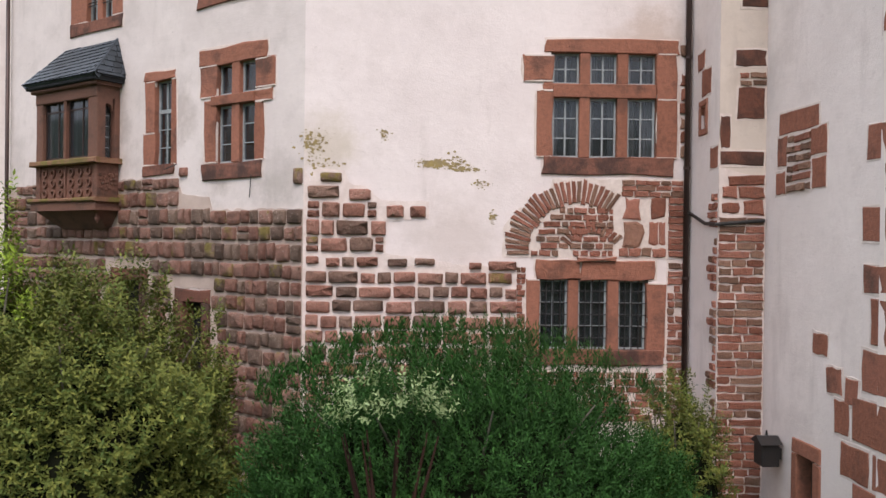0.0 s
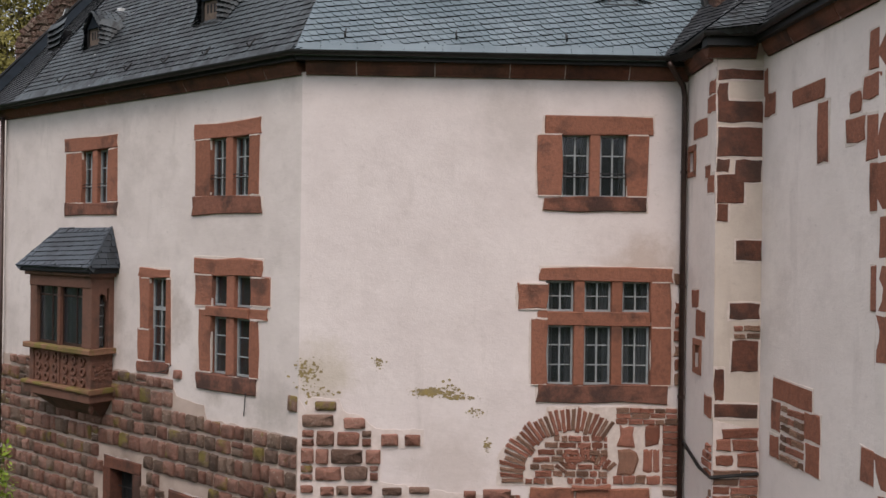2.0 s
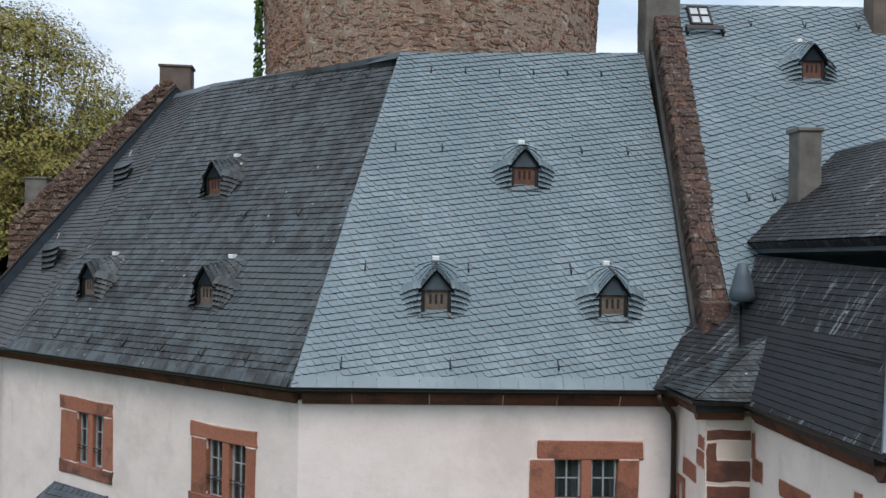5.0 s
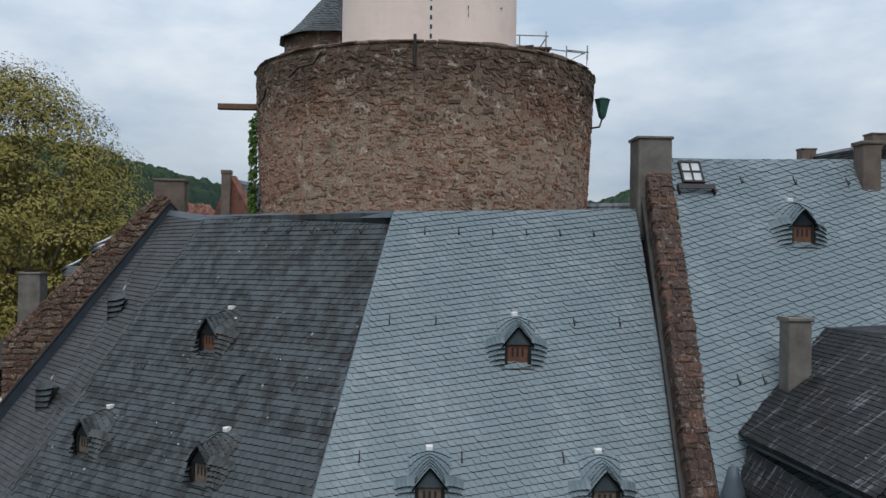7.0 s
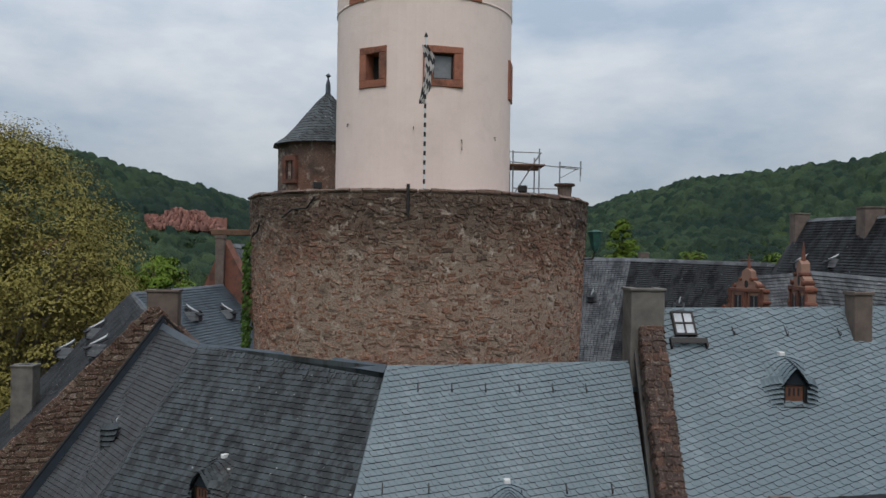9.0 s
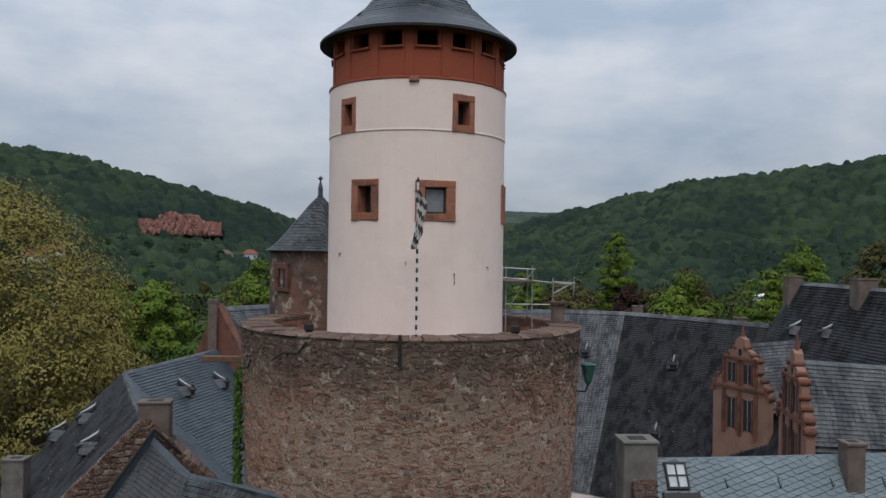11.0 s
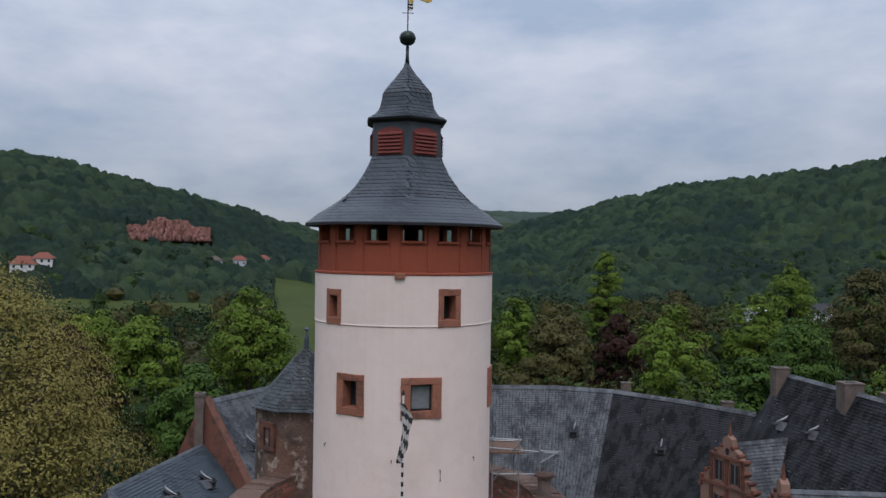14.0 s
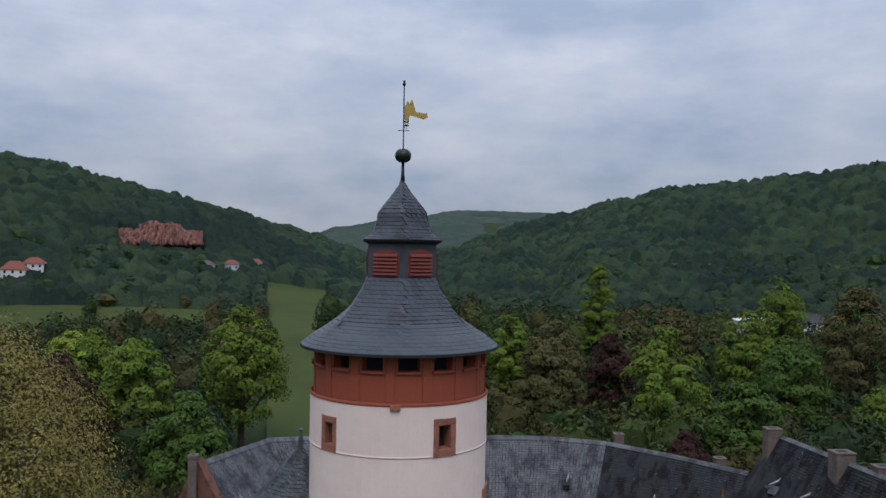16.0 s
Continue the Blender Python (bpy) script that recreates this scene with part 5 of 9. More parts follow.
# conduit across the pier
part("conduit", Acc().tube([wpt(FS, 0.05, -0.05, 6.72), wpt(FS, 1.2, -0.06, 6.45), wpt(FQ, -0.06, -0.06, 6.42), wpt(FQ, 0.85, -0.06, 6.5)], 0.035, 8), M_GUTTER, wing, "grey cable conduit")
lantern = thing("wall_lantern", wpt(FR, 0.75, -0.2, 2.2), "black iron wall lantern", "lantern")
part("body", Acc().box(0.58, 0.92, -0.42, -0.1, 2.1, 2.5, 0.02), M_IRON, lantern, "", FR)
part("roof", Acc().prism([(0.52, 2.5), (0.98, 2.5), (0.78, 2.62), (0.72, 2.62)], -0.46, -0.06), M_IRON, lantern, "", FR)
part("finial", Acc().tube([wpt(FR, 0.75, -0.26, 2.6), wpt(FR, 0.75, -0.26, 2.72)], [0.03, 0.012], 8), M_IRON, lantern)
part("bracket", Acc().box(0.7, 0.8, -0.12, 0.02, 2.2, 2.4), M_IRON, lantern, "", FR)

# dark lower roof of the wing, stepped edge, upper roof
GT = 14.72
g_pts = [wpt(FA, 7.6, EAVE - 0.06, 14.66), wpt(FS, 0.6, -0.36, GT), wpt(FQ, -0.34, -0.38, GT + 0.02), wpt(FQ, 0.55, -0.38, GT + 0.02), wpt(FR, 2.0, -0.36, GT + 0.04), wpt(FE, -0.36, -0.36, GT + 0.06), wpt(FE, 5, -0.36, GT + 0.06)]
gutter(wing, g_pts, label="dark gutter round the wing")
ea = wpt(FQ, 0.5, -0.3, 14.72)
eb = wpt(FE, -0.3, -0.3, 14.76)
UP_A, UP_B = (7.15, 18.9, 17.55), (7.45, 13.1, 17.62)
lower, fr_l = slate_roof(wing, [ea, eb, UP_B, UP_A], M_SLATE_D, 0.17, 0.13, 0.0, lambda u, v: v < 2.2 and u < 3.6, 51, name="lower_roof", label="dark streaked slates", lift=0.38)
slate_roof(wing, [wpt(FA, 7.45, EAVE, 14.66), ea, UP_A, (5.75, 18.0, 16.2)], M_SLATE_D, 0.17, 0.13, 0.0, None, 52, name="lower_roof", lift=0.38)
slate_roof(wing, [eb, wpt(FE, 4.0, -0.3, 14.76), (11.0, 13.3, 17.62), UP_B], M_SLATE_D, 0.17, 0.13, 0.0, None, 53, name="lower_roof", lift=0.38)
part("fold", Acc().tube([Vector(eb) + Vector((0.02, 0.02, 0.02)), Vector(UP_B) + Vector((0, 0, 0.02))], 0.05, 6), M_SLATE_A, wing)
# small raised saddle of lighter slates by the valley
SADDLE = (6.45, 15.6, 15.95)
for low in (((4.72, 16.75, 14.75), (4.84, 15.14, 14.75)), ((4.84, 15.14, 14.75), (5.75, 14.78, 14.77))):
    slate_roof(wing, [*low, SADDLE], M_SLATE_B, 0.16, 0.12, 0.1, None, 54, name="saddle", board_drop=-0.03, lift=0.7)
edge = part("eaves_step", Acc().add([UP_A, UP_B, (UP_B[0], UP_B[1], 17.86), (UP_A[0], UP_A[1], 17.8), (8.2, 19.2, 17.3), (8.5, 13.5, 17.3), (8.5, 13.5, 17.86), (8.2, 19.2, 17.8)],
                                    [(0, 1, 2, 3), (4, 7, 6, 5), (1, 5, 6, 2), (0, 3, 7, 4), (3, 2, 6, 7), (0, 4, 5, 1)]), M_LEAD, wing, "dull lead step under the upper eaves")
up_e0, up_e1 = (6.98, 19.1, 17.78), (7.3, 13.0, 17.84)
up_t0, up_t1 = (9.9, 19.95, 20.1), (10.3, 14.5, 20.2)
slate_roof(wing, [up_e0, up_e1, up_t1, up_t0], M_SLATE_D, 0.17, 0.13, 0.0, None, 55, name="upper_roof", label="brown-black slates on the upper roof", lift=0.38)
slate_roof(wing, [up_e1, (13.0, 13.2, 17.84), (12.5, 14.6, 20.2), up_t1], M_SLATE_D, 0.17, 0.13, 0.0, None, 56, name="upper_roof", lift=0.38)
slab("upper_top", [up_t0, up_t1, (16, 14.6, 20.3), (16, 20.2, 20.4)], M_SLATE_D, wing)
slab("back_wall", [(6.2, 18.6, 15.9), (6.6, 12.0, 15.9), (16, 12.0, 15.9), (16, 19, 15.9)], M_DARK, wing)


def shaft(w, d, h):
    """A chimney shaft with chamfered corners, a little uneven."""
    c = 0.03
    ring = [(-w + c, -d), (w - c, -d), (w, -d + c), (w, d - c), (w - c, d), (-w + c, d), (-w, d - c), (-w, -d + c)]
    vs = [(x * (1 + 0.012 * math.sin(3 * k + i)), y * (1 + 0.012 * math.cos(2 * k + i)), h * k / 5) for k in range(6) for i, (x, y) in enumerate(ring)]
    return vs, [(k * 8 + i, k * 8 + (i + 1) % 8, (k + 1) * 8 + (i + 1) % 8, (k + 1) * 8 + i) for k in range(5) for i in range(8)] + [tuple(range(40, 48))]


def chimney(name, x0, x1, y0, y1, z0, z1, material, label, cap_h=0.1, turn=0.0, group="castle chimneys"):
    base = ((x0 + x1) / 2, (y0 + y1) / 2, z0)
    ob = thing(name, base, label, "chimney", group)
    w, d = (x1 - x0) / 2, (y1 - y0) / 2
    F = Matrix.Translation(base) @ Matrix.Rotation(turn, 4, "Z")
    h = z1 - z0
    part("shaft", Acc().add(*shaft(w, d, h - cap_h)), material, ob, "", F)
    part("cap", Acc().box(-w - 0.04, w + 0.04, -d - 0.04, d + 0.04, h - cap_h, h, 0.02), M_CONCRETE if material is not M_BROWNCH else M_BROWNCH, ob, "", F)
    part("flashing", Acc().box(-w - 0.04, w + 0.04, -d - 0.04, d + 0.04, 0, 0.16), M_LEAD, ob, "", F)
    part("flue", Acc().box(-w * 0.5, w * 0.5, -d * 0.5, d * 0.5, h - 0.02, h + 0.012), M_DARK, ob, "", F)
    return ob


chimney("chimney", 8.2, 8.74, 18.3, 18.85, 18.3, 20.46, M_CONCRETE, "slender grey rendered chimney on dark slates")

# ---- grey roof beyond the parapet ----
R2 = [(6.28, 17.05, 15.99), (19.0, 17.4, 15.99), (19.0, 23.5, 24.7), (6.5, 23.0, 24.62)]
rear = thing("rear_wing", (12, 24, 0), "wing with smooth grey slate roof behind the parapet", "castle wing")
roof2, fr_2 = slate_roof(rear, R2, M_SLATE_A, 0.235, 0.175, 0.33, lambda u, v: 4.9 < v < 7.3 and 1.0 < u < 5.0, 61, label="grey slates in slanting courses", lift=0.6)
cap(rear, [R2[3], R2[2]], 0.13, 0.12, M_LEAD)
slab("back_roof", [R2[2], R2[3], (6.5, 26, 20.5), (19.0, 26.4, 20.5)], M_SLATE_F, rear)
slab("wall", [(6.4, 18.6, 17), (19, 18.9, 17), (19, 26, 17), (6.4, 25.8, 17)], M_PLASTER_R, rear, 17.4)
dormer(rear, fr_2, on_roof(fr_2, 9.95, 21.42), M_SLATE_A, "small dormer with brown shutter", 0.62, 0.66, M_SHUTTER, 21, 1.5)
v2 = roof_uv(fr_2, R2[3])[1]
snow_hooks(roof2, fr_2, [(2.6 + 1.55 * i, v2 - 0.85) for i in range(5)] + [(1.1 + 0.62 * i, 3.4) for i in range(2)] + [(6.5 + 1.7 * i, 3.5) for i in range(3)])
# skylight
P0, ex, ey, nrm = fr_2
FSK = Matrix.Identity(4)
FSK.col[0][:3], FSK.col[1][:3], FSK.col[2][:3], FSK.col[3][:3] = ex, ey, nrm, Vector(on_roof(fr_2, 7.02, 22.5))
sky_l = part("skylight", Acc().box(-0.02, 0.64, -0.02, 0.8, -0.04, 0.045), M_GUTTER, rear, "small roof light with four panes", FSK)
for b in ((0, 0.62, 0, 0.06), (0, 0.62, 0.72, 0.78), (0, 0.05, 0.06, 0.72), (0.57, 0.62, 0.06, 0.72), (0.29, 0.33, 0.06, 0.72), (0.05, 0.29, 0.37, 0.41), (0.33, 0.57, 0.37, 0.41)):
    part("bar", Acc().box(*b, 0.02, 0.12), M_IRON, sky_l, "", FSK)
# opaque pale colour stands in for sky reflected in the glass
part("pane", Acc().box(0.04, 0.58, 0.05, 0.74, 0.05, 0.08), M_CURTAIN, sky_l, "pale pane in place of a sky reflection", FSK)
part("tread", Acc().box(-0.2, 0.84, -0.3, -0.14, 0.16, 0.19).box(-0.2, -0.15, -0.4, -0.1, 0.0, 0.18).box(0.8, 0.85, -0.4, -0.1, 0.0, 0.18), M_IRON, sky_l, "black iron roof tread", FSK)
chimney("chimney", 12.2, 12.74, 22.55, 23.1, 23.0, 25.2, M_BROWNCH, "brown rendered chimney on grey slate roof")
chimney("chimney", 5.78, 6.74, 22.55, 23.5, 22.3, 25.22, M_CONCRETE, "broad grey chimney at the parapet head", 0.08)

# parapet gable between the roofs
par = thing("parapet_gable", (6.05, 19.8, 14), "weathered brown stone parapet climbing between two slate roofs", "parapet")
pl, pu = Vector((6.03, 17.25, 16.05)), Vector((6.34, 22.55, 24.15))
dirp = (pu - pl).normalized()
side = Vector((1, 0, 0))
nup = side.cross(dirp).normalized()
FP = Matrix.Identity(4)
FP.col[0][:3], FP.col[1][:3], FP.col[2][:3], FP.col[3][:3] = side, dirp, nup, pl
L = (pu - pl).length
part("core", Acc().box(-0.30, 0.32, 0.0, L, -1.6, 0.055), M_COPE, par, "stone core of the parapet", FP)
rng = random.Random(71)
y = 0.0
while y < L - 0.1:
    s = min(0.13 + 0.13 * rng.random(), L - y)
    cuts = sorted([-0.34, 0.36] + [-0.34 + 0.7 * (k + rng.uniform(0.6, 1.4)) / 3 for k in range(rng.choice((1, 2)))])
    for a0, a1 in zip(cuts, cuts[1:]):
        a = Acc().block(a0 + 0.008, a1 - 0.008, -0.075 - 0.03 * rng.random(), 0.30, -0.02, s + 0.01, 0.035, 0.04, rng)
        # the block's face points up out of the slope
        part("coping_stone", a, M_COPE, par, "", FP @ Matrix.Translation((0, y, 0)) @ Matrix(((1, 0, 0, 0), (0, 0, 1, 0), (0, -1, 0, 0), (0, 0, 0, 1))))
    y += s
for sd in (-0.30, 0.31):
    y, row = 0.0, 0
    for row in range(3):
        y = 0.0
        while y < L - 0.1:
            s = 0.2 + 0.2 * rng.random()
            part("side_stone", Acc().box(sd - 0.03, sd + 0.03, y, min(y + s - 0.02, L), -0.62 + row * 0.19, -0.45 + row * 0.19, 0.0), M_COPE, par, "", FP)
            y += s
part("flashing", Acc().box(-0.44, -0.30, 0.1, L, -0.5, -0.36), M_GUTTER, par, "dark lead flashing", FP)
part("foot", Acc().block(5.68, 6.28, 17.22, 17.6, 14.9, 16.5, 0.03, 0.02), M_COPE, par, "pale-stained foot stone")
part("hood", Acc().lathe([(0.01, 17.36), (0.1, 17.33), (0.17, 17.05), (0.24, 16.78), (0.28, 16.6), (0.2, 16.52)], (6.45, 17.05), 20), M_SLATE_L, par, "lead hood beside the parapet foot", smooth=True)

# ---- gable wall at the far end of the main roof ----
gab = thing("stone_gable", (-12.5, 31.3, 10), "rough brown stone gable wall with worn coping", "gable wall")
FG = axes((-15.75, 30.55, 0), (5.45, 0.95), (-0.95, 5.45))
GX, GZ, G0, SG = 5.5, 23.95, 18.25, 1.036
part("wall", Acc().prism([(0, 0), (11.5, 0), (11.5, GZ - (11.5 - GX) * SG), (GX, GZ), (0, G0)], 0.03, 0.95), M_GABLE_RUBBLE, gab, "stone core", FG)
rng = random.Random(77)
st_rest = Acc()
for k in range(44):
    z0 = 13.6 + k * 0.235
    x, xe = max(0.0, GX - (GZ - z0 - 0.235) / SG), GX + (GZ - z0 - 0.235) / SG
    while x < min(xe, 8.5):
        w = 0.16 + 0.36 * rng.random()
        st_rest.block(x, min(x + w - 0.03, xe), -0.03 * rng.random(), 0.1, z0 + 0.012 + 0.06 * rng.random(), z0 + 0.19 + 0.08 * rng.random(), 0.025, 0.04, rng)
        x += w
part("rubble_field", st_rest, M_GABLE_RUBBLE, gab, "rough brown rubble", FG, kind="stuff")
RUP = Matrix(((1, 0, 0, 0), (0, 0, 1, 0), (0, -1, 0, 0), (0, 0, 0, 1)))
for sgn, cnt in ((1, 28), (-1, 14)):
    for i in range(cnt):
        d = 0.14 + i * 0.19
        a = Acc().block(-0.15, 0.15, -0.09 - 0.06 * rng.random(), 0.12, -0.52, 0.5, 0.03, 0.045, rng)
        part("coping_stone", a, M_GABLE_RUBBLE, gab, "", FG @ Matrix.Translation((GX - sgn * d, 0.5, GZ - d * SG)) @ Matrix.Rotation(-sgn * math.atan(SG), 4, "Y") @ RUP)
# dark upstand along the roof's edge before the gable
ups = [tuple(Vector((-9.9, 31.25, 23.62)).lerp(Vector((-15.3, 26.5, 14.88)), i / 12)) for i in range(13)]
for p, q in zip(ups, ups[1:]):
    a0, b0 = Vector(p), Vector(q)
    s = Vector((0.2, -0.08, -0.34))
    w0, w1 = Vector((-0.06, 0.06, -0.05)), Vector((-0.06, 0.06, -0.7))
    part("upstand", Acc().add([a0, b0, b0 + s, a0 + s, a0 + w0, b0 + w0, b0 + w1, a0 + w1], [(0, 3, 2, 1), (0, 1, 5, 4), (4, 5, 6, 7), (3, 7, 6, 2)]), M_SHEET, gab, "dark blue sheet-metal upstand")
part("verge", Acc().tube(ups, 0.05, 6), M_DARK, gab, "black verge strip")
part("verge", Acc().tube([ups[0], (-9.0, 31.7, 22.6)], 0.05, 6), M_DARK, gab)


def side_dormer(at):
    """A small dormer of the far slope, seen from its slate-hung side: layers that sweep up to a pale tip."""
    F = axes(at, (0.815, -0.579), (0.579, 0.815))
    ob = part("dormer", Acc().box(-0.42, 0.1, 0.12, 0.6, -0.5, 0.4), M_DARK, house, "small slate-hung dormer seen from its side", F)
    part("post", Acc().box(-0.47, -0.4, 0.02, 0.6, -0.6, 0.44), M_GUTTER, ob, "", F)
    for k in range(6):
        z = -0.55 + k * 0.18
        n, ln = 6, 0.5 + 0.09 * k
        prev = None
        for i in range(n):
            xa, xb = -0.42 + ln * i / n, -0.42 + ln * (i + 1) / n - 0.008
            cz = lambda x: z + 0.16 * ((x + 0.42) / 1.0) ** 2
            ft = [(xa, -0.02, cz(xa)), ((xa + xb) / 2, -0.03, (cz(xa) + cz(xb)) / 2 - 0.015), (xb, -0.02, cz(xb)), (xb, 0.1, cz(xb) + 0.21), (xa, 0.1, cz(xa) + 0.21)]
            bk = [(x, y + 0.04, q - 0.04) for x, y, q in ft[:3]]
            part("cheek_slate", Acc().add(ft + bk, [(0, 1, 2, 3, 4), (1, 0, 5, 6), (2, 1, 6, 7)]).mesh("cheek_slate", M_SLATE_B, F, rim=[0, 1, 1]), M_SLATE_B, ob)
    part("crest", Acc().add([(0.42, 0.0, 0.78), (0.58, -0.02, 0.92), (0.6, 0.1, 0.95), (0.4, 0.14, 0.84), (0.42, 0.0, 0.7), (0.58, -0.02, 0.86)], [(0, 1, 2, 3), (0, 4, 5, 1)]), M_WHITE, ob, "pale metal tip", F)


side_dormer((-10.42, 27.2, 19.75))
side_dormer((-12.1, 25.8, 17.0))
chimney("chimney", -10.68, -9.5, 31.65, 32.4, 22.4, 24.58, M_BROWNCH, "brown chimney on the gable top", turn=0.12)

# ---- round keep ----
KX, KY, KT, KB = -0.2, 29.1, 27.87, 8.0
keep = thing("round_keep", (KX, KY, 0), "massive round keep of weathered red-brown rubble", "tower")
kr = lambda z: 5.66 + 0.28 * max(0.0, min(1.0, (z - 21.5) / 6.0))
core = part("wall", Acc().lathe([(kr(KB) - 0.01, 0.0), (kr(22) - 0.01, 22), (kr(25) - 0.01, 25), (kr(KT) - 0.01, KT), (4.9, KT), (4.9, KT - 0.9), (0.5, KT - 0.9)], (KX, KY), 96), M_MORTAR_D, keep, "rubble wall")
rng = random.Random(81)
rest, near_n = Acc(), 0
variants = {w: [Acc().block(-w / 2, w / 2, -0.02, 0.08, -0.1, 0.1, 0.03, 0.045, rng) for _ in range(8)] for w in (0.2, 0.32, 0.46)}
v_mesh = {w: [a.mesh("stone", M_KEEP) for a in l] for w, l in variants.items()}
z = 21.6
while z < KT - 0.12:
    h = 0.10 + 0.09 * rng.random()
    ang = rng.random()
    end = ang + 2 * math.pi
    while ang < end:
        w = 0.09 + 0.27 * rng.random() ** 1.9
        r = kr(z) - 0.03 + 0.026 * rng.random()
        a = ang + w / 2 / r
        ang += w / r
        facing = math.sin(a)
        if facing > 0.35 or rng.random() < 0.2:
            continue
        ww = min(variants, key=lambda q: abs(q - w))
        k = rng.randrange(8)
        m = Matrix.Translation((KX + r * math.cos(a), KY + r * math.sin(a), z + h / 2 + 0.05 * math.sin(a * 5 + z) + 0.10 * (rng.random() - 0.5))) @ Matrix.Rotation(a + math.pi / 2, 4, "Z") @ Matrix.Rotation((rng.random() - 0.5) * 0.4, 4, "Y") @ Matrix.Diagonal(((w - 0.014) / ww, 1, (h * (0.8 + 0.4 * rng.random()) - 0.008) / 0.2, 1))
        if near_n < 300 and facing < -0.93 and 23.4 < z < 26.4:
            hang(new("stone", v_mesh[ww][k]), core, m)
            near_n += 1
        else:
            rest.add([m @ Vector(p) for p in variants[ww][k].v], variants[ww][k].f)
    z += h
part("rubble_field", rest, M_KEEP, core, "", kind="stuff")
# rim: flat coping slabs
n = 74
cuts = [0.0] + [(i + 0.7 * rng.random() - 0.35) * 2 * math.pi / n for i in range(1, n)] + [2 * math.pi]
for i in range(n):
    a0, a1 = cuts[i] + 0.003, cuts[i + 1] - 0.003
    up = 0.05 * rng.random()
    q = []
    for r, zz in ((4.86, KT), (5.96, KT), (5.95 + 0.09 * rng.random(), KT + 0.05), (5.86 + 0.06 * rng.random(), KT + 0.09 + up), (4.86, KT + 0.10 + up)):
        q += [(KX + r * math.cos(a0 + (a1 - a0) * k / 3), KY + r * math.sin(a0 + (a1 - a0) * k / 3), zz + 0.02 * rng.random()) for k in range(4)]
    fs = [((j % 5) * 4 + k, (j % 5) * 4 + k + 1, ((j + 1) % 5) * 4 + k + 1, ((j + 1) % 5) * 4 + k) for j in range(5) for k in range(3)] + [tuple(j * 4 for j in range(4, -1, -1)), tuple(j * 4 + 3 for j in range(5))]
    part("coping_slab", Acc().add(q, fs), M_RIM, keep)
par_r = Acc()
for row in range(4):
    a = 0.0
    while a < 2 * math.pi:
        w = 0.25 + 0.3 * rng.random()
        m = Matrix.Translation((KX + 4.92 * math.cos(a), KY + 4.92 * math.sin(a), KT - 0.78 + row * 0.22)) @ Matrix.Rotation(a - math.pi / 2, 4, "Z")
        ac = Acc().block(-w / 2 + 0.02, w / 2 - 0.02, -0.03, 0.05, -0.09, 0.09, 0.02, 0.015, rng)
        par_r.add([m @ Vector(p) for p in ac.v], ac.f)
        a += w / 4.9
part("inner_rubble", par_r, M_RUBBLE, keep, "rubble on the parapet's inner face", kind="stuff")
part("platform", Acc().lathe([(3.0, KT - 0.88), (4.95, KT - 0.88), (4.95, KT - 1.0)], (KX, KY), 64), M_PLATFORM, keep, "worn pale platform floor")

# ---- white tower on the keep ----
TX, TY = -0.1, 28.8
tower = thing("round_tower", (TX, TY, 27), "cream rendered round tower with red band and slate spire", "tower")
Z_LEDGE, Z_BAND, Z_TOP, Z_EAVE = 34.38, 36.0, 37.75, 37.68
# the shell with square openings, as cells round the axis
def shell(r0, r1, z0, z1, holes, n, c):
    """A round wall with openings (angle0, angle1, z0, z1)."""
    a = Acc()
    an = sorted({2 * math.pi * i / n - math.pi for i in range(n + 1)} | {h[i] for h in holes for i in (0, 1)})
    zs = sorted({z0, z1} | {h[i] for h in holes for i in (2, 3)})
    pt = lambda r, t, z: (c[0] + r * math.sin(t), c[1] - r * math.cos(t), z)
    for p, q in zip(an, an[1:]):
        for s, t in zip(zs, zs[1:]):
            if any(h[0] - 1e-6 < (p + q) / 2 < h[1] and h[2] < (s + t) / 2 < h[3] for h in holes):
                continue
            a.add([pt(r0, p, s), pt(r0, q, s), pt(r0, q, t), pt(r0, p, t)], [(0, 1, 2, 3)])
            a.add([pt(r1, p, s), pt(r1, q, s), pt(r1, q, t), pt(r1, p, t)], [(3, 2, 1, 0)])
    for p, q, s, t in holes:
        a.add([pt(r, x, y) for r in (r0, r1) for x, y in ((p, s), (q, s), (q, t), (p, t))], [(0, 4, 5, 1), (1, 5, 6, 2), (2, 6, 7, 3), (3, 7, 4, 0)])
    return a


TC = (TX, TY)
TR = 3.08
WIN_LO = [(-0.67, -0.50, 31.72, 32.58), (0.075, 0.305, 31.70, 32.54)]
WIN_HI = [(-0.90, -0.77, 34.58, 35.28), (0.42, 0.565, 34.58, 35.34)]
t_wall = part("wall", shell(TR, TR - 0.55, KT - 0.9, Z_LEDGE, [(p - 0.02, q + 0.02, s - 0.05, t + 0.05) for p, q, s, t in WIN_LO], 64, TC), M_TOWER, tower, "cream limewashed render", smooth=False)
part("wall", shell(TR + 0.02, TR - 0.55, Z_LEDGE, Z_BAND, [(p - 0.02, q + 0.02, s - 0.05, t + 0.05) for p, q, s, t in WIN_HI], 64, TC), M_TOWER, tower, "cream limewashed render")
part("string_course", Acc().lathe([(TR, Z_LEDGE - 0.06), (TR + 0.035, Z_LEDGE - 0.01), (TR + 0.02, Z_LEDGE + 0.03)], TC, 64), M_TOWER, tower)
part("string_course", Acc().lathe([(TR, Z_BAND - 0.03), (TR + 0.05, Z_BAND), (TR + 0.05, Z_BAND + 0.05), (TR - 0.03, Z_BAND + 0.09)], TC, 64), M_BAND, tower)
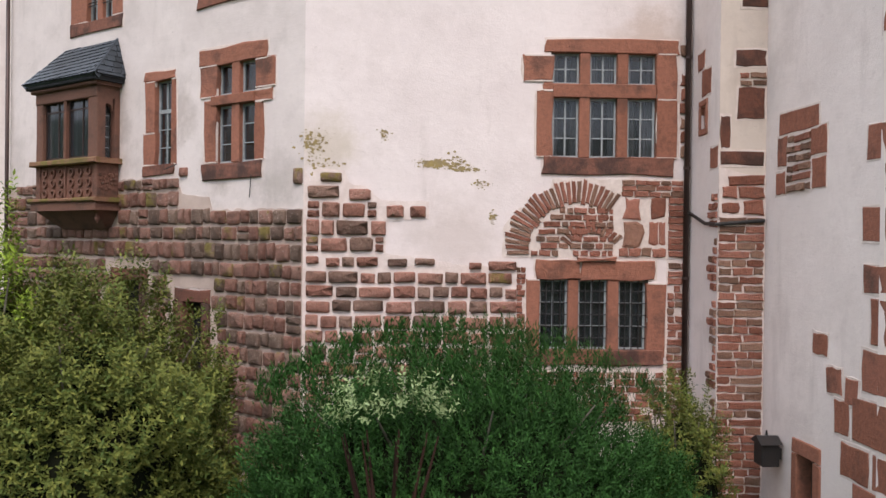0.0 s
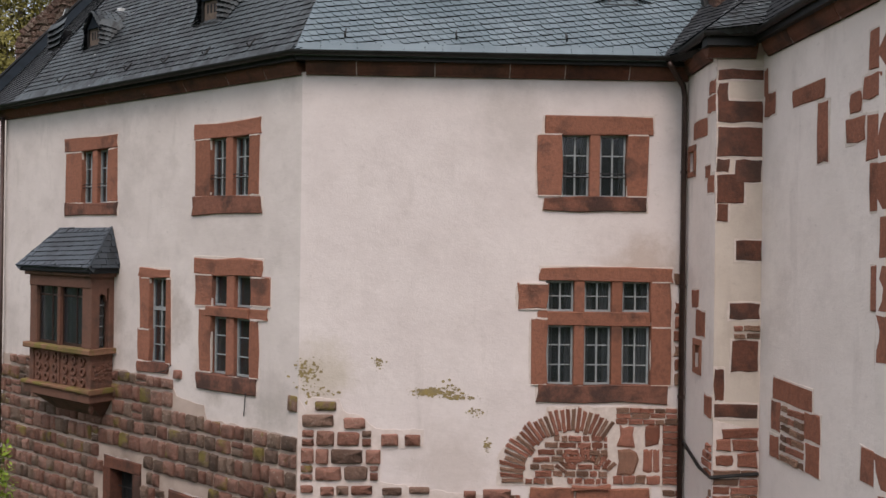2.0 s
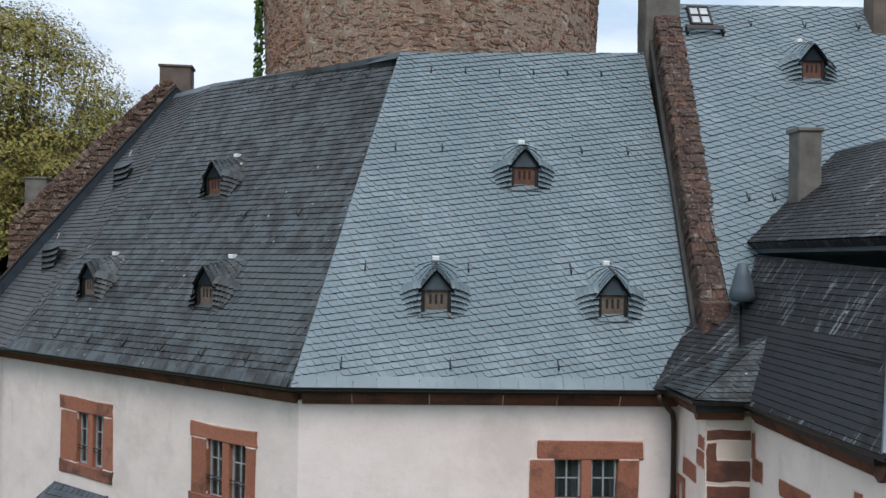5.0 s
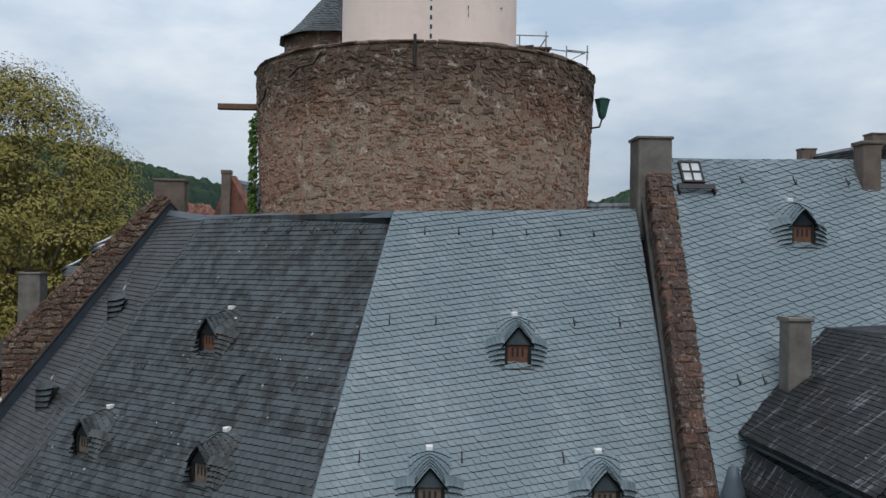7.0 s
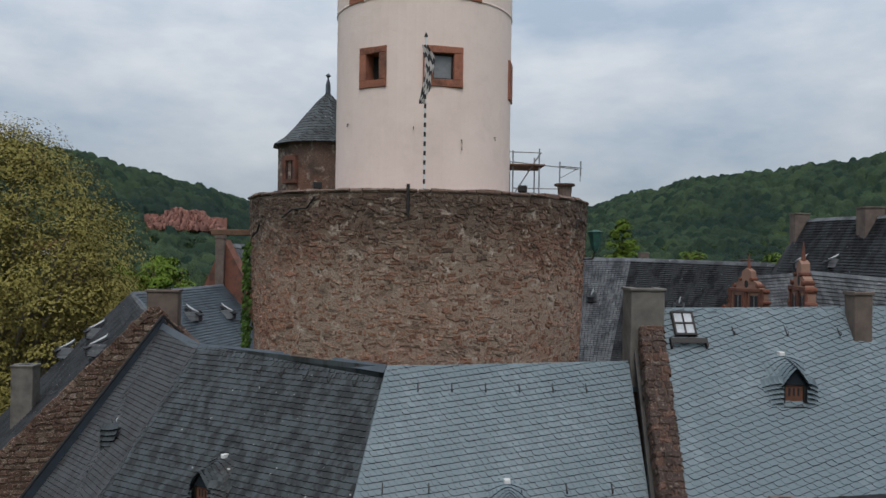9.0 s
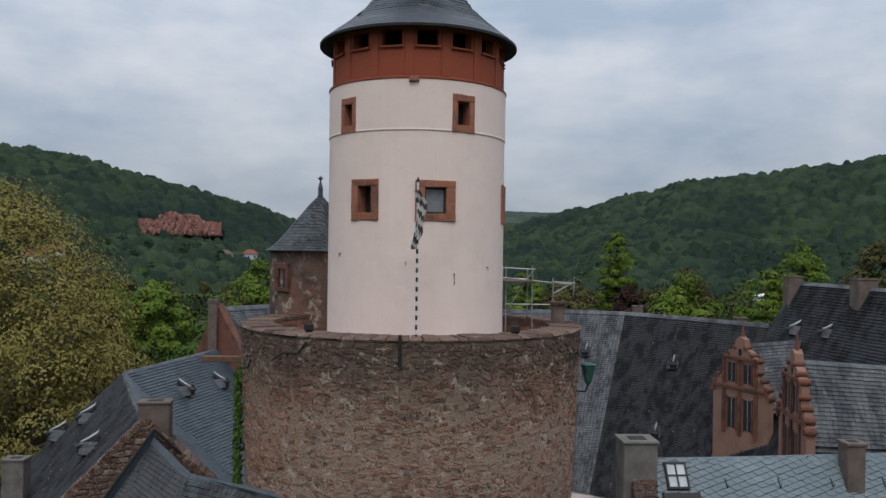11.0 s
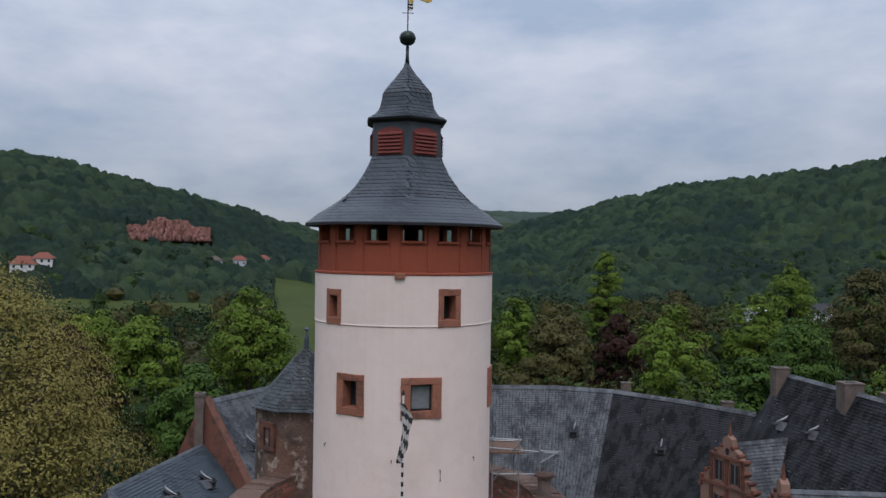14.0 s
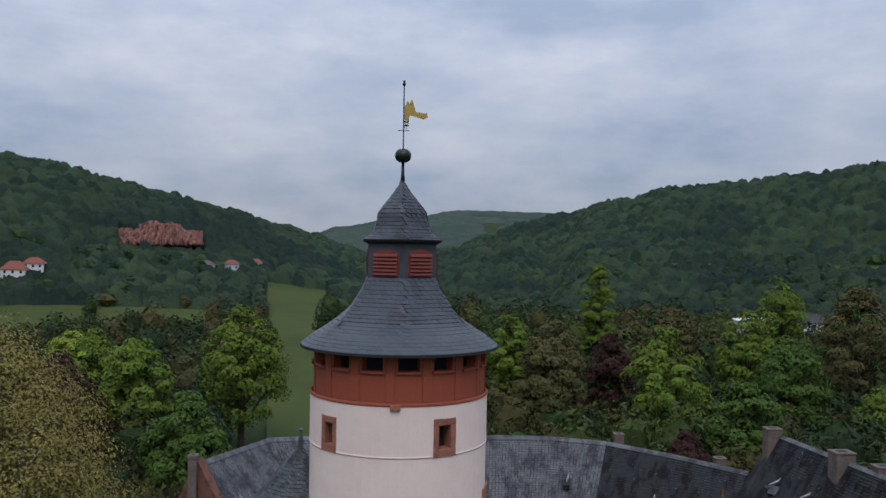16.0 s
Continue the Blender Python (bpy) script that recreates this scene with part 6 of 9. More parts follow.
polar = lambda r, t, z: (TX + r * math.sin(t), TY - r * math.cos(t), z)


def tower_window(hole, wide, label, glazed, seed):
    p, q, s, t = hole
    rng = random.Random(seed)
    a = (p + q) / 2
    F = axes(polar(TR, a, 0), (math.cos(a), math.sin(a)), (-math.sin(a), math.cos(a)))
    half = TR * (q - p) / 2
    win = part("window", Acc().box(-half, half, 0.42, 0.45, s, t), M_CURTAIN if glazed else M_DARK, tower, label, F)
    for nm, b in (("lintel", (-half - wide, half + wide, t, t + 0.22)), ("sill", (-half - wide, half + wide, s - 0.24, s)), ("jamb", (-half - wide, -half, s, t)), ("jamb", (half, half + wide, s, t))):
        part(nm, Acc().block(b[0], b[1], -0.035, 0.5, b[2], b[3], 0.015, 0.008, rng), M_REDB, win, "", F)
    if glazed:
        part("frame", Acc().box(-half, -half + 0.06, 0.12, 0.2, s, t).box(half - 0.06, half, 0.12, 0.2, s, t).box(-half, half, 0.12, 0.2, s, s + 0.06).box(-half, half, 0.12, 0.2, t - 0.06, t), M_IRON, win, "", F)
        part("pane", Acc().box(-half, half, 0.16, 0.17, s, t), M_PANE, win, "pale grey pane", F)


tower_window(WIN_LO[0], 0.26, "open square window in red stone frame", False, 1)
tower_window(WIN_LO[1], 0.30, "glazed square window in red stone frame", True, 2)
tower_window(WIN_HI[0], 0.17, "small open window in red stone frame", False, 3)
tower_window(WIN_HI[1], 0.19, "small open window in red stone frame", False, 4)
tower_window((1.30, 1.43, 31.7, 32.6), 0.28, "square window in red stone frame", False, 5)
for t, z, ln in ((0.4, 29.45, 0.34), (-0.11, 30.05, 0.1), (0.86, 29.9, 0.1), (-0.95, 30.3, 0.1)):
    part("wall_pin", Acc().tube([polar(TR - 0.02, t, z + ln), polar(TR + 0.05, t, z + ln), polar(TR + 0.06, t, z)], 0.018, 6), M_IRON, tower, "rusty iron pin")
# red band: a ring of panels with openings under the eaves
NB = 16
off = 0.09
holes_b = [(off + 2 * math.pi * i / NB - math.pi - 0.115, off + 2 * math.pi * i / NB - math.pi + 0.115, 37.08, 37.62) for i in range(NB)]
part("band", shell(TR - 0.08, TR - 0.4, Z_BAND + 0.05, Z_TOP, holes_b, 32, TC), M_BAND, tower, "oxide red band")
for i in range(NB):
    t = off + 2 * math.pi * (i + 0.5) / NB - math.pi
    c = off + 2 * math.pi * i / NB - math.pi
    F = axes(polar(TR - 0.08, t, 0), (math.cos(t), math.sin(t)), (-math.sin(t), math.cos(t)))
    part("post", Acc().block(-0.14, 0.14, -0.03, 0.05, Z_BAND + 0.1, Z_TOP, 0.012, 0.006, rng), M_BAND, tower, "", F)
    F = axes(polar(TR - 0.08, c, 0), (math.cos(c), math.sin(c)), (-math.sin(c), math.cos(c)))
    part("sill", Acc().block(-0.4, 0.4, -0.06, 0.06, 37.0, 37.07, 0.01, 0.003, rng), M_BAND, tower, "", F)
part("spout", Acc().box(-0.16, 0.16, -0.12, 0.1, 35.88, 36.06, 0.02), M_REDB, tower, "small stone spout", axes(polar(TR, -0.05, 0), (1, 0), (0, 1)))
part("dark_floor", Acc().lathe([(0.1, 36.9), (TR - 0.42, 36.9)], TC, 32), M_DARK, tower)

# spire roof: eight-sided, bell-shaped, with a lantern
def spire_slates(parent, prof, n, turn, material, w, c, seed, round_mix):
    """Slates over an n-sided roof of the profile (radius, z); round_mix(z): 1 where it is round."""
    rng = random.Random(seed)
    def at(t, s):
        z = s
        for (r0, z0), (r1, z1) in zip(prof, prof[1:]):
            if z0 <= z <= z1:
                r = r0 + (r1 - r0) * (z - z0) / (z1 - z0)
                break
        k = (t - turn) % (2 * math.pi / n) - math.pi / n
        oct_r = r * math.cos(math.pi / n) / math.cos(k)
        rr = oct_r + (r - oct_r) * round_mix(z)
        return Vector((TX + rr * math.sin(t), TY - rr * math.cos(t), z))
    a = Acc()
    na, nz = n * 6, 28
    z0, z1 = prof[0][1], prof[-1][1]
    a.add([at(2 * math.pi * i / na, z0 + (z1 - z0) * k / nz) for k in range(nz + 1) for i in range(na)], [(k * na + i, k * na + (i + 1) % na, (k + 1) * na + (i + 1) % na, (k + 1) * na + i) for k in range(nz) for i in range(na)])
    board = part("roof", a, material, parent, "dark slate roof")
    shp = [slate_shape(1.0, 1.0, i, rng) for i in range(6)]
    rest, count, rim = Acc(), 0, []
    msh = [Acc().add([(x * w, y * c, zz * 0.26) for x, y, zz in sv], sf).mesh("slate", material) for sv, sf in shp]
    z = z0
    while z < z1 - 0.02:
        p = at(0.01, z)
        q = at(0.01, min(z + 0.05, z1))
        dz = c * (q.z - p.z) / max((q - p).length, 1e-4)
        r = math.hypot(p.x - TX, p.y - TY)
        m = max(6, int(2 * math.pi * r / w))
        ph = rng.random()
        for i in range(m):
            t = 2 * math.pi * (i + ph) / m
            o = at(t, z)
            e1 = (at(t + 0.02, z) - at(t - 0.02, z)).normalized()
            up = at(t, min(z + 0.04, z1)) - o
            if up.length < 1e-5 or math.cos(t) < -0.3:
                continue
            e2 = (up - e1 * up.dot(e1)).normalized()
            nr = e1.cross(e2)
            k = rng.randrange(6)
            if count < 300 and z < z0 + 0.8 and math.cos(t) > 0.25 and parent is tower:
                mm = Matrix.Identity(4)
                mm.col[0][:3], mm.col[1][:3], mm.col[2][:3], mm.col[3][:3] = e1, e2, nr, o
                hang(new("slate", msh[k]), board, mm)
                count += 1
            else:
                bend = [(at(t + x * w / max(r, 0.1), min(max(z + y * dz, z0), z1)), zz) for x, y, zz in shp[k][0]]
                rest.add([p3 + nr * (zz * 0.36) for p3, zz in bend], shp[k][1])
                rim += [0] + [1] * (len(shp[k][1]) - 1)
        z += dz
    part("slate_field", rest.mesh("slate_field", material, rim=rim), material, board, kind="stuff")
    return board


prof1 = [(3.45, Z_EAVE - 0.02), (3.05, 37.98), (2.58, 38.36), (2.1, 38.83), (1.75, 39.28), (1.5, 39.7), (1.37, 40.0)]
TURN8 = 0.05
spire_slates(tower, prof1, 6, TURN8, M_SLATE_T, 0.27, 0.17, 91, lambda z: max(0.0, min(1.0, (38.9 - z) / 0.9)))
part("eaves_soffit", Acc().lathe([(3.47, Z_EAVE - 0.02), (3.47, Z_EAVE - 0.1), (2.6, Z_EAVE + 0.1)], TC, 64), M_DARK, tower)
ZL0, ZL1 = 39.95, 41.2
lant = part("lantern_room", Acc().lathe([(1.36, ZL0), (1.34, ZL1)], TC, 6, TURN8 + math.pi / 2, TURN8 + math.pi / 2 + 2 * math.pi), M_SLATE_T, tower, "slate-hung lantern room")
for i in range(6):
    t = TURN8 + math.pi / 6 + 2 * math.pi * i / 6
    rr = 1.355 * math.cos(math.pi / 6)
    F = axes(polar(rr, t, 0), (math.cos(t), math.sin(t)), (-math.sin(t), math.cos(t)))
    arch = [(-0.5, 40.02), (0.5, 40.02), (0.5, 40.82), (0.3, 40.93), (0.0, 40.98), (-0.3, 40.93), (-0.5, 40.82)]
    part("louvre_frame", Acc().prism(arch, -0.03, 0.02), M_REDPAINT, lant, "red wooden louvre", F)
    for k in range(6):
        z = 40.1 + k * 0.125
        part("louvre_slat", Acc().add([(-0.45, -0.03, z + 0.09), (0.45, -0.03, z + 0.09), (0.45, -0.10, z), (-0.45, -0.10, z), (-0.45, -0.03, z + 0.07), (0.45, -0.03, z + 0.07), (0.45, -0.10, z - 0.02), (-0.45, -0.10, z - 0.02)],
                                  [(0, 1, 2, 3), (7, 6, 5, 4), (3, 2, 6, 7), (0, 3, 7, 4), (1, 5, 6, 2)]), M_REDPAINT, lant, "", F)
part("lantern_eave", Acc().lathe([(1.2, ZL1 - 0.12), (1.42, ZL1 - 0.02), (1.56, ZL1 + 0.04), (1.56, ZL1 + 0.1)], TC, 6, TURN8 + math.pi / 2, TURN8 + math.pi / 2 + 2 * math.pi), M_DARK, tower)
prof2 = [(1.58, ZL1 + 0.08), (1.26, ZL1 + 0.26), (1.08, ZL1 + 0.5), (1.0, ZL1 + 0.8), (0.96, ZL1 + 1.05), (0.68, ZL1 + 1.38), (0.36, ZL1 + 1.74), (0.13, ZL1 + 2.05), (0.06, ZL1 + 2.25)]
spire_slates(lant, prof2, 6, TURN8, M_SLATE_T, 0.22, 0.15, 92, lambda z: 0.0)
fin = part("finial", Acc().tube([(TX, TY, 43.3), (TX, TY, 43.6), (TX, TY, 44.1)], [0.09, 0.06, 0.05], 10), M_BALL, tower, "dark copper finial", smooth=True)
part("ball", Acc().lathe([(0.02, 44.02), (0.15, 44.04), (0.25, 44.12), (0.29, 44.24), (0.29, 44.32), (0.25, 44.42), (0.15, 44.5), (0.02, 44.52)], TC, 24), M_BALL, tower, "dark copper ball", smooth=True)
vane = part("weathervane", Acc().tube([(TX, TY, 44.5), (TX, TY, 46.8)], 0.022, 6), M_IRON, tower, "gilded weathervane on iron rod")
FV = axes((TX, TY, 0), (0.95, 0.3), (-0.3, 0.95))
part("sheet", Acc().prism([(0.03, 45.55), (0.18, 45.5), (0.22, 45.72), (0.75, 45.6), (0.9, 45.68), (0.86, 45.85), (0.78, 45.82), (0.45, 45.85), (0.3, 46.3), (0.2, 46.12), (0.14, 46.22), (0.03, 46.0)], -0.012, 0.012), M_GOLD, vane, "gold sheet", FV)
for k in range(2):
    part("stripe", Acc().prism([(0.02, 45.32 + k * 0.12), (0.17, 45.32 + k * 0.12), (0.18, 45.38 + k * 0.12), (0.02, 45.38 + k * 0.12)], -0.016, 0.016), M_IRON, vane, "", FV)
part("shield", Acc().prism([(0.02, 45.28), (0.12, 45.24), (0.2, 45.32), (0.19, 45.56), (0.02, 45.56)], -0.012, 0.012), M_WHITE, vane, "", FV)
part("tip", Acc().lathe([(0.02, 46.72), (0.07, 46.8), (0.03, 46.86), (0.05, 46.92), (0.0, 46.84)], TC, 8), M_IRON, vane)
part("arms", Acc().tube([(TX - 0.2, TY, 45.16), (TX + 0.2, TY, 45.16)], 0.015, 5).tube([(TX, TY - 0.2, 45.16), (TX, TY + 0.2, 45.16)], 0.015, 5), M_IRON, vane)

# ---- stair turret behind the tower ----
SX, SY = -4.05, 33.9
tur = thing("stair_turret", (SX, SY, 27), "small stone stair turret with patchy render and pointed slate roof", "turret")
part("wall", Acc().lathe([(2.0, 24), (2.0, 30.5)], (SX, SY), 10, 0.2, 0.2 + 2 * math.pi), M_PATCHY, tur, "patchy brown render over stone")
prof3 = [(2.3, 30.45), (1.86, 30.74), (1.4, 31.24), (0.97, 31.76), (0.5, 32.32), (0.1, 32.72)]
TX, TY = SX, SY
spire_slates(tur, prof3, 10, 0.2, M_SLATE_B, 0.26, 0.17, 93, lambda z: 0.0)
part("finial", Acc().tube([(SX, SY, 32.6), (SX, SY, 33.1), (SX, SY, 33.42)], [0.11, 0.1, 0.02], 8).lathe([(0.02, 33.38), (0.12, 33.48), (0.02, 33.58)], (SX, SY), 8), M_LEAD, tur, "lead finial")
F = axes((SX - 1.28, SY - 1.47, 0), (0.75, -0.66), (0.66, 0.75))
tw = part("window", Acc().box(-0.22, 0.22, -0.02, 0.05, 29.0, 29.75), M_DARK, tur, "small dark window", F)
for nm, b in (("lintel", (-0.4, 0.4, 29.75, 29.95)), ("sill", (-0.4, 0.4, 28.85, 29.0)), ("jamb", (-0.4, -0.22, 29.0, 29.75)), ("jamb", (0.22, 0.4, 29.0, 29.75))):
    part(nm, Acc().block(b[0], b[1], -0.1, 0.05, b[2], b[3], 0.015, 0.008, rng), M_QUOIN, tw, "", F)
TX, TY = -0.1, 28.8

# ---- ground and hills ----
def smooth(x):
    x = max(0.0, min(1.0, x))
    return x * x * (3 - 2 * x)


CREST = [(-60, 0.08, 800), (-24.8, 0.077, 800), (-21.7, 0.071, 800), (-18.4, 0.057, 820), (-14.9, 0.043, 850), (-11.3, 0.028, 900), (-7.5, 0.012, 1000), (-5.4, 0.004, 1050), (-3.4, -0.008, 1060), (-1, -0.022, 1060),
         (1, -0.022, 1060), (4, -0.009, 1060), (6.5, 0.006, 1060), (9, 0.022, 1060), (11.9, 0.034, 1060), (15.7, 0.050, 1000), (19.4, 0.066, 960), (23.0, 0.072, 940), (26.4, 0.079, 920), (31.7, 0.088, 900), (60, 0.09, 900)]
FAR = [(-60, 0.0), (-12, 0.002), (-7.5, 0.007), (-5.4, 0.012), (-3.8, 0.021), (0.2, 0.031), (4.9, 0.043), (10, 0.042), (14, 0.034), (20, 0.01), (60, 0.0)]
FAR_D = 2650.0


def between(table, az):
    for p, q in zip(table, table[1:]):
        if p[0] <= az <= q[0]:
            k = smooth((az - p[0]) / (q[0] - p[0]))
            return [a + (b - a) * k for a, b in zip(p[1:], q[1:])]
    return list(table[-1][1:])


def crest(az):
    return between(CREST, az)


def height(x, y):
    d = math.hypot(x, y)
    if d < 60:
        return 0.0
    az = math.degrees(math.atan2(x, y))
    e, dc = crest(az)
    top = 46.0 + e * dc
    foot = 330.0 if az < 0 else 440.0
    h = top * smooth((d - foot) / (dc - foot)) ** 1.6 if d < dc else max(0.0, top - (d - dc) * 0.04)
    if az > 8 and d < dc:
        step = 31.0 * smooth((az - 10.5) / 3)
        flat = step * smooth((d - foot) / (690 - foot)) if d < 700 else step + (top - step) * smooth((d - 700) / (dc - 700))
        h += (flat - h) * smooth((az - 8) / 5)
    if d > 1300:
        h = max(h, (46.0 + between(FAR, az)[0] * FAR_D) * smooth((d - 1300) / (FAR_D - 1300)) - max(0.0, d - FAR_D) * 0.05)
    h += 5.0 * noise.noise((x * 0.004, y * 0.004, 0)) * smooth((d - 90) / 400)
    return h


kgd = Nodes("grass_and_soil")
g1, g2 = kgd.noise(0.012, 5), kgd.noise(0.8, 5)
M_GROUND = kgd.done(kgd.mix(kgd.ramp(g2, (0.3, 0.0), (0.7, 0.5)), kgd.mix(kgd.ramp(g1, (0.42, 0.0), (0.58, 1.0)), (0.03, 0.05, 0.016), (0.024, 0.04, 0.014)), (0.03, 0.04, 0.015)), 0.95, g2, 0.4, 0.1, spec=0.1)
ga = Acc()
rings = [0.0] + [6 * 1.115 ** i for i in range(64)]
rings = [r for r in rings if r < 4800] + [4800]
NA = 180
ga.v.append((0, 0, 0))
for r in rings[1:]:
    for i in range(NA):
        a = 2 * math.pi * i / NA
        x, y = r * math.sin(a), r * math.cos(a)
        ga.v.append((x, y, height(x, y)))
ga.f += [(0, 1 + (i + 1) % NA, 1 + i) for i in range(NA)]
for k in range(len(rings) - 2):
    for i in range(NA):
        ga.f.append((1 + k * NA + i, 1 + k * NA + (i + 1) % NA, 1 + (k + 1) * NA + (i + 1) % NA, 1 + (k + 1) * NA + i))
single("ground", ga, M_GROUND, "grassy valley floor rising to hills", "ground", smooth=True, kind="structure")

# ---- plants ----
L_GREEN = leaf("spring_leaves", (0.12, 0.178, 0.024), (0.085, 0.136, 0.019), hi=1.12, lo=0.85)
L_DEEP = leaf("deep_green_leaves", (0.066, 0.118, 0.022), (0.048, 0.09, 0.018), hi=1.12, lo=0.85)
L_OLIVE = leaf("olive_leaves", (0.24, 0.205, 0.058), (0.185, 0.165, 0.047), hi=1.1, lo=0.9, deep=0.5)
L_COPPER = leaf("copper_leaves", (0.047, 0.023, 0.017), (0.031, 0.017, 0.014))
L_BROWN = leaf("budding_leaves", (0.1, 0.092, 0.034), (0.074, 0.07, 0.026), hi=1.12, lo=0.85)
L_SHRUB = leaf("shrub_leaves", (0.15, 0.155, 0.034), (0.068, 0.112, 0.026), 0.5, hi=1.25, lo=0.8, drift=0.8, deep=0.5)
M_SHRUB_SHADE = plain("shrub_inner_shade", (0.014, 0.016, 0.008), (0.008, 0.009, 0.005), 0.95, 0, 3.0, spec=0.05)
M_BARK_D = plain("dark_bark", (0.06, 0.05, 0.038), (0.035, 0.03, 0.024), 0.95, 0, 3.0, spec=0.1)
L_YEW = leaf("yew_needles", (0.034, 0.095, 0.02), (0.02, 0.062, 0.015), 0.55, hi=1.2, lo=0.75, drift=0.9)
L_PALE = leaf("pale_leaves", (0.26, 0.32, 0.15), (0.17, 0.25, 0.09), 0.5, lo=0.9)
L_BRIGHT = leaf("bright_new_leaves", (0.22, 0.30, 0.035), (0.14, 0.21, 0.028), 0.400)


def leaf_cloud(acc, centre, radius, count, size, rng, flat=0.8, out=Vector((0, 0, 0))):
    """Leaves as small folded pieces, mostly near the outside of a clump."""
    for _ in range(count):
        while True:
            d = Vector((rng.uniform(-1, 1), rng.uniform(-1, 1), rng.uniform(-1, 1)))
            if 0.05 < d.length < 1:
                break
        d = d.normalized() * (d.length ** 0.3)
        if d.z < -0.35:
            d.z *= -1
        p = centre + Vector((d.x * radius, d.y * radius, d.z * radius * flat))
        n = (d.normalized() + out * 0.6 + Vector((rng.uniform(-1, 1), rng.uniform(-1, 1), rng.uniform(-0.3, 1))) * 0.5).normalized()
        a = n.orthogonal().normalized()
        a = Matrix.Rotation(rng.random() * 6.28, 3, n) @ a
        b = n.cross(a)
        s = size * (0.6 + 0.8 * rng.random())
        acc.add([p - a * s, p - b * s * 0.5 + n * s * 0.15, p + a * s, p + b * s * 0.5 + n * s * 0.15], [(0, 1, 2), (0, 2, 3)])


def tree(name, base, h, r, leaves, label, seed, clumps=60, per=60, size=0.3, trunk_h=0.35, bare=0.0, group="valley trees", bark=None, clump=1.0):
    """A tapered trunk with limbs and a crown of many leaves in uneven clumps."""
    rng = random.Random(seed)
    bark = bark or M_BARK_D
    ob = thing(name, base, label, "tree", group)
    B = Vector(base)
    wood = Acc()
    tr = 0.018 * h + 0.08
    lean = Vector((rng.uniform(-0.3, 0.3), rng.uniform(-0.3, 0.3), 0))
    wood.tube([B - Vector((0, 0, 0.4)), B + Vector((0, 0, h * 0.2)) + lean * 0.3, B + Vector((0, 0, h * 0.5)) + lean, B + Vector((0, 0, h * 0.82)) + lean * 2], [tr * 1.25, tr, tr * 0.7, tr * 0.2], 8)
    crown = Acc()
    cz = h * (trunk_h + 1) / 2
    rz = h * (1 - trunk_h) / 2
    for i in range(clumps):
        while True:
            d = Vector((rng.uniform(-1, 1), rng.uniform(-1, 1), rng.uniform(-1, 1)))
            if 0.2 < d.length < 1:
                break
        d = d.normalized() * (0.72 + 0.28 * d.length if i % 4 else 0.35 + 0.3 * rng.random())
        width = (1 - 0.45 * max(0, d.z) ** 2) * (0.82 + 0.3 * noise.noise((d.x * 2 + seed, d.y * 2, d.z * 2)))
        p = B + Vector((d.x * r * width, d.y * r * width, cz + d.z * rz))
        cr = r * (0.17 + 0.16 * rng.random()) * clump
        leaf_cloud(crown, p, cr, int(per * (0.6 + 0.8 * rng.random())), size, rng, 0.75, d)
        if i % 6 == 0:
            q = B + Vector((0, 0, h * (trunk_h * 0.7 + 0.35 * rng.random()))) + lean * 0.6
            wood.tube([q, (q + p) / 2 + Vector((0, 0, h * 0.03)), p + (p - q) * bare], [tr * 0.42, tr * 0.24, tr * 0.05], 5)
    part("trunk", wood, bark, ob, "branching trunk")
    part("crown", crown, leaves, ob, "uneven leafy crown", kind="stuff")
    return ob


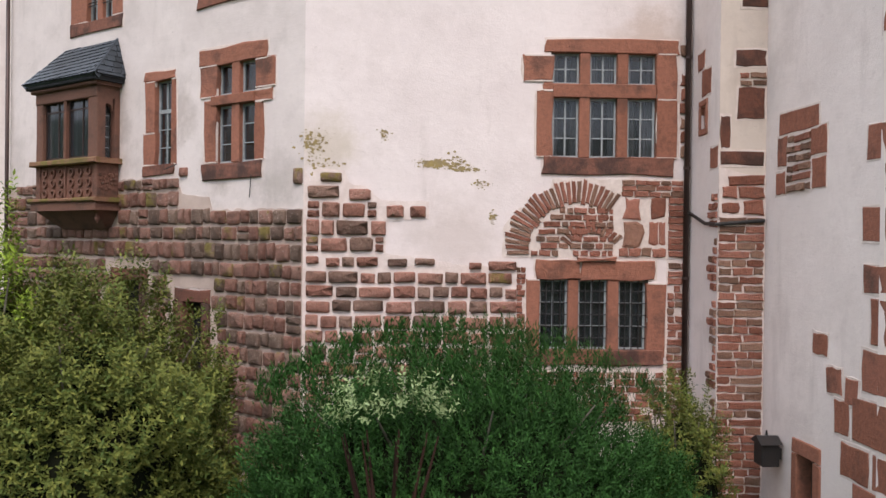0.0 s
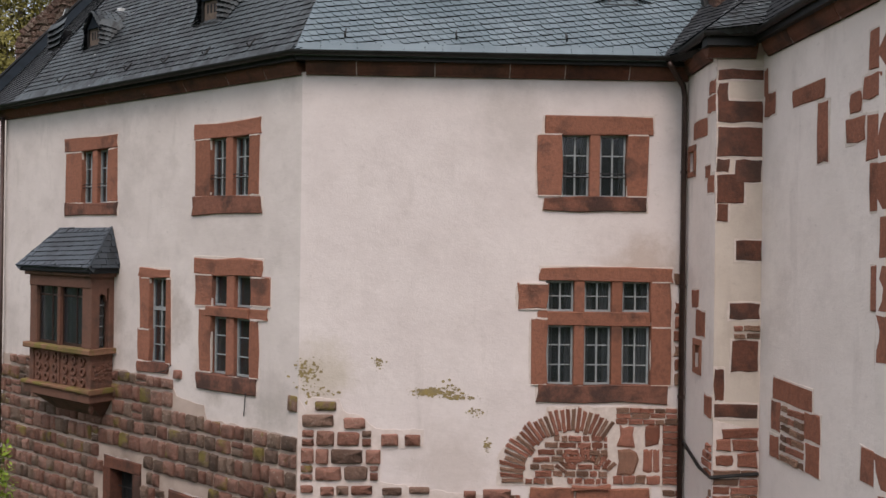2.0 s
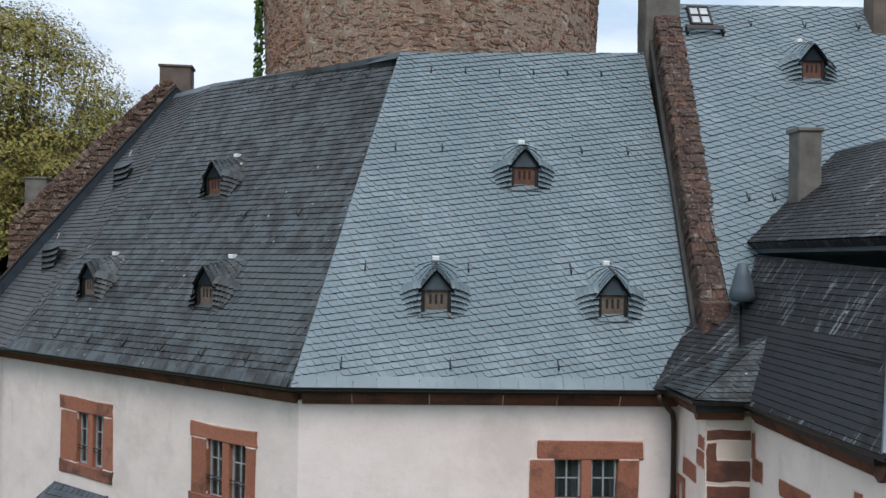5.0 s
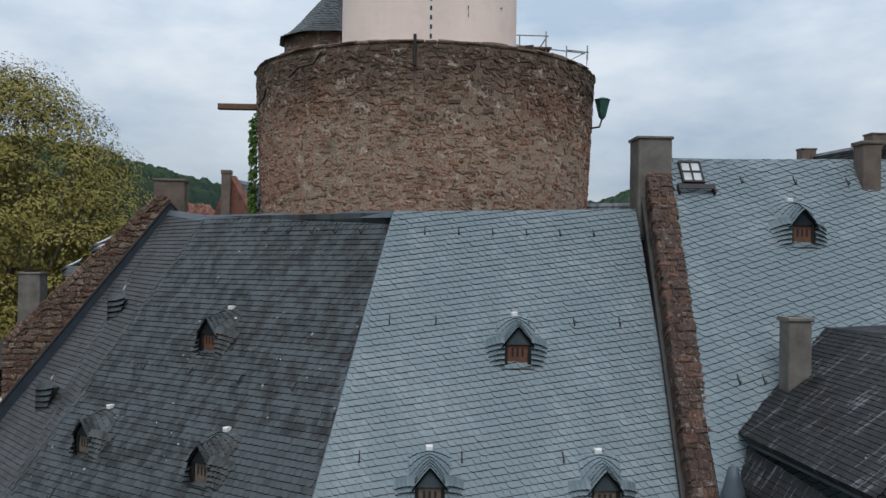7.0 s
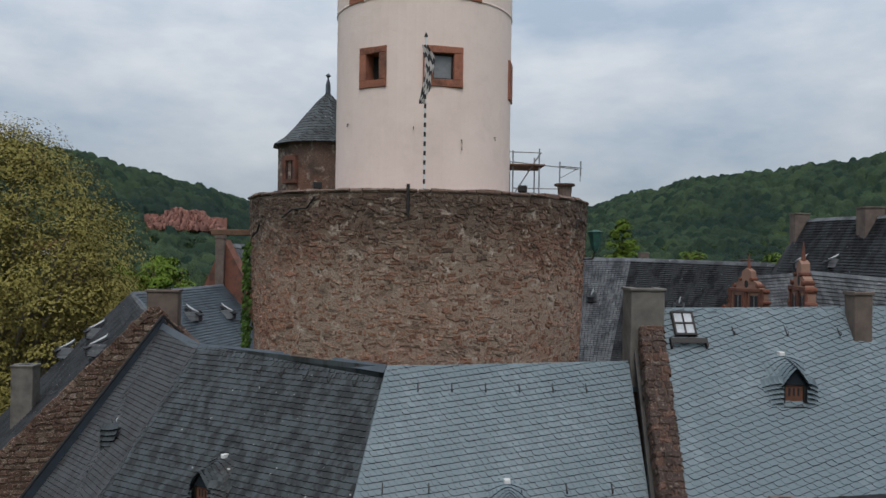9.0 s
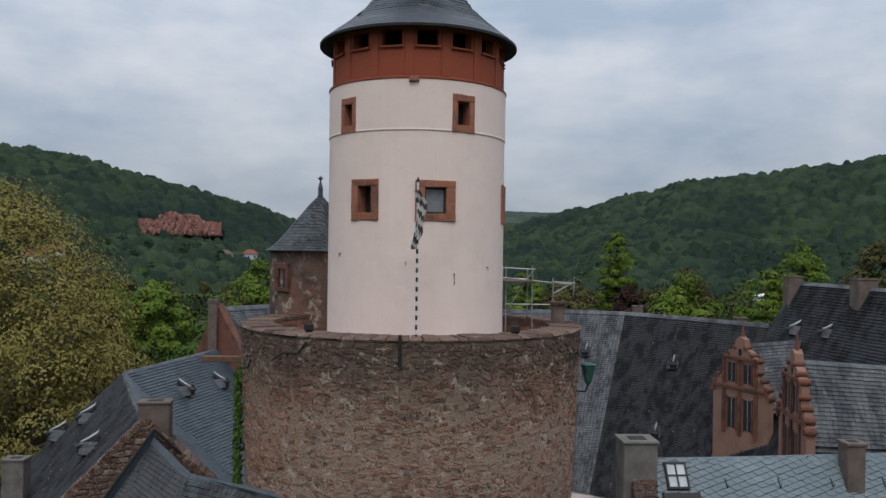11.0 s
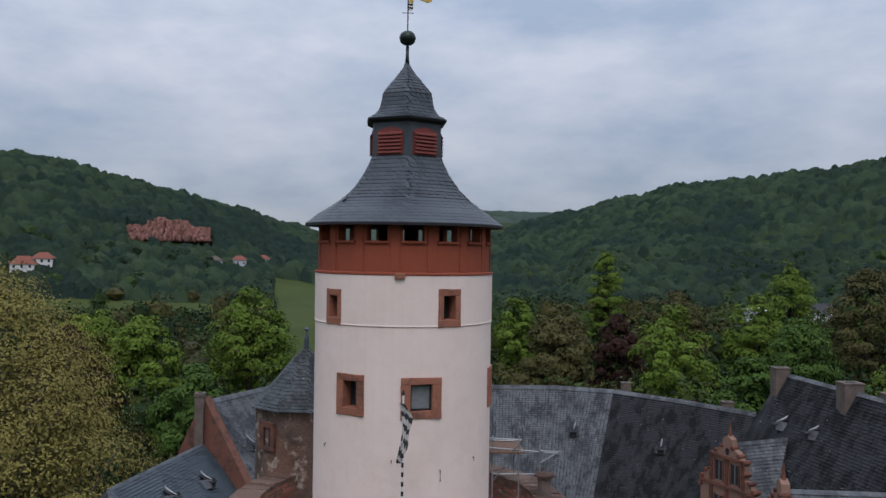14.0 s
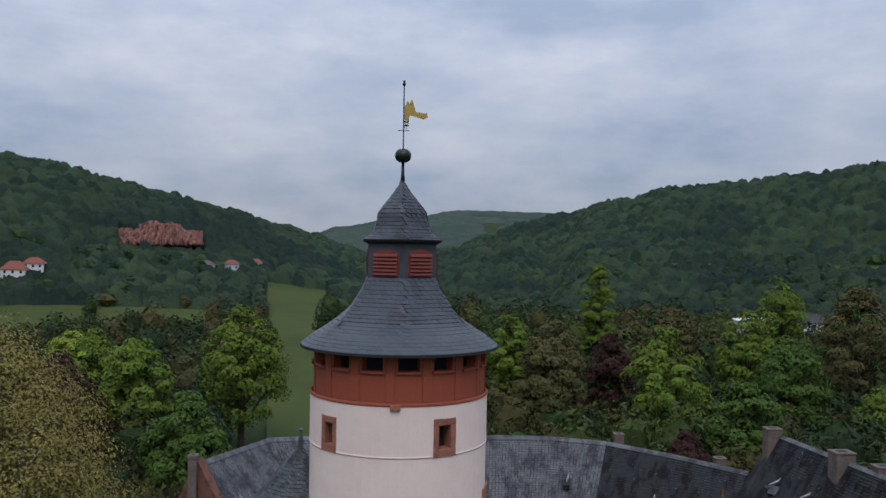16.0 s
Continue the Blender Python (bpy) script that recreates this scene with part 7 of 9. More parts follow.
def shrub(name, base, rx, ry, h, leaves, label, seed, count, size, spikes=0, low=0.28):
    rng = random.Random(seed)
    ob = thing(name, base, label, "shrub", "shrubs below the wall")
    B = Vector(base)
    wood = Acc()
    for i in range(9):
        a = 6.28 * i / 9
        p = B + Vector((math.cos(a) * rx * 0.6, math.sin(a) * ry * 0.6, h * 0.75))
        wood.tube([B + Vector((math.cos(a) * 0.2, math.sin(a) * 0.2, -0.1)), (B + p) / 2 + Vector((0, 0, 0.3)), p], [0.06, 0.04, 0.012], 6)
    part("stem", wood, L_COPPER if name == "pale_shrub" else M_BARK, ob, kind="stuff")
    ac = Acc()
    needle = 0.3 if spikes else 0.4
    for _ in range(count // 12):
        t, ph = rng.random() * 6.283, math.acos(rng.uniform(-0.3, 1.0))
        d = Vector((math.sin(ph) * math.cos(t), math.sin(ph) * math.sin(t), math.cos(ph)))
        fine = noise.noise((d.x * 6 + seed, d.y * 6, d.z * 6))
        if fine < -0.5 + 0.25 * rng.random():
            continue
        amp = 0.5 if spikes else 0.95
        lump = 0.86 + amp * (0.26 * noise.noise((d.x * 2.3 + seed, d.y * 2.3, d.z * 2.3)) + 0.2 * fine)
        f = lump * (1 - 0.3 * rng.random() ** 1.3)
        p = B + Vector((d.x * rx * f, d.y * ry * f, h * low + d.z * h * (1 - low) * f))
        wild = Vector((rng.uniform(-1, 1), rng.uniform(-1, 1), rng.uniform(-1, 1)))
        twig = (d * 0.7 + Vector((0, 0, 0.9 if spikes else 0.35)) + wild * 0.5).normalized()
        across = twig.orthogonal().normalized()
        ln = size * rng.uniform(5.0, 9.0)
        for j in range(12):
            sd = Matrix.Rotation(j * 2.4 + wild.x, 3, twig) @ across
            a = (twig * (0.9 if spikes else 0.45) + sd + Vector((rng.uniform(-1, 1), rng.uniform(-1, 1), rng.uniform(-1, 1))) * 0.35).normalized()
            b = a.cross(twig + Vector((0.01, 0, 0.02))).normalized()
            q = p + twig * (ln * (j / 11 - 0.7))
            sz = size * (0.65 + 0.7 * rng.random())
            up = b.cross(a) * sz * 0.15
            ac.add([q, q + a * sz - b * sz * needle + up, q + a * sz * 2, q + a * sz + b * sz * needle + up], [(0, 1, 2), (0, 2, 3)])
    for i in range(spikes):
        t, q = rng.random() * 6.283, 0.75 * rng.random() ** 0.5
        base_p = B + Vector((rx * q * math.cos(t), ry * q * math.sin(t), h * 0.28 + h * 0.66 * (1 - q * q) ** 0.5))
        ln = 0.15 + 0.28 * rng.random()
        for k in range(16):
            p = base_p + Vector((rng.uniform(-0.05, 0.05), rng.uniform(-0.05, 0.05), ln * k / 15))
            a = Vector((rng.uniform(-1, 1), rng.uniform(-1, 1), 1.2)).normalized()
            b = a.orthogonal().normalized()
            ac.add([p, p + a * 0.05 - b * 0.012, p + a * 0.1, p + a * 0.05 + b * 0.012], [(0, 1, 2), (0, 2, 3)])
    part("leaves", ac, leaves, ob, "dense small leaves", kind="stuff")
    if name == "pale_shrub":
        return ob
    # near-black ball puts the shrub's inner shade into colour
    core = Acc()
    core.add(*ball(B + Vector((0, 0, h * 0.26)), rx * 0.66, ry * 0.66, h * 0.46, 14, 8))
    part("shade_core", core, M_SHRUB_SHADE, ob, "near-black ball in place of inner shade")
    return ob


def ball(c, rx, ry, rz, n, m):
    vs = [(c[0] + rx * math.sin(math.pi * k / m) * math.cos(2 * math.pi * i / n), c[1] + ry * math.sin(math.pi * k / m) * math.sin(2 * math.pi * i / n), c[2] + rz * math.cos(math.pi * k / m)) for k in range(m + 1) for i in range(n)]
    return vs, [(k * n + i, (k + 1) * n + i, (k + 1) * n + (i + 1) % n, k * n + (i + 1) % n) for k in range(m) for i in range(n)]


shrub("yew_shrub", (0.3, 13.5, 0), 4.45, 2.6, 4.75, L_YEW, "dense dark green evergreen shrub below the house wall", 3, 170000, 0.042, 520)
shrub("leafy_shrub", (-6.35, 14.3, 0), 3.5, 2.4, 5.75, L_SHRUB, "tall olive-green leafy shrub", 5, 135000, 0.05)
shrub("leafy_shrub", (4.3, 14.6, 0), 1.0, 1.0, 4.0, L_SHRUB, "slim olive-green shrub by the downpipe", 6, 24000, 0.038)
shrub("pale_shrub", (-0.72, 11.5, 0), 1.15, 0.6, 4.4, L_PALE, "pale green shrub growing through the evergreen", 9, 1000, 0.04, low=0.84)
shrub("bright_shrub", (-8.2, 14.4, 0), 2.0, 1.5, 7.1, L_BRIGHT, "bright yellow-green young shrub", 8, 26000, 0.055)
tree("young_tree", (-10.7, 14.3, 0), 9.4, 3.1, L_BRIGHT, "bright yellow-green young tree beside the house", 8, 90, 230, 0.075, 0.05, group="")

tree("plane_tree", (-31.3, 62, 0), 35, 13.0, L_OLIVE, "tall olive-brown plane tree with pale branches", 41, 740, 200, 0.13, 0.1, 0.08, bark=M_BARK, clump=0.7)
KEY = [(-30.6, 170, 28, 9.6, L_GREEN, 42), (-43, 141, 25.2, 7.2, L_GREEN, 43), (-50.6, 126, 24.7, 8.4, L_COPPER, 44), (-73.7, 195, 21, 7.5, L_BRIGHT, 45), (-29.6, 121, 19.5, 6.6, L_DEEP, 46), (-60, 168, 23, 8, L_GREEN, 58),
       (102, 175, 34, 9.5, L_BROWN, 47), (50.8, 150, 26.2, 9.0, L_GREEN, 48), (28, 150, 26, 6.8, L_BROWN, 49), (44.2, 165, 24, 5.8, L_COPPER, 50), (59.5, 235, 37, 6.5, L_GREEN, 51), (99, 205, 35, 8.4, L_GREEN, 52),
       (40.2, 110, 16.2, 4.2, L_COPPER, 53), (57.3, 130, 20, 7, L_DEEP, 54), (27, 190, 25.8, 6.5, L_GREEN, 55), (80, 160, 24, 8.5, L_DEEP, 56), (38, 190, 25, 7.5, L_BROWN, 57), (84, 190, 27, 8.5, L_GREEN, 59), (70, 205, 27, 8, L_BROWN, 60), (88, 140, 18, 7, L_GREEN, 61), (14, 190, 24, 8, L_BROWN, 62), (118, 205, 27, 9, L_DEEP, 63)]
for x, y, h, r, lv, sd in KEY:
    word = {"spring_leaves": "bright green", "deep_green_leaves": "deep green", "copper_leaves": "copper-purple", "budding_leaves": "brown budding", "olive_leaves": "olive", "bright_new_leaves": "yellow-green"}[lv.name]
    tree("broadleaf_tree", (x, y, 0), h, r, lv, word + " broadleaf tree in the park", sd, 150, 92, 0.36, 0.1, clump=0.85)


bv, bf = ball((0, 0, 0), 1, 1, 1, 5, 4)
base_ball = np.array(bv)
ball_tri = np.array([t for f in bf for t in ((f[0], f[1], f[2]), (f[0], f[2], f[3]))])


def f_ball(gen):
    """A lumpy factor for each point of the inner crown."""
    return 0.85 + 0.16 * np.sin(base_ball @ gen.uniform(2, 5, 3) + gen.uniform(0, 6))[:, None] + gen.uniform(-0.05, 0.08, (len(base_ball), 1))


def woods(name, spots, leaves, label, seed, size):
    """A far wood: many crowns, each a heap of small leafy pieces."""
    gen = np.random.default_rng(seed)
    tris = []
    for x, y, r, n, *fine in spots:
        leafy = fine[0] if fine else size
        hh = r * (gen.uniform(1.7, 2.5) if fine else gen.uniform(1.3, 1.8))
        t, ph = gen.uniform(0, 2 * np.pi, n), np.arccos(gen.uniform(-0.9, 1, n))
        d = np.stack([np.sin(ph) * np.cos(t), np.sin(ph) * np.sin(t), np.cos(ph)], 1)
        f = 0.8 + 0.13 * np.sin(d @ gen.uniform(2, 5, 3) + gen.uniform(0, 6)) + 0.12 * np.sin(d @ gen.uniform(6, 11, 3)) * np.sin(d @ gen.uniform(-9, 9, 3) + 1) + gen.uniform(-0.07, 0.06, n)
        rv = np.array([r, r, hh * 0.62]) if fine else np.array([r * 1.1, r * 1.1, r * gen.uniform(0.7, 1.25)])
        p = np.array([x, y, height(x, y) + hh * 0.45]) + d * f[:, None] * rv
        s = r * leafy * gen.uniform(0.6, 1.4, (n, 1, 1))
        u = gen.normal(0, 1, (n, 3, 3))
        nd = d * np.array([1, 1, 0.8])
        u -= nd[:, None, :] * (u * nd[:, None, :]).sum(2, keepdims=True) * 0.86
        u /= np.linalg.norm(u, axis=2, keepdims=True)
        tris.append(p[:, None, :] + u * s)
        # the dense inside of the crown
        b = base_ball * f_ball(gen) * rv * (0.72 if fine else 0.86) + np.array([x, y, height(x, y) + hh * 0.45])
        tris.append(b[ball_tri])
    v = np.concatenate(tris).reshape(-1, 3)
    me = bpy.data.meshes.new(name)
    m = len(v) // 3
    me.vertices.add(len(v))
    me.vertices.foreach_set("co", v.ravel())
    me.loops.add(len(v))
    me.loops.foreach_set("vertex_index", np.arange(len(v)))
    me.polygons.add(m)
    me.polygons.foreach_set("loop_start", np.arange(m) * 3)
    me.materials.append(leaves)
    me.update(calc_edges=True)
    return tagged(new(name, me), label, "woods", kind="stuff")


rng = random.Random(99)
sets = {k: [] for k in ("g", "d", "b", "y", "e", "o")}


def meadow(x, y):
    """Open grass: a strip in the valley and a few clearings."""
    d = math.hypot(x, y)
    az = math.degrees(math.atan2(x, y))
    wob = 0.8 * noise.noise((d * 0.012, 0, 0))
    return (-8.6 + wob < az < -4.4 + wob and d < 620) or (-26 < az < -9 and 385 + 40 * wob < d < 462 + 50 * wob) or (15 + wob < az < 34 and 630 + 30 * wob < d < 706 + 20 * wob)


def scatter(count, d0, d1, r0, r1, n, spread=(-34, 35), power=1.0, thin=0.0, fine=None):
    for i in range(count):
        az, d = rng.uniform(*spread), d0 + (d1 - d0) * rng.random() ** power
        if d > crest(az)[1] + 15:
            continue
        x, y = d * math.sin(radians(az)), d * math.cos(radians(az))
        if meadow(x, y) and rng.random() > thin or (-18.6 < az < -12.8 and 634 < d < 672) or (-12 < az < -2.5 and d < 230):
            continue
        k = noise.noise((x * 0.007, y * 0.007, 3.0)) + rng.uniform(-0.3, 0.3)
        dry = d < 480 and rng.random() < 0.35
        sets[("b" if k < -0.1 else "o") if dry else ("y" if k > 0.32 else "g" if k > 0.08 else "d" if k > -0.18 else "e")].append((x, y, r0 + (r1 - r0) * rng.random(), n, *([fine] if fine else [])))


scatter(230, 120, 220, 3.5, 6.5, 620, spread=(-34, -11), fine=0.1)
scatter(260, 120, 220, 3.5, 7.0, 620, spread=(1, 35), fine=0.1)
scatter(800, 212, 460, 4.0, 7.5, 340, thin=0.02, fine=0.14)
scatter(420, 440, 600, 3.8, 6.2, 160, thin=0.015)
scatter(160, 600, 720, 4.0, 6.5, 120, thin=0.02, spread=(8, 35))
M_FARG = leaf("far_spring_woods", (0.04, 0.068, 0.019), (0.03, 0.054, 0.016), hi=1.12, lo=0.92, drift=0.09, deep=0.45)
M_FARD = leaf("far_dark_woods", (0.028, 0.05, 0.018), (0.022, 0.041, 0.015), hi=1.12, lo=0.92, drift=0.09, deep=0.45)
M_FARB = leaf("far_budding_woods", (0.065, 0.065, 0.026), (0.043, 0.048, 0.019), hi=1.12, lo=0.92, drift=0.09, deep=0.45)
M_FARY = leaf("far_fresh_woods", (0.05, 0.072, 0.018), (0.038, 0.058, 0.016), hi=1.12, lo=0.92, drift=0.09, deep=0.45)
M_FARE = leaf("far_fir_woods", (0.021, 0.039, 0.017), (0.016, 0.031, 0.014), hi=1.12, lo=0.92, drift=0.09, deep=0.45)
M_FARO = leaf("far_olive_woods", (0.075, 0.068, 0.022), (0.05, 0.048, 0.018), hi=1.12, lo=0.92, drift=0.09, deep=0.45)
woods("fresh_wood", sets["y"], M_FARY, "yellow-green young woodland", 5, 0.17)
woods("fir_wood", sets["e"], M_FARE, "blackish green fir woodland", 6, 0.17)
woods("olive_wood", sets["o"], M_FARO, "olive-brown woodland near the castle", 7, 0.15)
woods("spring_wood", sets["g"], M_FARG, "light green spring woodland in the valley", 1, 0.17)
woods("dark_wood", sets["d"], M_FARD, "dark green woodland on the hills", 2, 0.17)
woods("budding_wood", sets["b"], M_FARB, "brownish budding woodland in the valley", 3, 0.16)


def forest(name, a, b, dark, patch):
    """Woodland seen from far: each crown its own green, in drifts of lighter and darker trees."""
    k = Nodes(name)
    at = k.t.nodes.new("ShaderNodeAttribute")
    at.attribute_name = "crown"
    c = k.mix(at.outputs["Fac"], a, b)
    c = k.mix(k.ramp(k.noise(patch, 4, 0.6), (0.46, 0.0), (0.6, 0.75)), c, dark)
    return k.done(c, 0.9, k.noise(0.45, 5, 0.7), 1.0, 2.5, spec=0.06)


def canopy(name, material, label, az0, az1, d0, d1, cell, rise, step, seed, keep):
    """The closed crowns of a far wood: leafy caps of uneven height over the hillside."""
    gen = np.random.default_rng(seed)
    na, nd = int((az1 - az0) / math.degrees(step / d1)), int((d1 - d0) / step)
    azs, ds = np.linspace(az0, az1, na), np.linspace(d0, d1, nd)
    A, D = np.meshgrid(np.radians(azs), ds)
    X, Y = D * np.sin(A), D * np.cos(A)
    H = np.array([[height(x, y) for x, y in zip(rx, ry)] for rx, ry in zip(X, Y)])
    ok = np.array([[keep(x, y) for x, y in zip(rx, ry)] for rx, ry in zip(X, Y)])
    # crown centres: one in each square of a jittered grid
    size = 800
    jit = gen.uniform(0.1, 0.9, (size, size, 2))
    tall = gen.uniform(0.35, 1.0, (size, size))
    wide = gen.uniform(0.6, 1.0, (size, size))
    gx, gy = np.floor(X / cell).astype(int), np.floor(Y / cell).astype(int)
    best, kin, shade = np.zeros_like(X), np.zeros_like(X), gen.uniform(0, 1, (size, size))
    for i in (-1, 0, 1):
        for k in (-1, 0, 1):
            u, v = (gx + i) % size, (gy + k) % size
            cx, cy = (gx + i + jit[u, v, 0]) * cell, (gy + k + jit[u, v, 1]) * cell
            q = ((X - cx) ** 2 + (Y - cy) ** 2) / (cell * 0.85 * wide[u, v]) ** 2
            cap_h = tall[u, v] * np.sqrt(np.clip(1 - q, 0, 1))
            kin = np.where(cap_h > best, shade[u, v], kin)
            best = np.maximum(best, cap_h)
    Z = np.where(ok, H + rise * (0.1 + best) + gen.uniform(-0.075, 0.075, X.shape) * rise, H - 1.5)
    Z[0], Z[-1], Z[:, 0], Z[:, -1] = H[0] - 1.5, H[-1] - 1.5, H[:, 0] - 1.5, H[:, -1] - 1.5
    v = np.stack([X, Y, Z], 2).reshape(-1, 3)
    idx = np.arange(na * nd).reshape(nd, na)
    quads = np.stack([idx[:-1, :-1], idx[:-1, 1:], idx[1:, 1:], idx[1:, :-1]], 2).reshape(-1, 4)
    me = bpy.data.meshes.new(name)
    me.from_pydata(v.tolist(), [], quads[:, ::-1].tolist())
    me.materials.append(material)
    me.attributes.new("crown", "FLOAT", "POINT").data.foreach_set("value", kin.ravel().astype(np.float32))
    me.polygons.foreach_set("use_smooth", [True] * len(me.polygons))
    me.update()
    return tagged(new(name, me), label, "woods", kind="stuff")


def wooded(x, y):
    az, d = math.degrees(math.atan2(x, y)), math.hypot(x, y)
    return not meadow(x, y) and not (-18.1 < az < -12.7 and -24 < d - 600 - (az + 19.5) * 7.2 < 22)


# leaf greens shifted towards blue in place of aerial haze
canopy("hill_forest", forest("hazed_hill_leaves", (0.056, 0.086, 0.045), (0.021, 0.039, 0.029), (0.019, 0.035, 0.03), 0.009), "mixed green spring forest covering the hills", -36, 37, 455, 1100, 8.5, 10.0, 2.5, 3, wooded)
# paler and bluer again: haze put into the leaf colour
canopy("distant_forest", forest("hazed_distant_leaves", (0.065, 0.092, 0.07), (0.052, 0.076, 0.062), (0.042, 0.064, 0.058), 0.004), "distant ridge forest with haze tinted into its leaves", -13, 15, 1300, 2680, 16.0, 8.0, 9.0, 4, lambda x, y: noise.noise((x * 0.006, y * 0.003, 7.0)) < 0.32)

# ---- meadows ----
kmd = Nodes("meadow_grass")
md1, md2 = kmd.noise(0.02, 5), kmd.noise(0.3, 5)
M_MEADOW = kmd.done(kmd.mix(kmd.ramp(md2, (0.3, 0.0), (0.7, 0.4)), kmd.mix(kmd.ramp(md1, (0.4, 0.0), (0.6, 1.0)), (0.066, 0.086, 0.022), (0.046, 0.064, 0.018)), (0.056, 0.07, 0.025)), 0.95, md2, 0.4, 0.1, spec=0.1)
ma = Acc()
for i in range(-34, 35):
    for k in range(130):
        for h in range(2):
            a0, d0 = i + 0.5 * h, 150 + k * 6.0
            if meadow(d0 * math.sin(radians(a0 + 0.25)), d0 * math.cos(radians(a0 + 0.25))):
                q = [(d * math.sin(radians(a)), d * math.cos(radians(a))) for d, a in ((d0, a0), (d0, a0 + 0.5), (d0 + 6, a0 + 0.5), (d0 + 6, a0))]
                ma.add([(x, y, height(x, y) + 0.7) for x, y in q], [(3, 2, 1, 0)])
ma.weld()
single("meadow", ma, M_MEADOW, "green valley meadow between the woods", "meadow", kind="structure", smooth=True)

# ---- quarry face ----
qa = Acc()
rng = random.Random(5)
NQ = 64
for i in range(NQ):
    az = -18.0 + i * 5.2 / NQ
    up = 4.6 * math.sin(math.pi * (i + 1) / (NQ + 1)) ** 0.6 * (0.85 + 0.3 * noise.noise((i * 0.13, 0, 0)) + 0.08 * rng.random())
    for k in range(5):
        d = 600 + (az + 19.5) * 7.2 + 6 * rng.random() + k * 2.5
        x, y = d * math.sin(radians(az)), d * math.cos(radians(az))
        b = Acc().block(-0.95, 0.95, -1.2, 9, 0, up * (0.8 + 0.6 * rng.random()), 0.3, 0.55, rng, 0.5)
        m = Matrix.Translation((x, y, 40.5 + k * up * 0.7 + 1.2 * rng.random())) @ Matrix.Rotation(-radians(az) + 0.5 * (rng.random() - 0.5), 4, "Z")
        qa.add([m @ Vector(p) for p in b.v], b.f)
    b = Acc().box(-1.0, 1.0, 0, 9, 0, 34 + 2 * rng.random())
    m = Matrix.Translation(((614 + (az + 19.5) * 7.2) * math.sin(radians(az)), (614 + (az + 19.5) * 7.2) * math.cos(radians(az)), 17)) @ Matrix.Rotation(-radians(az), 4, "Z")
    qa.add([m @ Vector(p) for p in b.v], b.f)
single("quarry_face", qa, sandstone("quarry_rock", (0.34, 0.175, 0.14), (0.26, 0.125, 0.10), (0.13, 0.075, 0.06), spread=0.7), "reddish bare rock face of an old quarry", "rock face", kind="stuff")

# ---- oriel on the main house ----
oriel = part("oriel", Acc().prism([(-9.5, 6.72), (-6.45, 6.72), (-6.45, 6.98), (-9.5, 6.98)], -0.72, 0.0), M_ORIEL, house, "carved red sandstone oriel with slate roof", FB)
OX0, OX1, OP = -9.42, -6.55, -0.62
rng = random.Random(121)
moss_stone = sandstone("mossy_ledge", (0.30, 0.14, 0.085), (0.24, 0.12, 0.08), (0.12, 0.10, 0.03), (0.17, 0.14, 0.035), dark_at=0.5, moss_at=0.5)
for z0, z1, o in ((6.94, 7.04, 0.16), (7.90, 8.04, 0.13)):
    part("ledge", Acc().block(OX0 - o, OX1 + o, OP - o, 0.0, z0, z1, 0.025, 0.008, rng), moss_stone, oriel, "mossy stone ledge", FB)
part("corbel", Acc().add([(OX0, OP, 6.72), (OX1, OP, 6.72), (OX1, 0, 6.72), (OX0, 0, 6.72), (OX0 + 0.5, -0.12, 6.25), (OX1 - 0.35, -0.12, 6.25), (OX1 - 0.35, 0, 6.25), (OX0 + 0.5, 0, 6.25)],
                         [(4, 5, 1, 0), (5, 6, 2, 1), (7, 4, 0, 3), (7, 6, 5, 4)]), M_ORIEL, oriel, "", FB)
part("boss", Acc().lathe([(0.02, 6.4), (0.07, 6.5), (0.05, 6.6), (0.09, 6.72)], tuple((FB @ Vector((OX1 - 0.12, OP + 0.1, 0)))[:2]), 8), M_ORIEL, oriel)
# parapet with pierced-looking tracery: raised rings on sunk panels
part("parapet", Acc().box(OX0 + 0.12, OX1 - 0.12, OP + 0.05, -0.02, 7.04, 7.9), M_ORIEL, oriel, "", FB)
for x in (OX0, -8.07, OX1 - 0.2):
    part("pier", Acc().block(x, x + 0.2 if x != -8.07 else x + 0.07, OP, -0.02, 7.04, 7.9, 0.015, 0.004, rng), M_ORIEL, oriel, "", FB)
for k in range(6):
    for j in range(3):
        cx = OX0 + 0.42 + k * 0.39 + (0.1 if k > 2 else 0)
        cz = 7.17 + j * 0.27
        ring = [(cx + 0.11 * math.cos(t), cz + 0.11 * math.sin(t)) for t in [i * math.pi / 5 for i in range(10)]]
        inn = [(cx + 0.07 * math.cos(t), cz + 0.07 * math.sin(t)) for t in [i * math.pi / 5 for i in range(10)]]
        a = Acc()
        a.add([(x, OP + 0.0, z) for x, z in ring] + [(x, OP + 0.0, z) for x, z in inn] + [(x, OP + 0.06, z) for x, z in ring] + [(x, OP + 0.06, z) for x, z in inn],
              [(i, (i + 1) % 10, 10 + (i + 1) % 10, 10 + i) for i in range(10)] + [(i, 20 + i, 20 + (i + 1) % 10, (i + 1) % 10) for i in range(10)] + [(10 + i, 10 + (i + 1) % 10, 30 + (i + 1) % 10, 30 + i) for i in range(10)])
        part("tracery_ring", a, M_ORIEL, oriel, "", FB)
# carved side panel
a = Acc()
for k in range(26):
    t, r = rng.random() * 6.28, 0.26 * rng.random() ** 0.5
    y, z = -0.32 + r * math.cos(t), 7.46 + r * math.sin(t) * 1.1
    a.block(y - 0.04, y + 0.04, -0.025, 0.02, z - 0.03, z + 0.03, 0.012, 0.008, rng)
FO = FB @ Matrix.Translation((OX1, 0, 0)) @ Matrix.Rotation(math.pi / 2, 4, "Z")
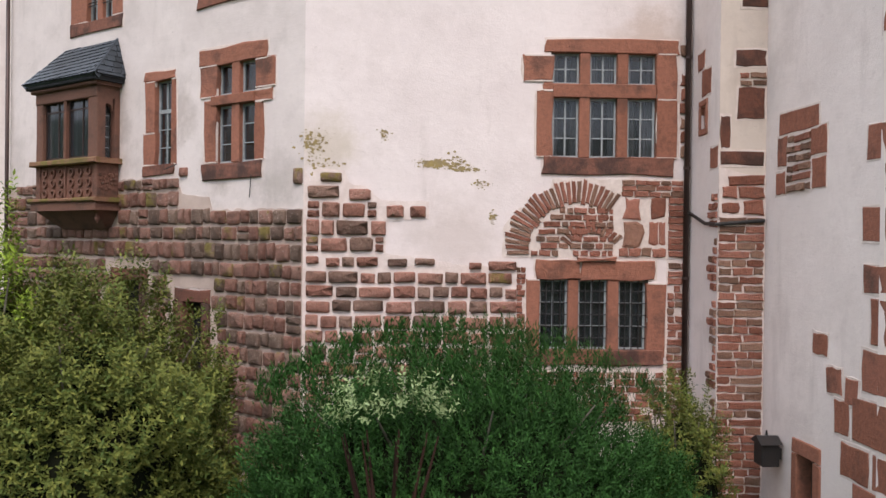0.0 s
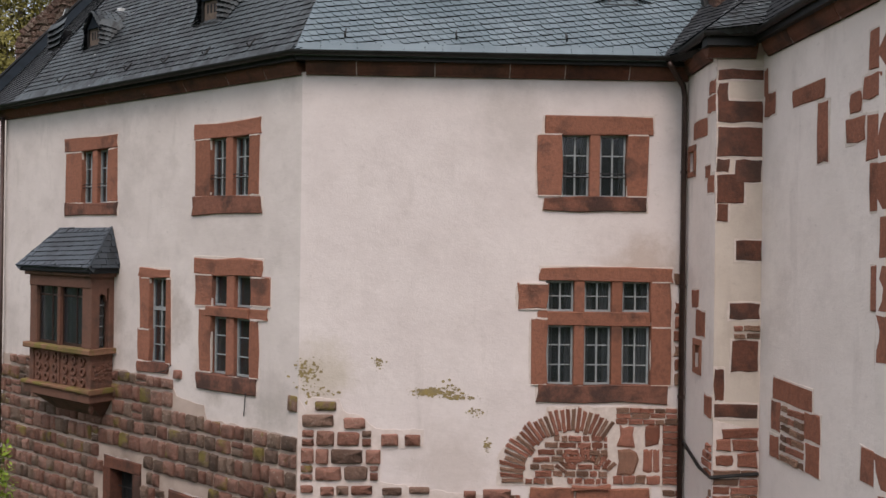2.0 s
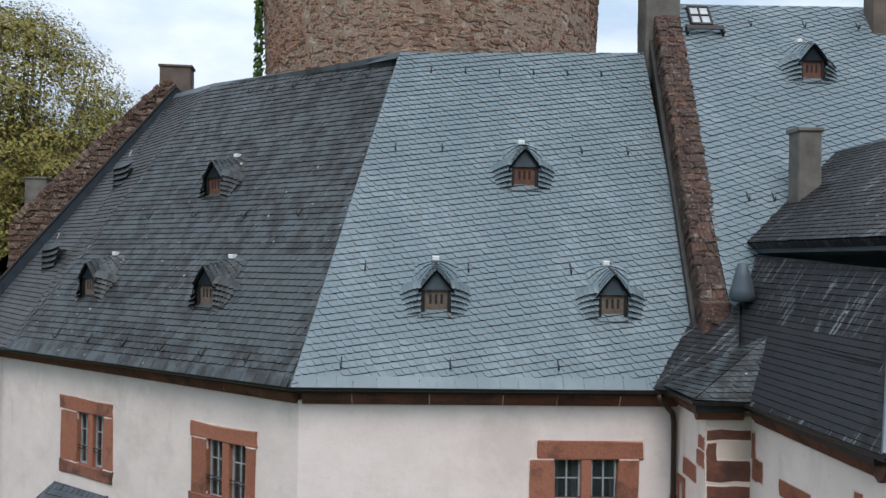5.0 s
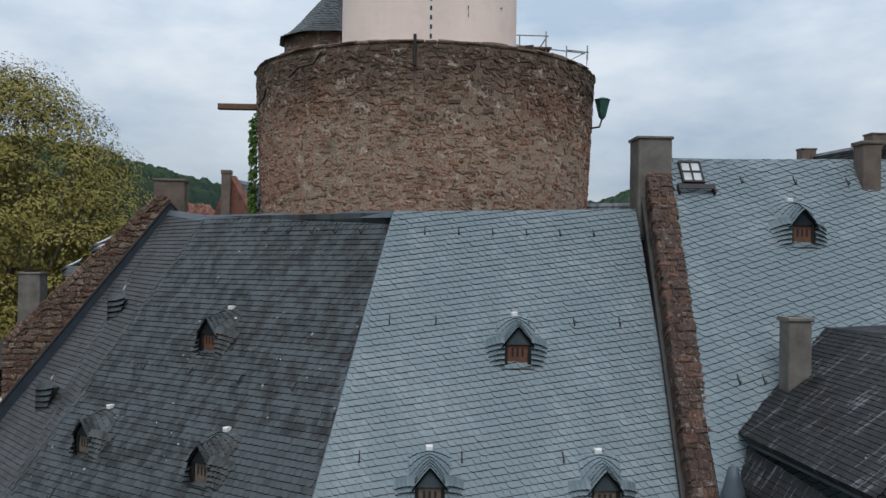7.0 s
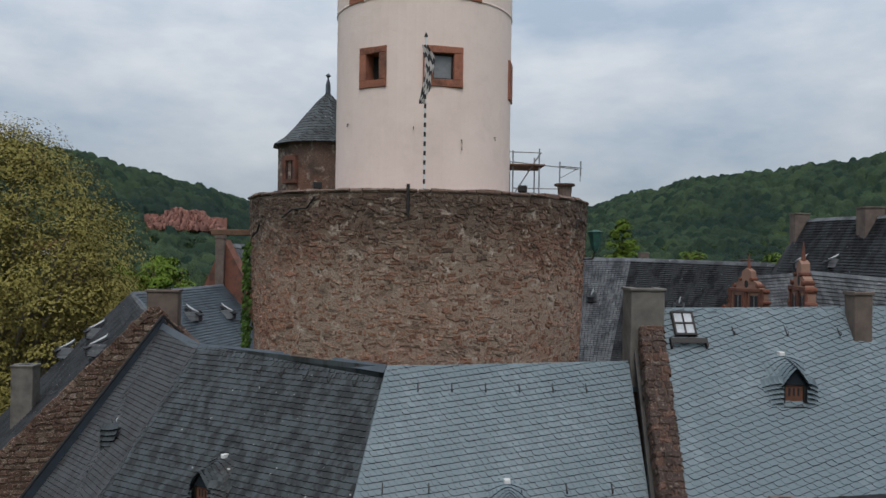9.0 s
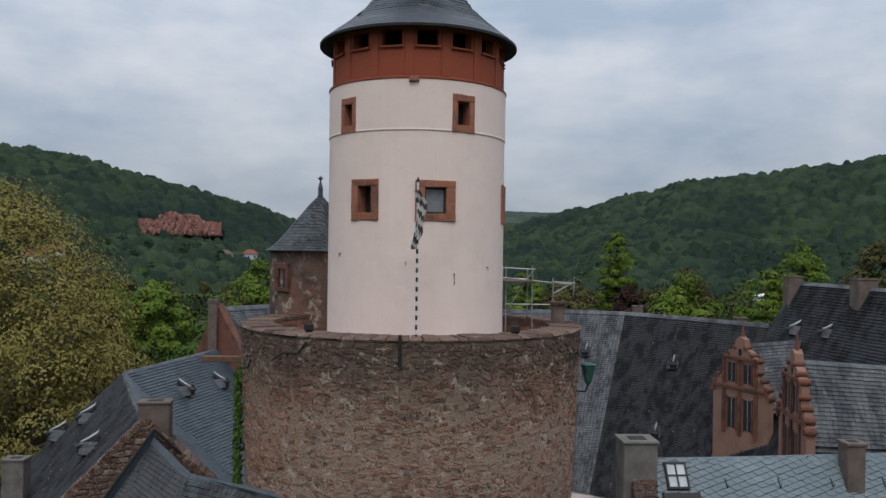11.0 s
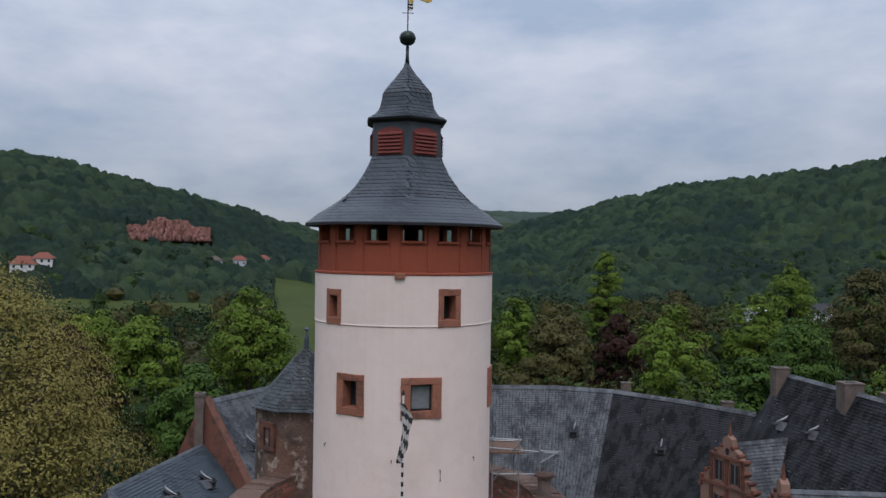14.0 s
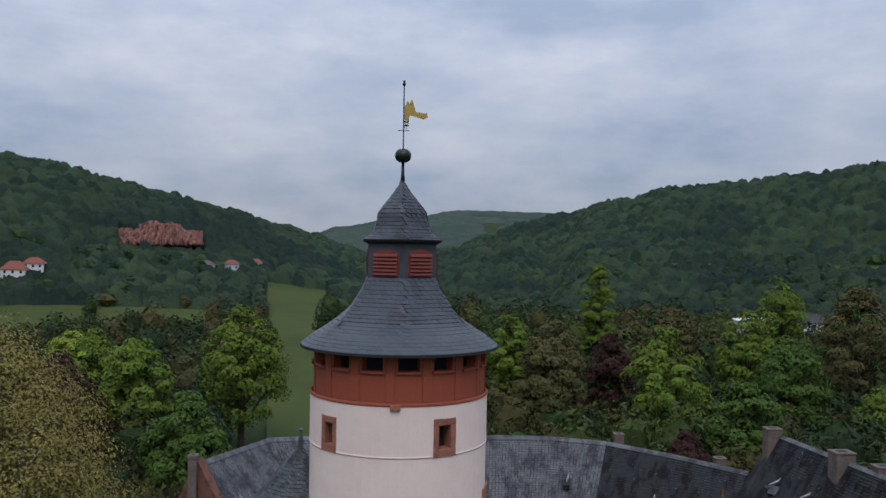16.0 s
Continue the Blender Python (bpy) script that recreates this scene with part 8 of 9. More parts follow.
part("carving", a, M_ORIEL, oriel, "weathered carved shield panel", FO, kind="stuff")
# posts, arches and glazing
for x0, x1 in ((OX0, OX0 + 0.32), (-8.1, -7.98), (OX1 - 0.42, OX1)):
    part("post", Acc().block(x0, x1, OP, OP + 0.22, 8.04, 9.62, 0.02, 0.005, rng), M_ORIEL, oriel, "", FB)
part("post", Acc().block(OX1 - 0.2, OX1, -0.14, 0.0, 8.04, 9.62, 0.015, 0.005, rng), M_ORIEL, oriel, "", FB)
part("head", Acc().block(OX0, OX1, OP - 0.02, 0.0, 9.55, 9.86, 0.02, 0.005, rng), M_ORIEL, oriel, "", FB)
part("cornice", Acc().block(OX0 - 0.1, OX1 + 0.1, OP - 0.12, 0.0, 9.84, 9.95, 0.03, 0.004, rng), M_ORIEL, oriel, "", FB)
part("soffit", Acc().block(OX0 - 0.2, OX1 + 0.2, OP - 0.2, 0.0, 9.93, 10.1, 0.03, 0.0, rng), M_DARK, oriel, "near-black eaves soffit", FB)
part("interior", Acc().box(OX0 + 0.25, OX1 - 0.25, OP + 0.35, OP + 0.38, 8.04, 9.6), M_DARK, oriel, "", FB)
for x0, x1 in ((OX0 + 0.32, -8.1), (-7.98, OX1 - 0.42)):
    f = Acc()
    f.box(x0, x0 + 0.04, OP + 0.1, OP + 0.15, 8.04, 9.55).box(x1 - 0.04, x1, OP + 0.1, OP + 0.15, 8.04, 9.55).box(x0, x1, OP + 0.1, OP + 0.15, 8.04, 8.12).box(x0, x1, OP + 0.1, OP + 0.15, 9.3, 9.34).box((x0 + x1) / 2 + 0.1, (x0 + x1) / 2 + 0.14, OP + 0.1, OP + 0.15, 8.04, 9.55)
    part("casement", f, M_PIPE, oriel, "dark brown casement", FB)
    part("pane", Acc().box(x0, x1, OP + 0.12, OP + 0.125, 8.04, 9.55), M_GLASS, oriel, "", FB)
    part("curtain", Acc().box(x0 + 0.05, x0 + 0.13, OP + 0.24, OP + 0.26, 8.06, 9.4), M_CURTAIN, oriel, "", FB)
# side light with arched head
part("side_pane", Acc().box(0.14, 0.42, 0.14, 0.15, 8.04, 9.5), M_GLASS, oriel, "", FO @ Matrix.Translation((-0.62, 0, 0)))
part("side_dark", Acc().box(0.1, 0.46, 0.2, 0.22, 8.04, 9.55), M_DARK, oriel, "", FO @ Matrix.Translation((-0.62, 0, 0)))
arch = [(0.14, 9.56), (0.14, 9.2), (0.18, 9.36), (0.28, 9.42), (0.38, 9.36), (0.42, 9.2), (0.42, 9.56)]
part("arch_head", Acc().prism(arch, 0.0, 0.2), M_ORIEL, oriel, "", FO @ Matrix.Translation((-0.62, 0, 0)))
for k in range(4):
    part("glazing_bar", Acc().box(0.14, 0.42, 0.125, 0.145, 8.3 + 0.27 * k, 8.32 + 0.27 * k), M_FRAME, oriel, "", FO @ Matrix.Translation((-0.62, 0, 0)))
oe = [wpt(FB, OX0 - 0.26, OP - 0.26, 10.07), wpt(FB, OX1 + 0.26, OP - 0.26, 10.07), wpt(FB, -6.65, -0.02, 11.1), wpt(FB, -9.03, -0.02, 11.08)]
slate_roof(oriel, oe, M_SLATE_T, 0.24, 0.16, 0.04, None, 131, True, "oriel_roof", lift=0.45)
slate_roof(oriel, [oe[1], wpt(FB, OX1 + 0.26, 0.0, 10.07), oe[2]], M_SLATE_T, 0.24, 0.16, 0.0, None, 132, True, "oriel_roof", lift=0.45)
slate_roof(oriel, [wpt(FB, OX0 - 0.26, 0.0, 10.07), oe[0], oe[3]], M_SLATE_T, 0.24, 0.16, 0.0, None, 133, True, "oriel_roof", lift=0.45)
part("hip", Acc().tube([Vector(oe[1]), Vector(oe[2])], 0.03, 6), M_SLATE_T, oriel)

# moss and lichen patches on the plaster
def lichen(wall, F, spots, seed):
    rng = random.Random(seed)
    for cx, cz, rx, rz, nn in spots:
        a = Acc()
        for _ in range(nn * 5):
            x, z = cx + rx * rng.gauss(0, 0.62), cz + rz * rng.gauss(0, 0.62)
            r = 0.004 + 0.026 * rng.random() ** 3
            m = 7
            a.add([(x + r * (0.6 + 0.8 * rng.random()) * 1.5 * math.cos(6.283 * i / m), -0.004 - 0.004 * rng.random(), z + r * (0.6 + 0.8 * rng.random()) * math.sin(6.283 * i / m)) for i in range(m)], [tuple(range(m))])
        part("lichen_patch", a, M_LICHEN, wall, "yellow-green lichen", F, kind="stuff")


M_LICHEN = plain("yellow_lichen", (0.37, 0.27, 0.1), (0.27, 0.205, 0.12), 0.95, 0, 9.0)
lichen(wall_a, FA, [(2.72, 7.66, 0.3, 0.07, 70), (3.35, 7.55, 0.25, 0.05, 25), (0.2, 8.05, 0.25, 0.22, 40), (0.35, 7.6, 0.3, 0.15, 16), (3.75, 7.25, 0.2, 0.08, 8), (3.95, 6.55, 0.06, 0.12, 10), (1.65, 8.25, 0.1, 0.1, 9), (3.2, 7.7, 0.2, 0.1, 14)], 5)
part("iron_hook", Acc().tube([wpt(FB, -1.55, -0.06, 7.45), wpt(FB, -1.55, -0.1, 6.95)], 0.012, 5), M_IRON, house)
part("iron_hook", Acc().tube([wpt(FB, -4.2, -0.02, 7.8), wpt(FB, -4.05, -0.28, 7.72), wpt(FB, -4.3, -0.3, 7.66)], 0.014, 5), M_IRON, house)

# ---- things on the keep ----
iron = lambda pts, r=0.03: part("iron_clamp", Acc().tube(pts, r, 6), M_IRON, keep, "rusted wrought-iron clamp")
kp = lambda t, z, r=6.0: (KX + r * math.sin(t), KY - r * math.cos(t), z)
iron([kp(-0.06, 28.1), kp(-0.06, 27.2)], 0.05)
iron([kp(-0.78, 27.15), kp(-0.7, 27.4), kp(-0.6, 27.42), kp(-0.55, 27.75)])
iron([kp(-1.15, 26.6), kp(-1.05, 26.75), kp(-1.02, 27.0)])
iron([kp(1.0, 27.0), kp(1.02, 27.28), kp(1.12, 27.25), kp(1.2, 27.1)])
beam = thing("water_spout", (KX - 6.2, KY - 1.5, 26.7), "dark wooden water spout jutting from the keep", "spout")
part("trough", Acc().box(-1.15, 0.5, -0.11, 0.11, -0.1, 0.1, 0.02), M_WOOD, beam, "", Matrix.Translation((KX - 5.95, KY - 1.2, 26.75)))
flag = thing("flagpole", (-0.1, 23.9, 27.9), "striped black and white flagpole with limp flag", "flagpole")
z, k = 27.9, 0
while z < 31.2:
    part("band", Acc().tube([(-0.1, 23.9, z), (-0.1, 23.9, z + 0.14)], 0.035, 8), M_WHITE if k % 2 else M_IRON, flag)
    z += 0.14
    k += 1
part("pole", Acc().tube([(-0.1, 23.9, z), (-0.1, 23.9, 32.55)], 0.03, 8), M_WHITE, flag)
part("knob", Acc().lathe([(0.0, 32.5), (0.06, 32.56), (0.03, 32.64), (0.0, 32.7)], (-0.1, 23.9), 8), M_IRON, flag)
fa = Acc()
nz, nx = 18, 8
for i in range(nz + 1):
    for j in range(nx + 1):
        t = i / nz
        wdt = 0.16 + 0.22 * math.sin(math.pi * min(1, t * 1.1)) * (0.6 + 0.4 * math.sin(t * 9))
        fa.v.append((-0.1 - 0.12 + wdt * j / nx + 0.1 * math.sin(t * 4), 23.85 + 0.07 * math.sin(j * 2.2 + t * 5), 32.3 - 1.75 * t))
fa.f += [(i * (nx + 1) + j, i * (nx + 1) + j + 1, (i + 1) * (nx + 1) + j + 1, (i + 1) * (nx + 1) + j) for i in range(nz) for j in range(nx)]
kf = Nodes("striped_flag_cloth")
wv = kf.t.nodes.new("ShaderNodeTexWave")
wv.bands_direction = "DIAGONAL"
kf.to(kf.co, wv.inputs["Vector"])
wv.inputs["Scale"].default_value, wv.inputs["Distortion"].default_value = 1.6, 6.0
part("cloth", fa, kf.done(kf.ramp(wv.outputs["Fac"], (0.45, (0.05, 0.05, 0.055)), (0.55, (0.55, 0.52, 0.5))), 0.9), flag, "limp grey and black flag", smooth=True)
lamp = thing("keep_lamp", (5.5, 26.2, 26.6), "green copper lamp bracketed to the keep", "lamp")
part("shade", Acc().lathe([(0.05, 26.25), (0.12, 26.35), (0.24, 26.85), (0.27, 26.9), (0.02, 26.98)], (5.52, 26.1), 6), M_GREEN, lamp)
part("arm", Acc().tube([(5.2, 26.4, 26.0), (5.45, 26.15, 26.02), (5.52, 26.1, 26.28)], 0.03, 6), M_IRON, lamp)
for i, t in enumerate((-0.62, 0.62)):
    fl = thing("floodlight", kp(t, KT + 0.12, 5.4), "small dark floodlight on the keep rim", "floodlight", "rim floodlights")
    F = Matrix.Translation(kp(t, KT + 0.12, 5.4)) @ Matrix.Rotation(0.4 - i * 0.8, 4, "Z")
    part("head", Acc().box(-0.13, 0.13, -0.08, 0.08, 0.06, 0.26, 0.02), M_IRON, fl, "", F)
    part("stand", Acc().box(-0.1, 0.1, -0.04, 0.04, 0, 0.07), M_IRON, fl, "", F)
pot = thing("rim_chimney", (5.0, 29.6, 27.9), "squat brown chimney pot on the keep rim", "chimney")
part("shaft", Acc().lathe([(0.27, 27.9), (0.24, 28.3), (0.27, 28.62), (0.36, 28.68)], (5.1, 29.4), 12), M_BROWNCH, pot)
part("lid", Acc().lathe([(0.38, 28.66), (0.38, 28.74), (0.0, 28.76)], (5.1, 29.4), 12), M_COPE, pot)
sc = thing("scaffold", (4.2, 30.5, 27.2), "galvanised tube scaffold standing on the keep platform", "scaffold")
tubes = lambda nm, a, b, r=0.026: part(nm, Acc().tube([a, b], r, 6), M_STEEL, sc)
for x, y, zt in ((3.25, 29.9, 30.0), (4.2, 29.7, 30.05), (5.0, 29.9, 29.6), (3.3, 31.4, 29.9), (4.25, 31.3, 29.9)):
    tubes("upright", (x, y, KT - 0.88), (x, y, zt))
tubes("rail", (2.9, 29.85, 29.95), (4.3, 29.7, 29.9))
tubes("rail", (2.9, 29.85, 29.6), (5.7, 29.95, 29.35))
tubes("rail", (3.2, 31.4, 29.5), (4.3, 31.3, 29.5))
tubes("rail", (3.25, 29.9, 28.6), (5.0, 29.9, 28.6))
tubes("brace", (3.25, 29.9, 28.3), (4.25, 29.7, 29.9))
tubes("arm", (5.0, 29.9, 29.45), (5.85, 30.0, 29.4))
tubes("arm", (5.0, 29.9, 29.0), (5.7, 30.0, 29.38), 0.02)
tubes("upright", (5.8, 30.0, 29.1), (5.8, 30.0, 29.65))
tubes("hook", (5.78, 30.0, 29.35), (5.78, 30.0, 28.9), 0.015)
part("deck", Acc().box(3.1, 4.4, 29.6, 31.5, 29.42, 29.47), M_WOOD, sc, "weathered plank deck")
# ivy on the keep's flank
iv = Acc()
rng = random.Random(9)
for i in range(1100):
    t, z = -1.42 + 0.16 * rng.gauss(0, 0.6), 21.6 + 4.8 * rng.random() ** 1.3
    p = Vector(kp(t, z, 5.9 + 0.25 * rng.random()))
    n = Vector((rng.uniform(-1, 0.3), rng.uniform(-1, 0.2), rng.uniform(-0.2, 0.8))).normalized()
    a = n.orthogonal().normalized()
    b = n.cross(a)
    iv.add([p - a * 0.09, p - b * 0.06, p + a * 0.09, p + b * 0.06], [(0, 1, 2, 3)])
part("ivy", iv, L_DEEP, keep, "dark ivy clinging to the stone", kind="stuff")

# ---- wings behind the keep ----
def far_roof(parent, ridge, eave, material, label="", name="roof"):
    """A roof of plain strips between a ridge line and an eave line, with a slightly uneven surface."""
    a = Acc()
    n = len(ridge)
    m = 6
    for i in range(n):
        r, e = Vector(ridge[i]), Vector(eave[i])
        for k in range(m + 1):
            a.v.append(tuple(e + (r - e) * (k / m)))
    a.f += [(i * (m + 1) + k, (i + 1) * (m + 1) + k, (i + 1) * (m + 1) + k + 1, i * (m + 1) + k + 1) for i in range(n - 1) for k in range(m)]
    a.v += [(x, y, z - 0.25) for x, y, z in a.v]
    q = n * (m + 1)
    a.f += [tuple(q + i for i in f[::-1]) for f in a.f]
    return part(name, a, material, parent, label)


def far_slates(parent, ridge, eave, material, w, c, seed):
    """Slates over a far roof, joined, between a ridge line and an eave line."""
    rng = random.Random(seed)
    a = Acc()
    for i in range(len(ridge) - 1):
        r0, r1, e0, e1 = Vector(ridge[i]), Vector(ridge[i + 1]), Vector(eave[i]), Vector(eave[i + 1])
        rows = int(((r0 - e0).length + (r1 - e1).length) / 2 / c)
        for k in range(rows):
            p, q = e0 + (r0 - e0) * (k / rows), e1 + (r1 - e1) * (k / rows)
            up = ((r0 - e0) + (r1 - e1)).normalized()
            d = q - p
            cnt = max(1, int(d.length / w))
            nr = d.cross(up).normalized()
            if nr.z < 0:
                nr = -nr
            for j in range(cnt):
                s = p + d * ((j + rng.random() * 0.15) / cnt)
                t = p + d * ((j + 0.97) / cnt)
                lo = nr * (0.05 + 0.03 * rng.random())
                a.add([s + lo - up * 0.03 * rng.random(), t + lo, t + up * c * 1.1 + nr * 0.01, s + up * c * 1.1 + nr * 0.01, s, t], [(0, 1, 2, 3), (0, 4, 5, 1)])
    return part("slate_field", a, material, parent, "", kind="stuff")


def hatch(parent, at, face, seed):
    """A small roof hatch: a dark opening under a raised pale lid."""
    F = axes(at, (-face[1], face[0]), (-face[0], -face[1])) @ Matrix.Diagonal((0.62, 0.62, 0.62, 1))
    h = part("roof_hatch", Acc().box(-0.35, 0.35, -0.5, 0.5, -0.1, 0.55), M_DARK, parent, "small dark roof hatch", F)
    part("lid", Acc().add([(-0.5, -0.65, 0.5), (0.5, -0.65, 0.5), (0.4, 0.9, 1.2), (-0.4, 0.9, 1.2), (-0.5, -0.65, 0.44), (0.5, -0.65, 0.44), (0.4, 0.9, 1.1), (-0.4, 0.9, 1.1)], [(0, 1, 2, 3), (7, 6, 5, 4), (0, 4, 5, 1), (1, 5, 6, 2), (3, 7, 4, 0)]), M_SLATE_F, h, "", F)
    # a pale metal crest that curls up over the lid
    part("crest", Acc().tube([(0, -0.3, 0.78), (0, 0.25, 0.98), (0, 0.7, 1.22), (0.02, 0.9, 1.38), (0.04, 0.95, 1.55)], [0.04, 0.1, 0.11, 0.08, 0.02], 6), M_STEEL, h, "curled pale metal crest", F)
    for k in range(5):
        for sd in (-1, 1):
            z = 0.02 + k * 0.16
            part("cheek_slate", Acc().add([(sd * 0.36, -0.55, z), (sd * 0.78, 0.05 + 0.16 * k, z - 0.1), (sd * 0.8, 0.2 + 0.16 * k, z + 0.12), (sd * 0.36, -0.35, z + 0.2), (sd * 0.36, -0.5, z - 0.04), (sd * 0.78, 0.1 + 0.16 * k, z - 0.14)], [(0, 1, 2, 3), (0, 4, 5, 1)]), M_SLATE_G, h, "", F)


# left wing behind the stone gable
lw = thing("left_wing", (-14, 42, 0), "slate-roofed wing behind the stone gable", "castle wing")
r_l = [(-10.3, 32.0, 23.3), (-13.0, 38.3, 23.5), (-15.6, 44.6, 23.8), (-13.0, 54.5, 23.9)]
e_l = [(-17.0, 31.0, 16.2), (-20.0, 37.0, 16.0), (-23.5, 44.5, 16.0), (-21.0, 58.0, 16.0)]
e_r = [(-4.0, 33.5, 16.0), (-6.5, 40.0, 16.0), (-8.0, 45.5, 16.0), (-5.5, 52.5, 16.0)]
far_roof(lw, r_l, e_l, M_SLATE_F, "dark slate slope")
far_slates(lw, r_l, e_l, M_SLATE_F, 0.28, 0.2, 1)
far_roof(lw, r_l, e_r, M_SLATE_L, "blue-grey slate slope")
far_slates(lw, r_l, e_r, M_SLATE_L, 0.28, 0.2, 2)
cap(lw, r_l, 0.18, 0.14, M_SLATE_G)
for i, (x, y, z) in enumerate(((-13.0, 47.75, 22.1), (-11.85, 51.5, 21.95), (-9.0, 49.5, 19.0))):
    hatch(lw, (x, y, z), (0.9, -0.25), i)
for i, (x, y, z) in enumerate(((-16.8, 42.3, 21.6), (-14.6, 36.8, 21.4), (-18.9, 43.8, 20.4))):
    hatch(lw, (x, y, z), (-0.8, -0.5), i)
chimney("chimney", -18.9, -17.9, 38.2, 39.0, 16.5, 20.7, M_CONCRETE, "grey rendered chimney by the wing eaves")
part("wall", Acc().add([(*e_l[0][:2], 0), (*e_l[1][:2], 0), (*e_l[2][:2], 0), (*e_l[3][:2], 0), (*e_r[3][:2], 0), (*e_r[0][:2], 0)] + [(*p[:2], 16.1) for p in (*e_l, e_r[3], e_r[0])], [(i, (i + 1) % 6, 6 + (i + 1) % 6, 6 + i) for i in range(6)] + [(6, 7, 8, 9, 10, 11)]), M_PLASTER_R, lw)

# north wing: one long bent roof round the courtyard
nw = thing("north_wing", (8, 64, 0), "long bent courtyard wing with mottled slate roof", "castle wing")
r_n = [(-13.0, 55.1, 26.6), (-9.5, 63.0, 26.4), (-1.0, 66.0, 26.1), (7.5, 66.3, 25.9), (12.5, 65.6, 26.0), (16.75, 63.8, 26.0), (21.0, 60.0, 25.9), (24.7, 55.8, 25.8)]
e_n = [(-6.5, 51.0, 16.0), (-4.0, 57.5, 16.0), (0.5, 59.5, 16.0), (6.6, 59.8, 16.0), (10.6, 59.2, 16.0), (13.2, 57.8, 16.0), (16.5, 54.8, 16.0), (18.5, 51.5, 16.0)]
e_n = [tuple(p + 1.22 * (q - p) for p, q in zip(r, e)) for r, e in zip(r_n, e_n)]
o_n = [(-18, 57.5, 16.0), (-14, 68.5, 16.0), (-2.5, 72.5, 16.0), (8.4, 73.0, 16.0), (14.5, 72, 16.0), (20.5, 70, 16.0), (25.5, 65.5, 16.0), (31, 60, 16.0)]
far_roof(nw, r_n, e_n, M_SLATE_F, "mottled slate slope to the courtyard")
far_slates(nw, r_n[:6], e_n[:6], M_SLATE_G, 0.25, 0.18, 3)
far_slates(nw, r_n[5:], e_n[5:], M_SLATE_F, 0.25, 0.18, 3)
far_roof(nw, r_n, o_n, M_SLATE_F)
cap(nw, r_n, 0.24, 0.2, M_SLATE_G)
part("wall", Acc().add([(*p[:2], 0) for p in (*e_n, *o_n[::-1])] + [(*p[:2], p[2]) for p in (*e_n, *o_n[::-1])], [(i, (i + 1) % 16, 16 + (i + 1) % 16, 16 + i) for i in range(16)]), M_PLASTER_R, nw)
ga_ = part("gable", Acc().add([(-6.5, 51.0, 12), (-18, 57.5, 12), (-18, 57.5, 16.3), (-13.1, 55.0, 26.9), (-6.5, 51.0, 16.3), (-6.2, 51.6, 12), (-17.7, 58.1, 12), (-17.7, 58.1, 16.3), (-12.8, 55.6, 26.9), (-6.2, 51.6, 16.3)],
                              [(0, 4, 3, 2, 1), (5, 6, 7, 8, 9), (4, 9, 8, 3), (3, 8, 7, 2)]), M_QUOIN, nw, "red-brown stone gable end")
chimney("chimney", -13.55, -12.98, 54.5, 55.1, 22.5, 27.2, M_BROWNCH, "tall slender red-brown chimney", cap_h=0.25)
for i, (x, y, z) in enumerate(((13.4, 62.8, 22.7), (18.9, 58.6, 22.35), (16.9, 56.2, 17.9), (-10.0, 56.0, 23.2))):
    hatch(nw, (x, y, z), (-0.4, -0.9) if x > 0 else (0.8, -0.5), i)
chimney("chimney", 17.6, 18.3, 64.4, 65.0, 24.8, 26.5, M_BROWNCH, "stub chimney behind the north ridge")
chimney("chimney", 23.4, 24.2, 58.4, 59.0, 24.8, 26.1, M_BROWNCH, "stub chimney behind the north ridge")

# east block with two Renaissance gables
eb_ = thing("east_block", (25, 47, 0), "tall east block with steep mottled slate roof", "castle wing")
r_e = [(26.0, 54.2, 28.8), (26.4, 51.0, 28.8), (26.9, 47.5, 28.75), (27.5, 43.0, 28.7), (28.2, 36.0, 28.7)]
e_e = [(19.6, 54.0, 17.5), (19.8, 50.5, 17.5), (20.2, 46.8, 17.5), (20.8, 42.3, 17.5), (21.5, 35.5, 17.5)]
o_e = [(33, 54.6, 17.5), (33.3, 51.5, 17.5), (33.7, 48, 17.5), (34, 43.5, 17.5), (35, 36.5, 17.5)]
far_roof(eb_, r_e, e_e, M_SLATE_F, "steep dark slate slope")
far_slates(eb_, r_e, e_e, M_SLATE_F, 0.29, 0.2, 4)
far_roof(eb_, r_e, o_e, M_SLATE_F)
cap(eb_, r_e, 0.2, 0.16, M_SLATE_G)
far_roof(eb_, [r_e[0], (25.6, 55.2, 27.6)], [e_e[0], (19.9, 55.6, 18)], M_SLATE_F)
part("wall", Acc().add([(*p[:2], 0) for p in (*e_e, *o_e[::-1])] + [(*p[:2], 17.5) for p in (*e_e, *o_e[::-1])], [(i, (i + 1) % 10, 10 + (i + 1) % 10, 10 + i) for i in range(10)]), M_PLASTER_R, eb_)
part("verge", Acc().add([(19.6, 54.0, 17.5), (33, 54.6, 17.5), (26.0, 54.25, 28.75)], [(0, 1, 2)]), M_RUBBLE, eb_)
chimney("chimney", 25.1, 26.1, 53.8, 54.6, 26.5, 29.25, M_BROWNCH, "brown chimney on the east ridge")
chimney("chimney", 26.1, 27.3, 47.0, 48.0, 26.3, 29.3, M_BROWNCH, "broad brown chimney on the east ridge")
chimney("chimney", 27.2, 28.2, 44.6, 45.4, 26.3, 29.1, M_BROWNCH, "broad brown chimney on the east ridge")
for x, y, z in ((24.4, 51.7, 25.6), (24.95, 48.6, 25.7)):
    hatch(eb_, (x, y, z), (-0.95, 0.1), 1)


M_GABLE = plaster("pink_render", (0.30, 0.18, 0.13), (0.24, 0.14, 0.105), (0.13, 0.085, 0.068))


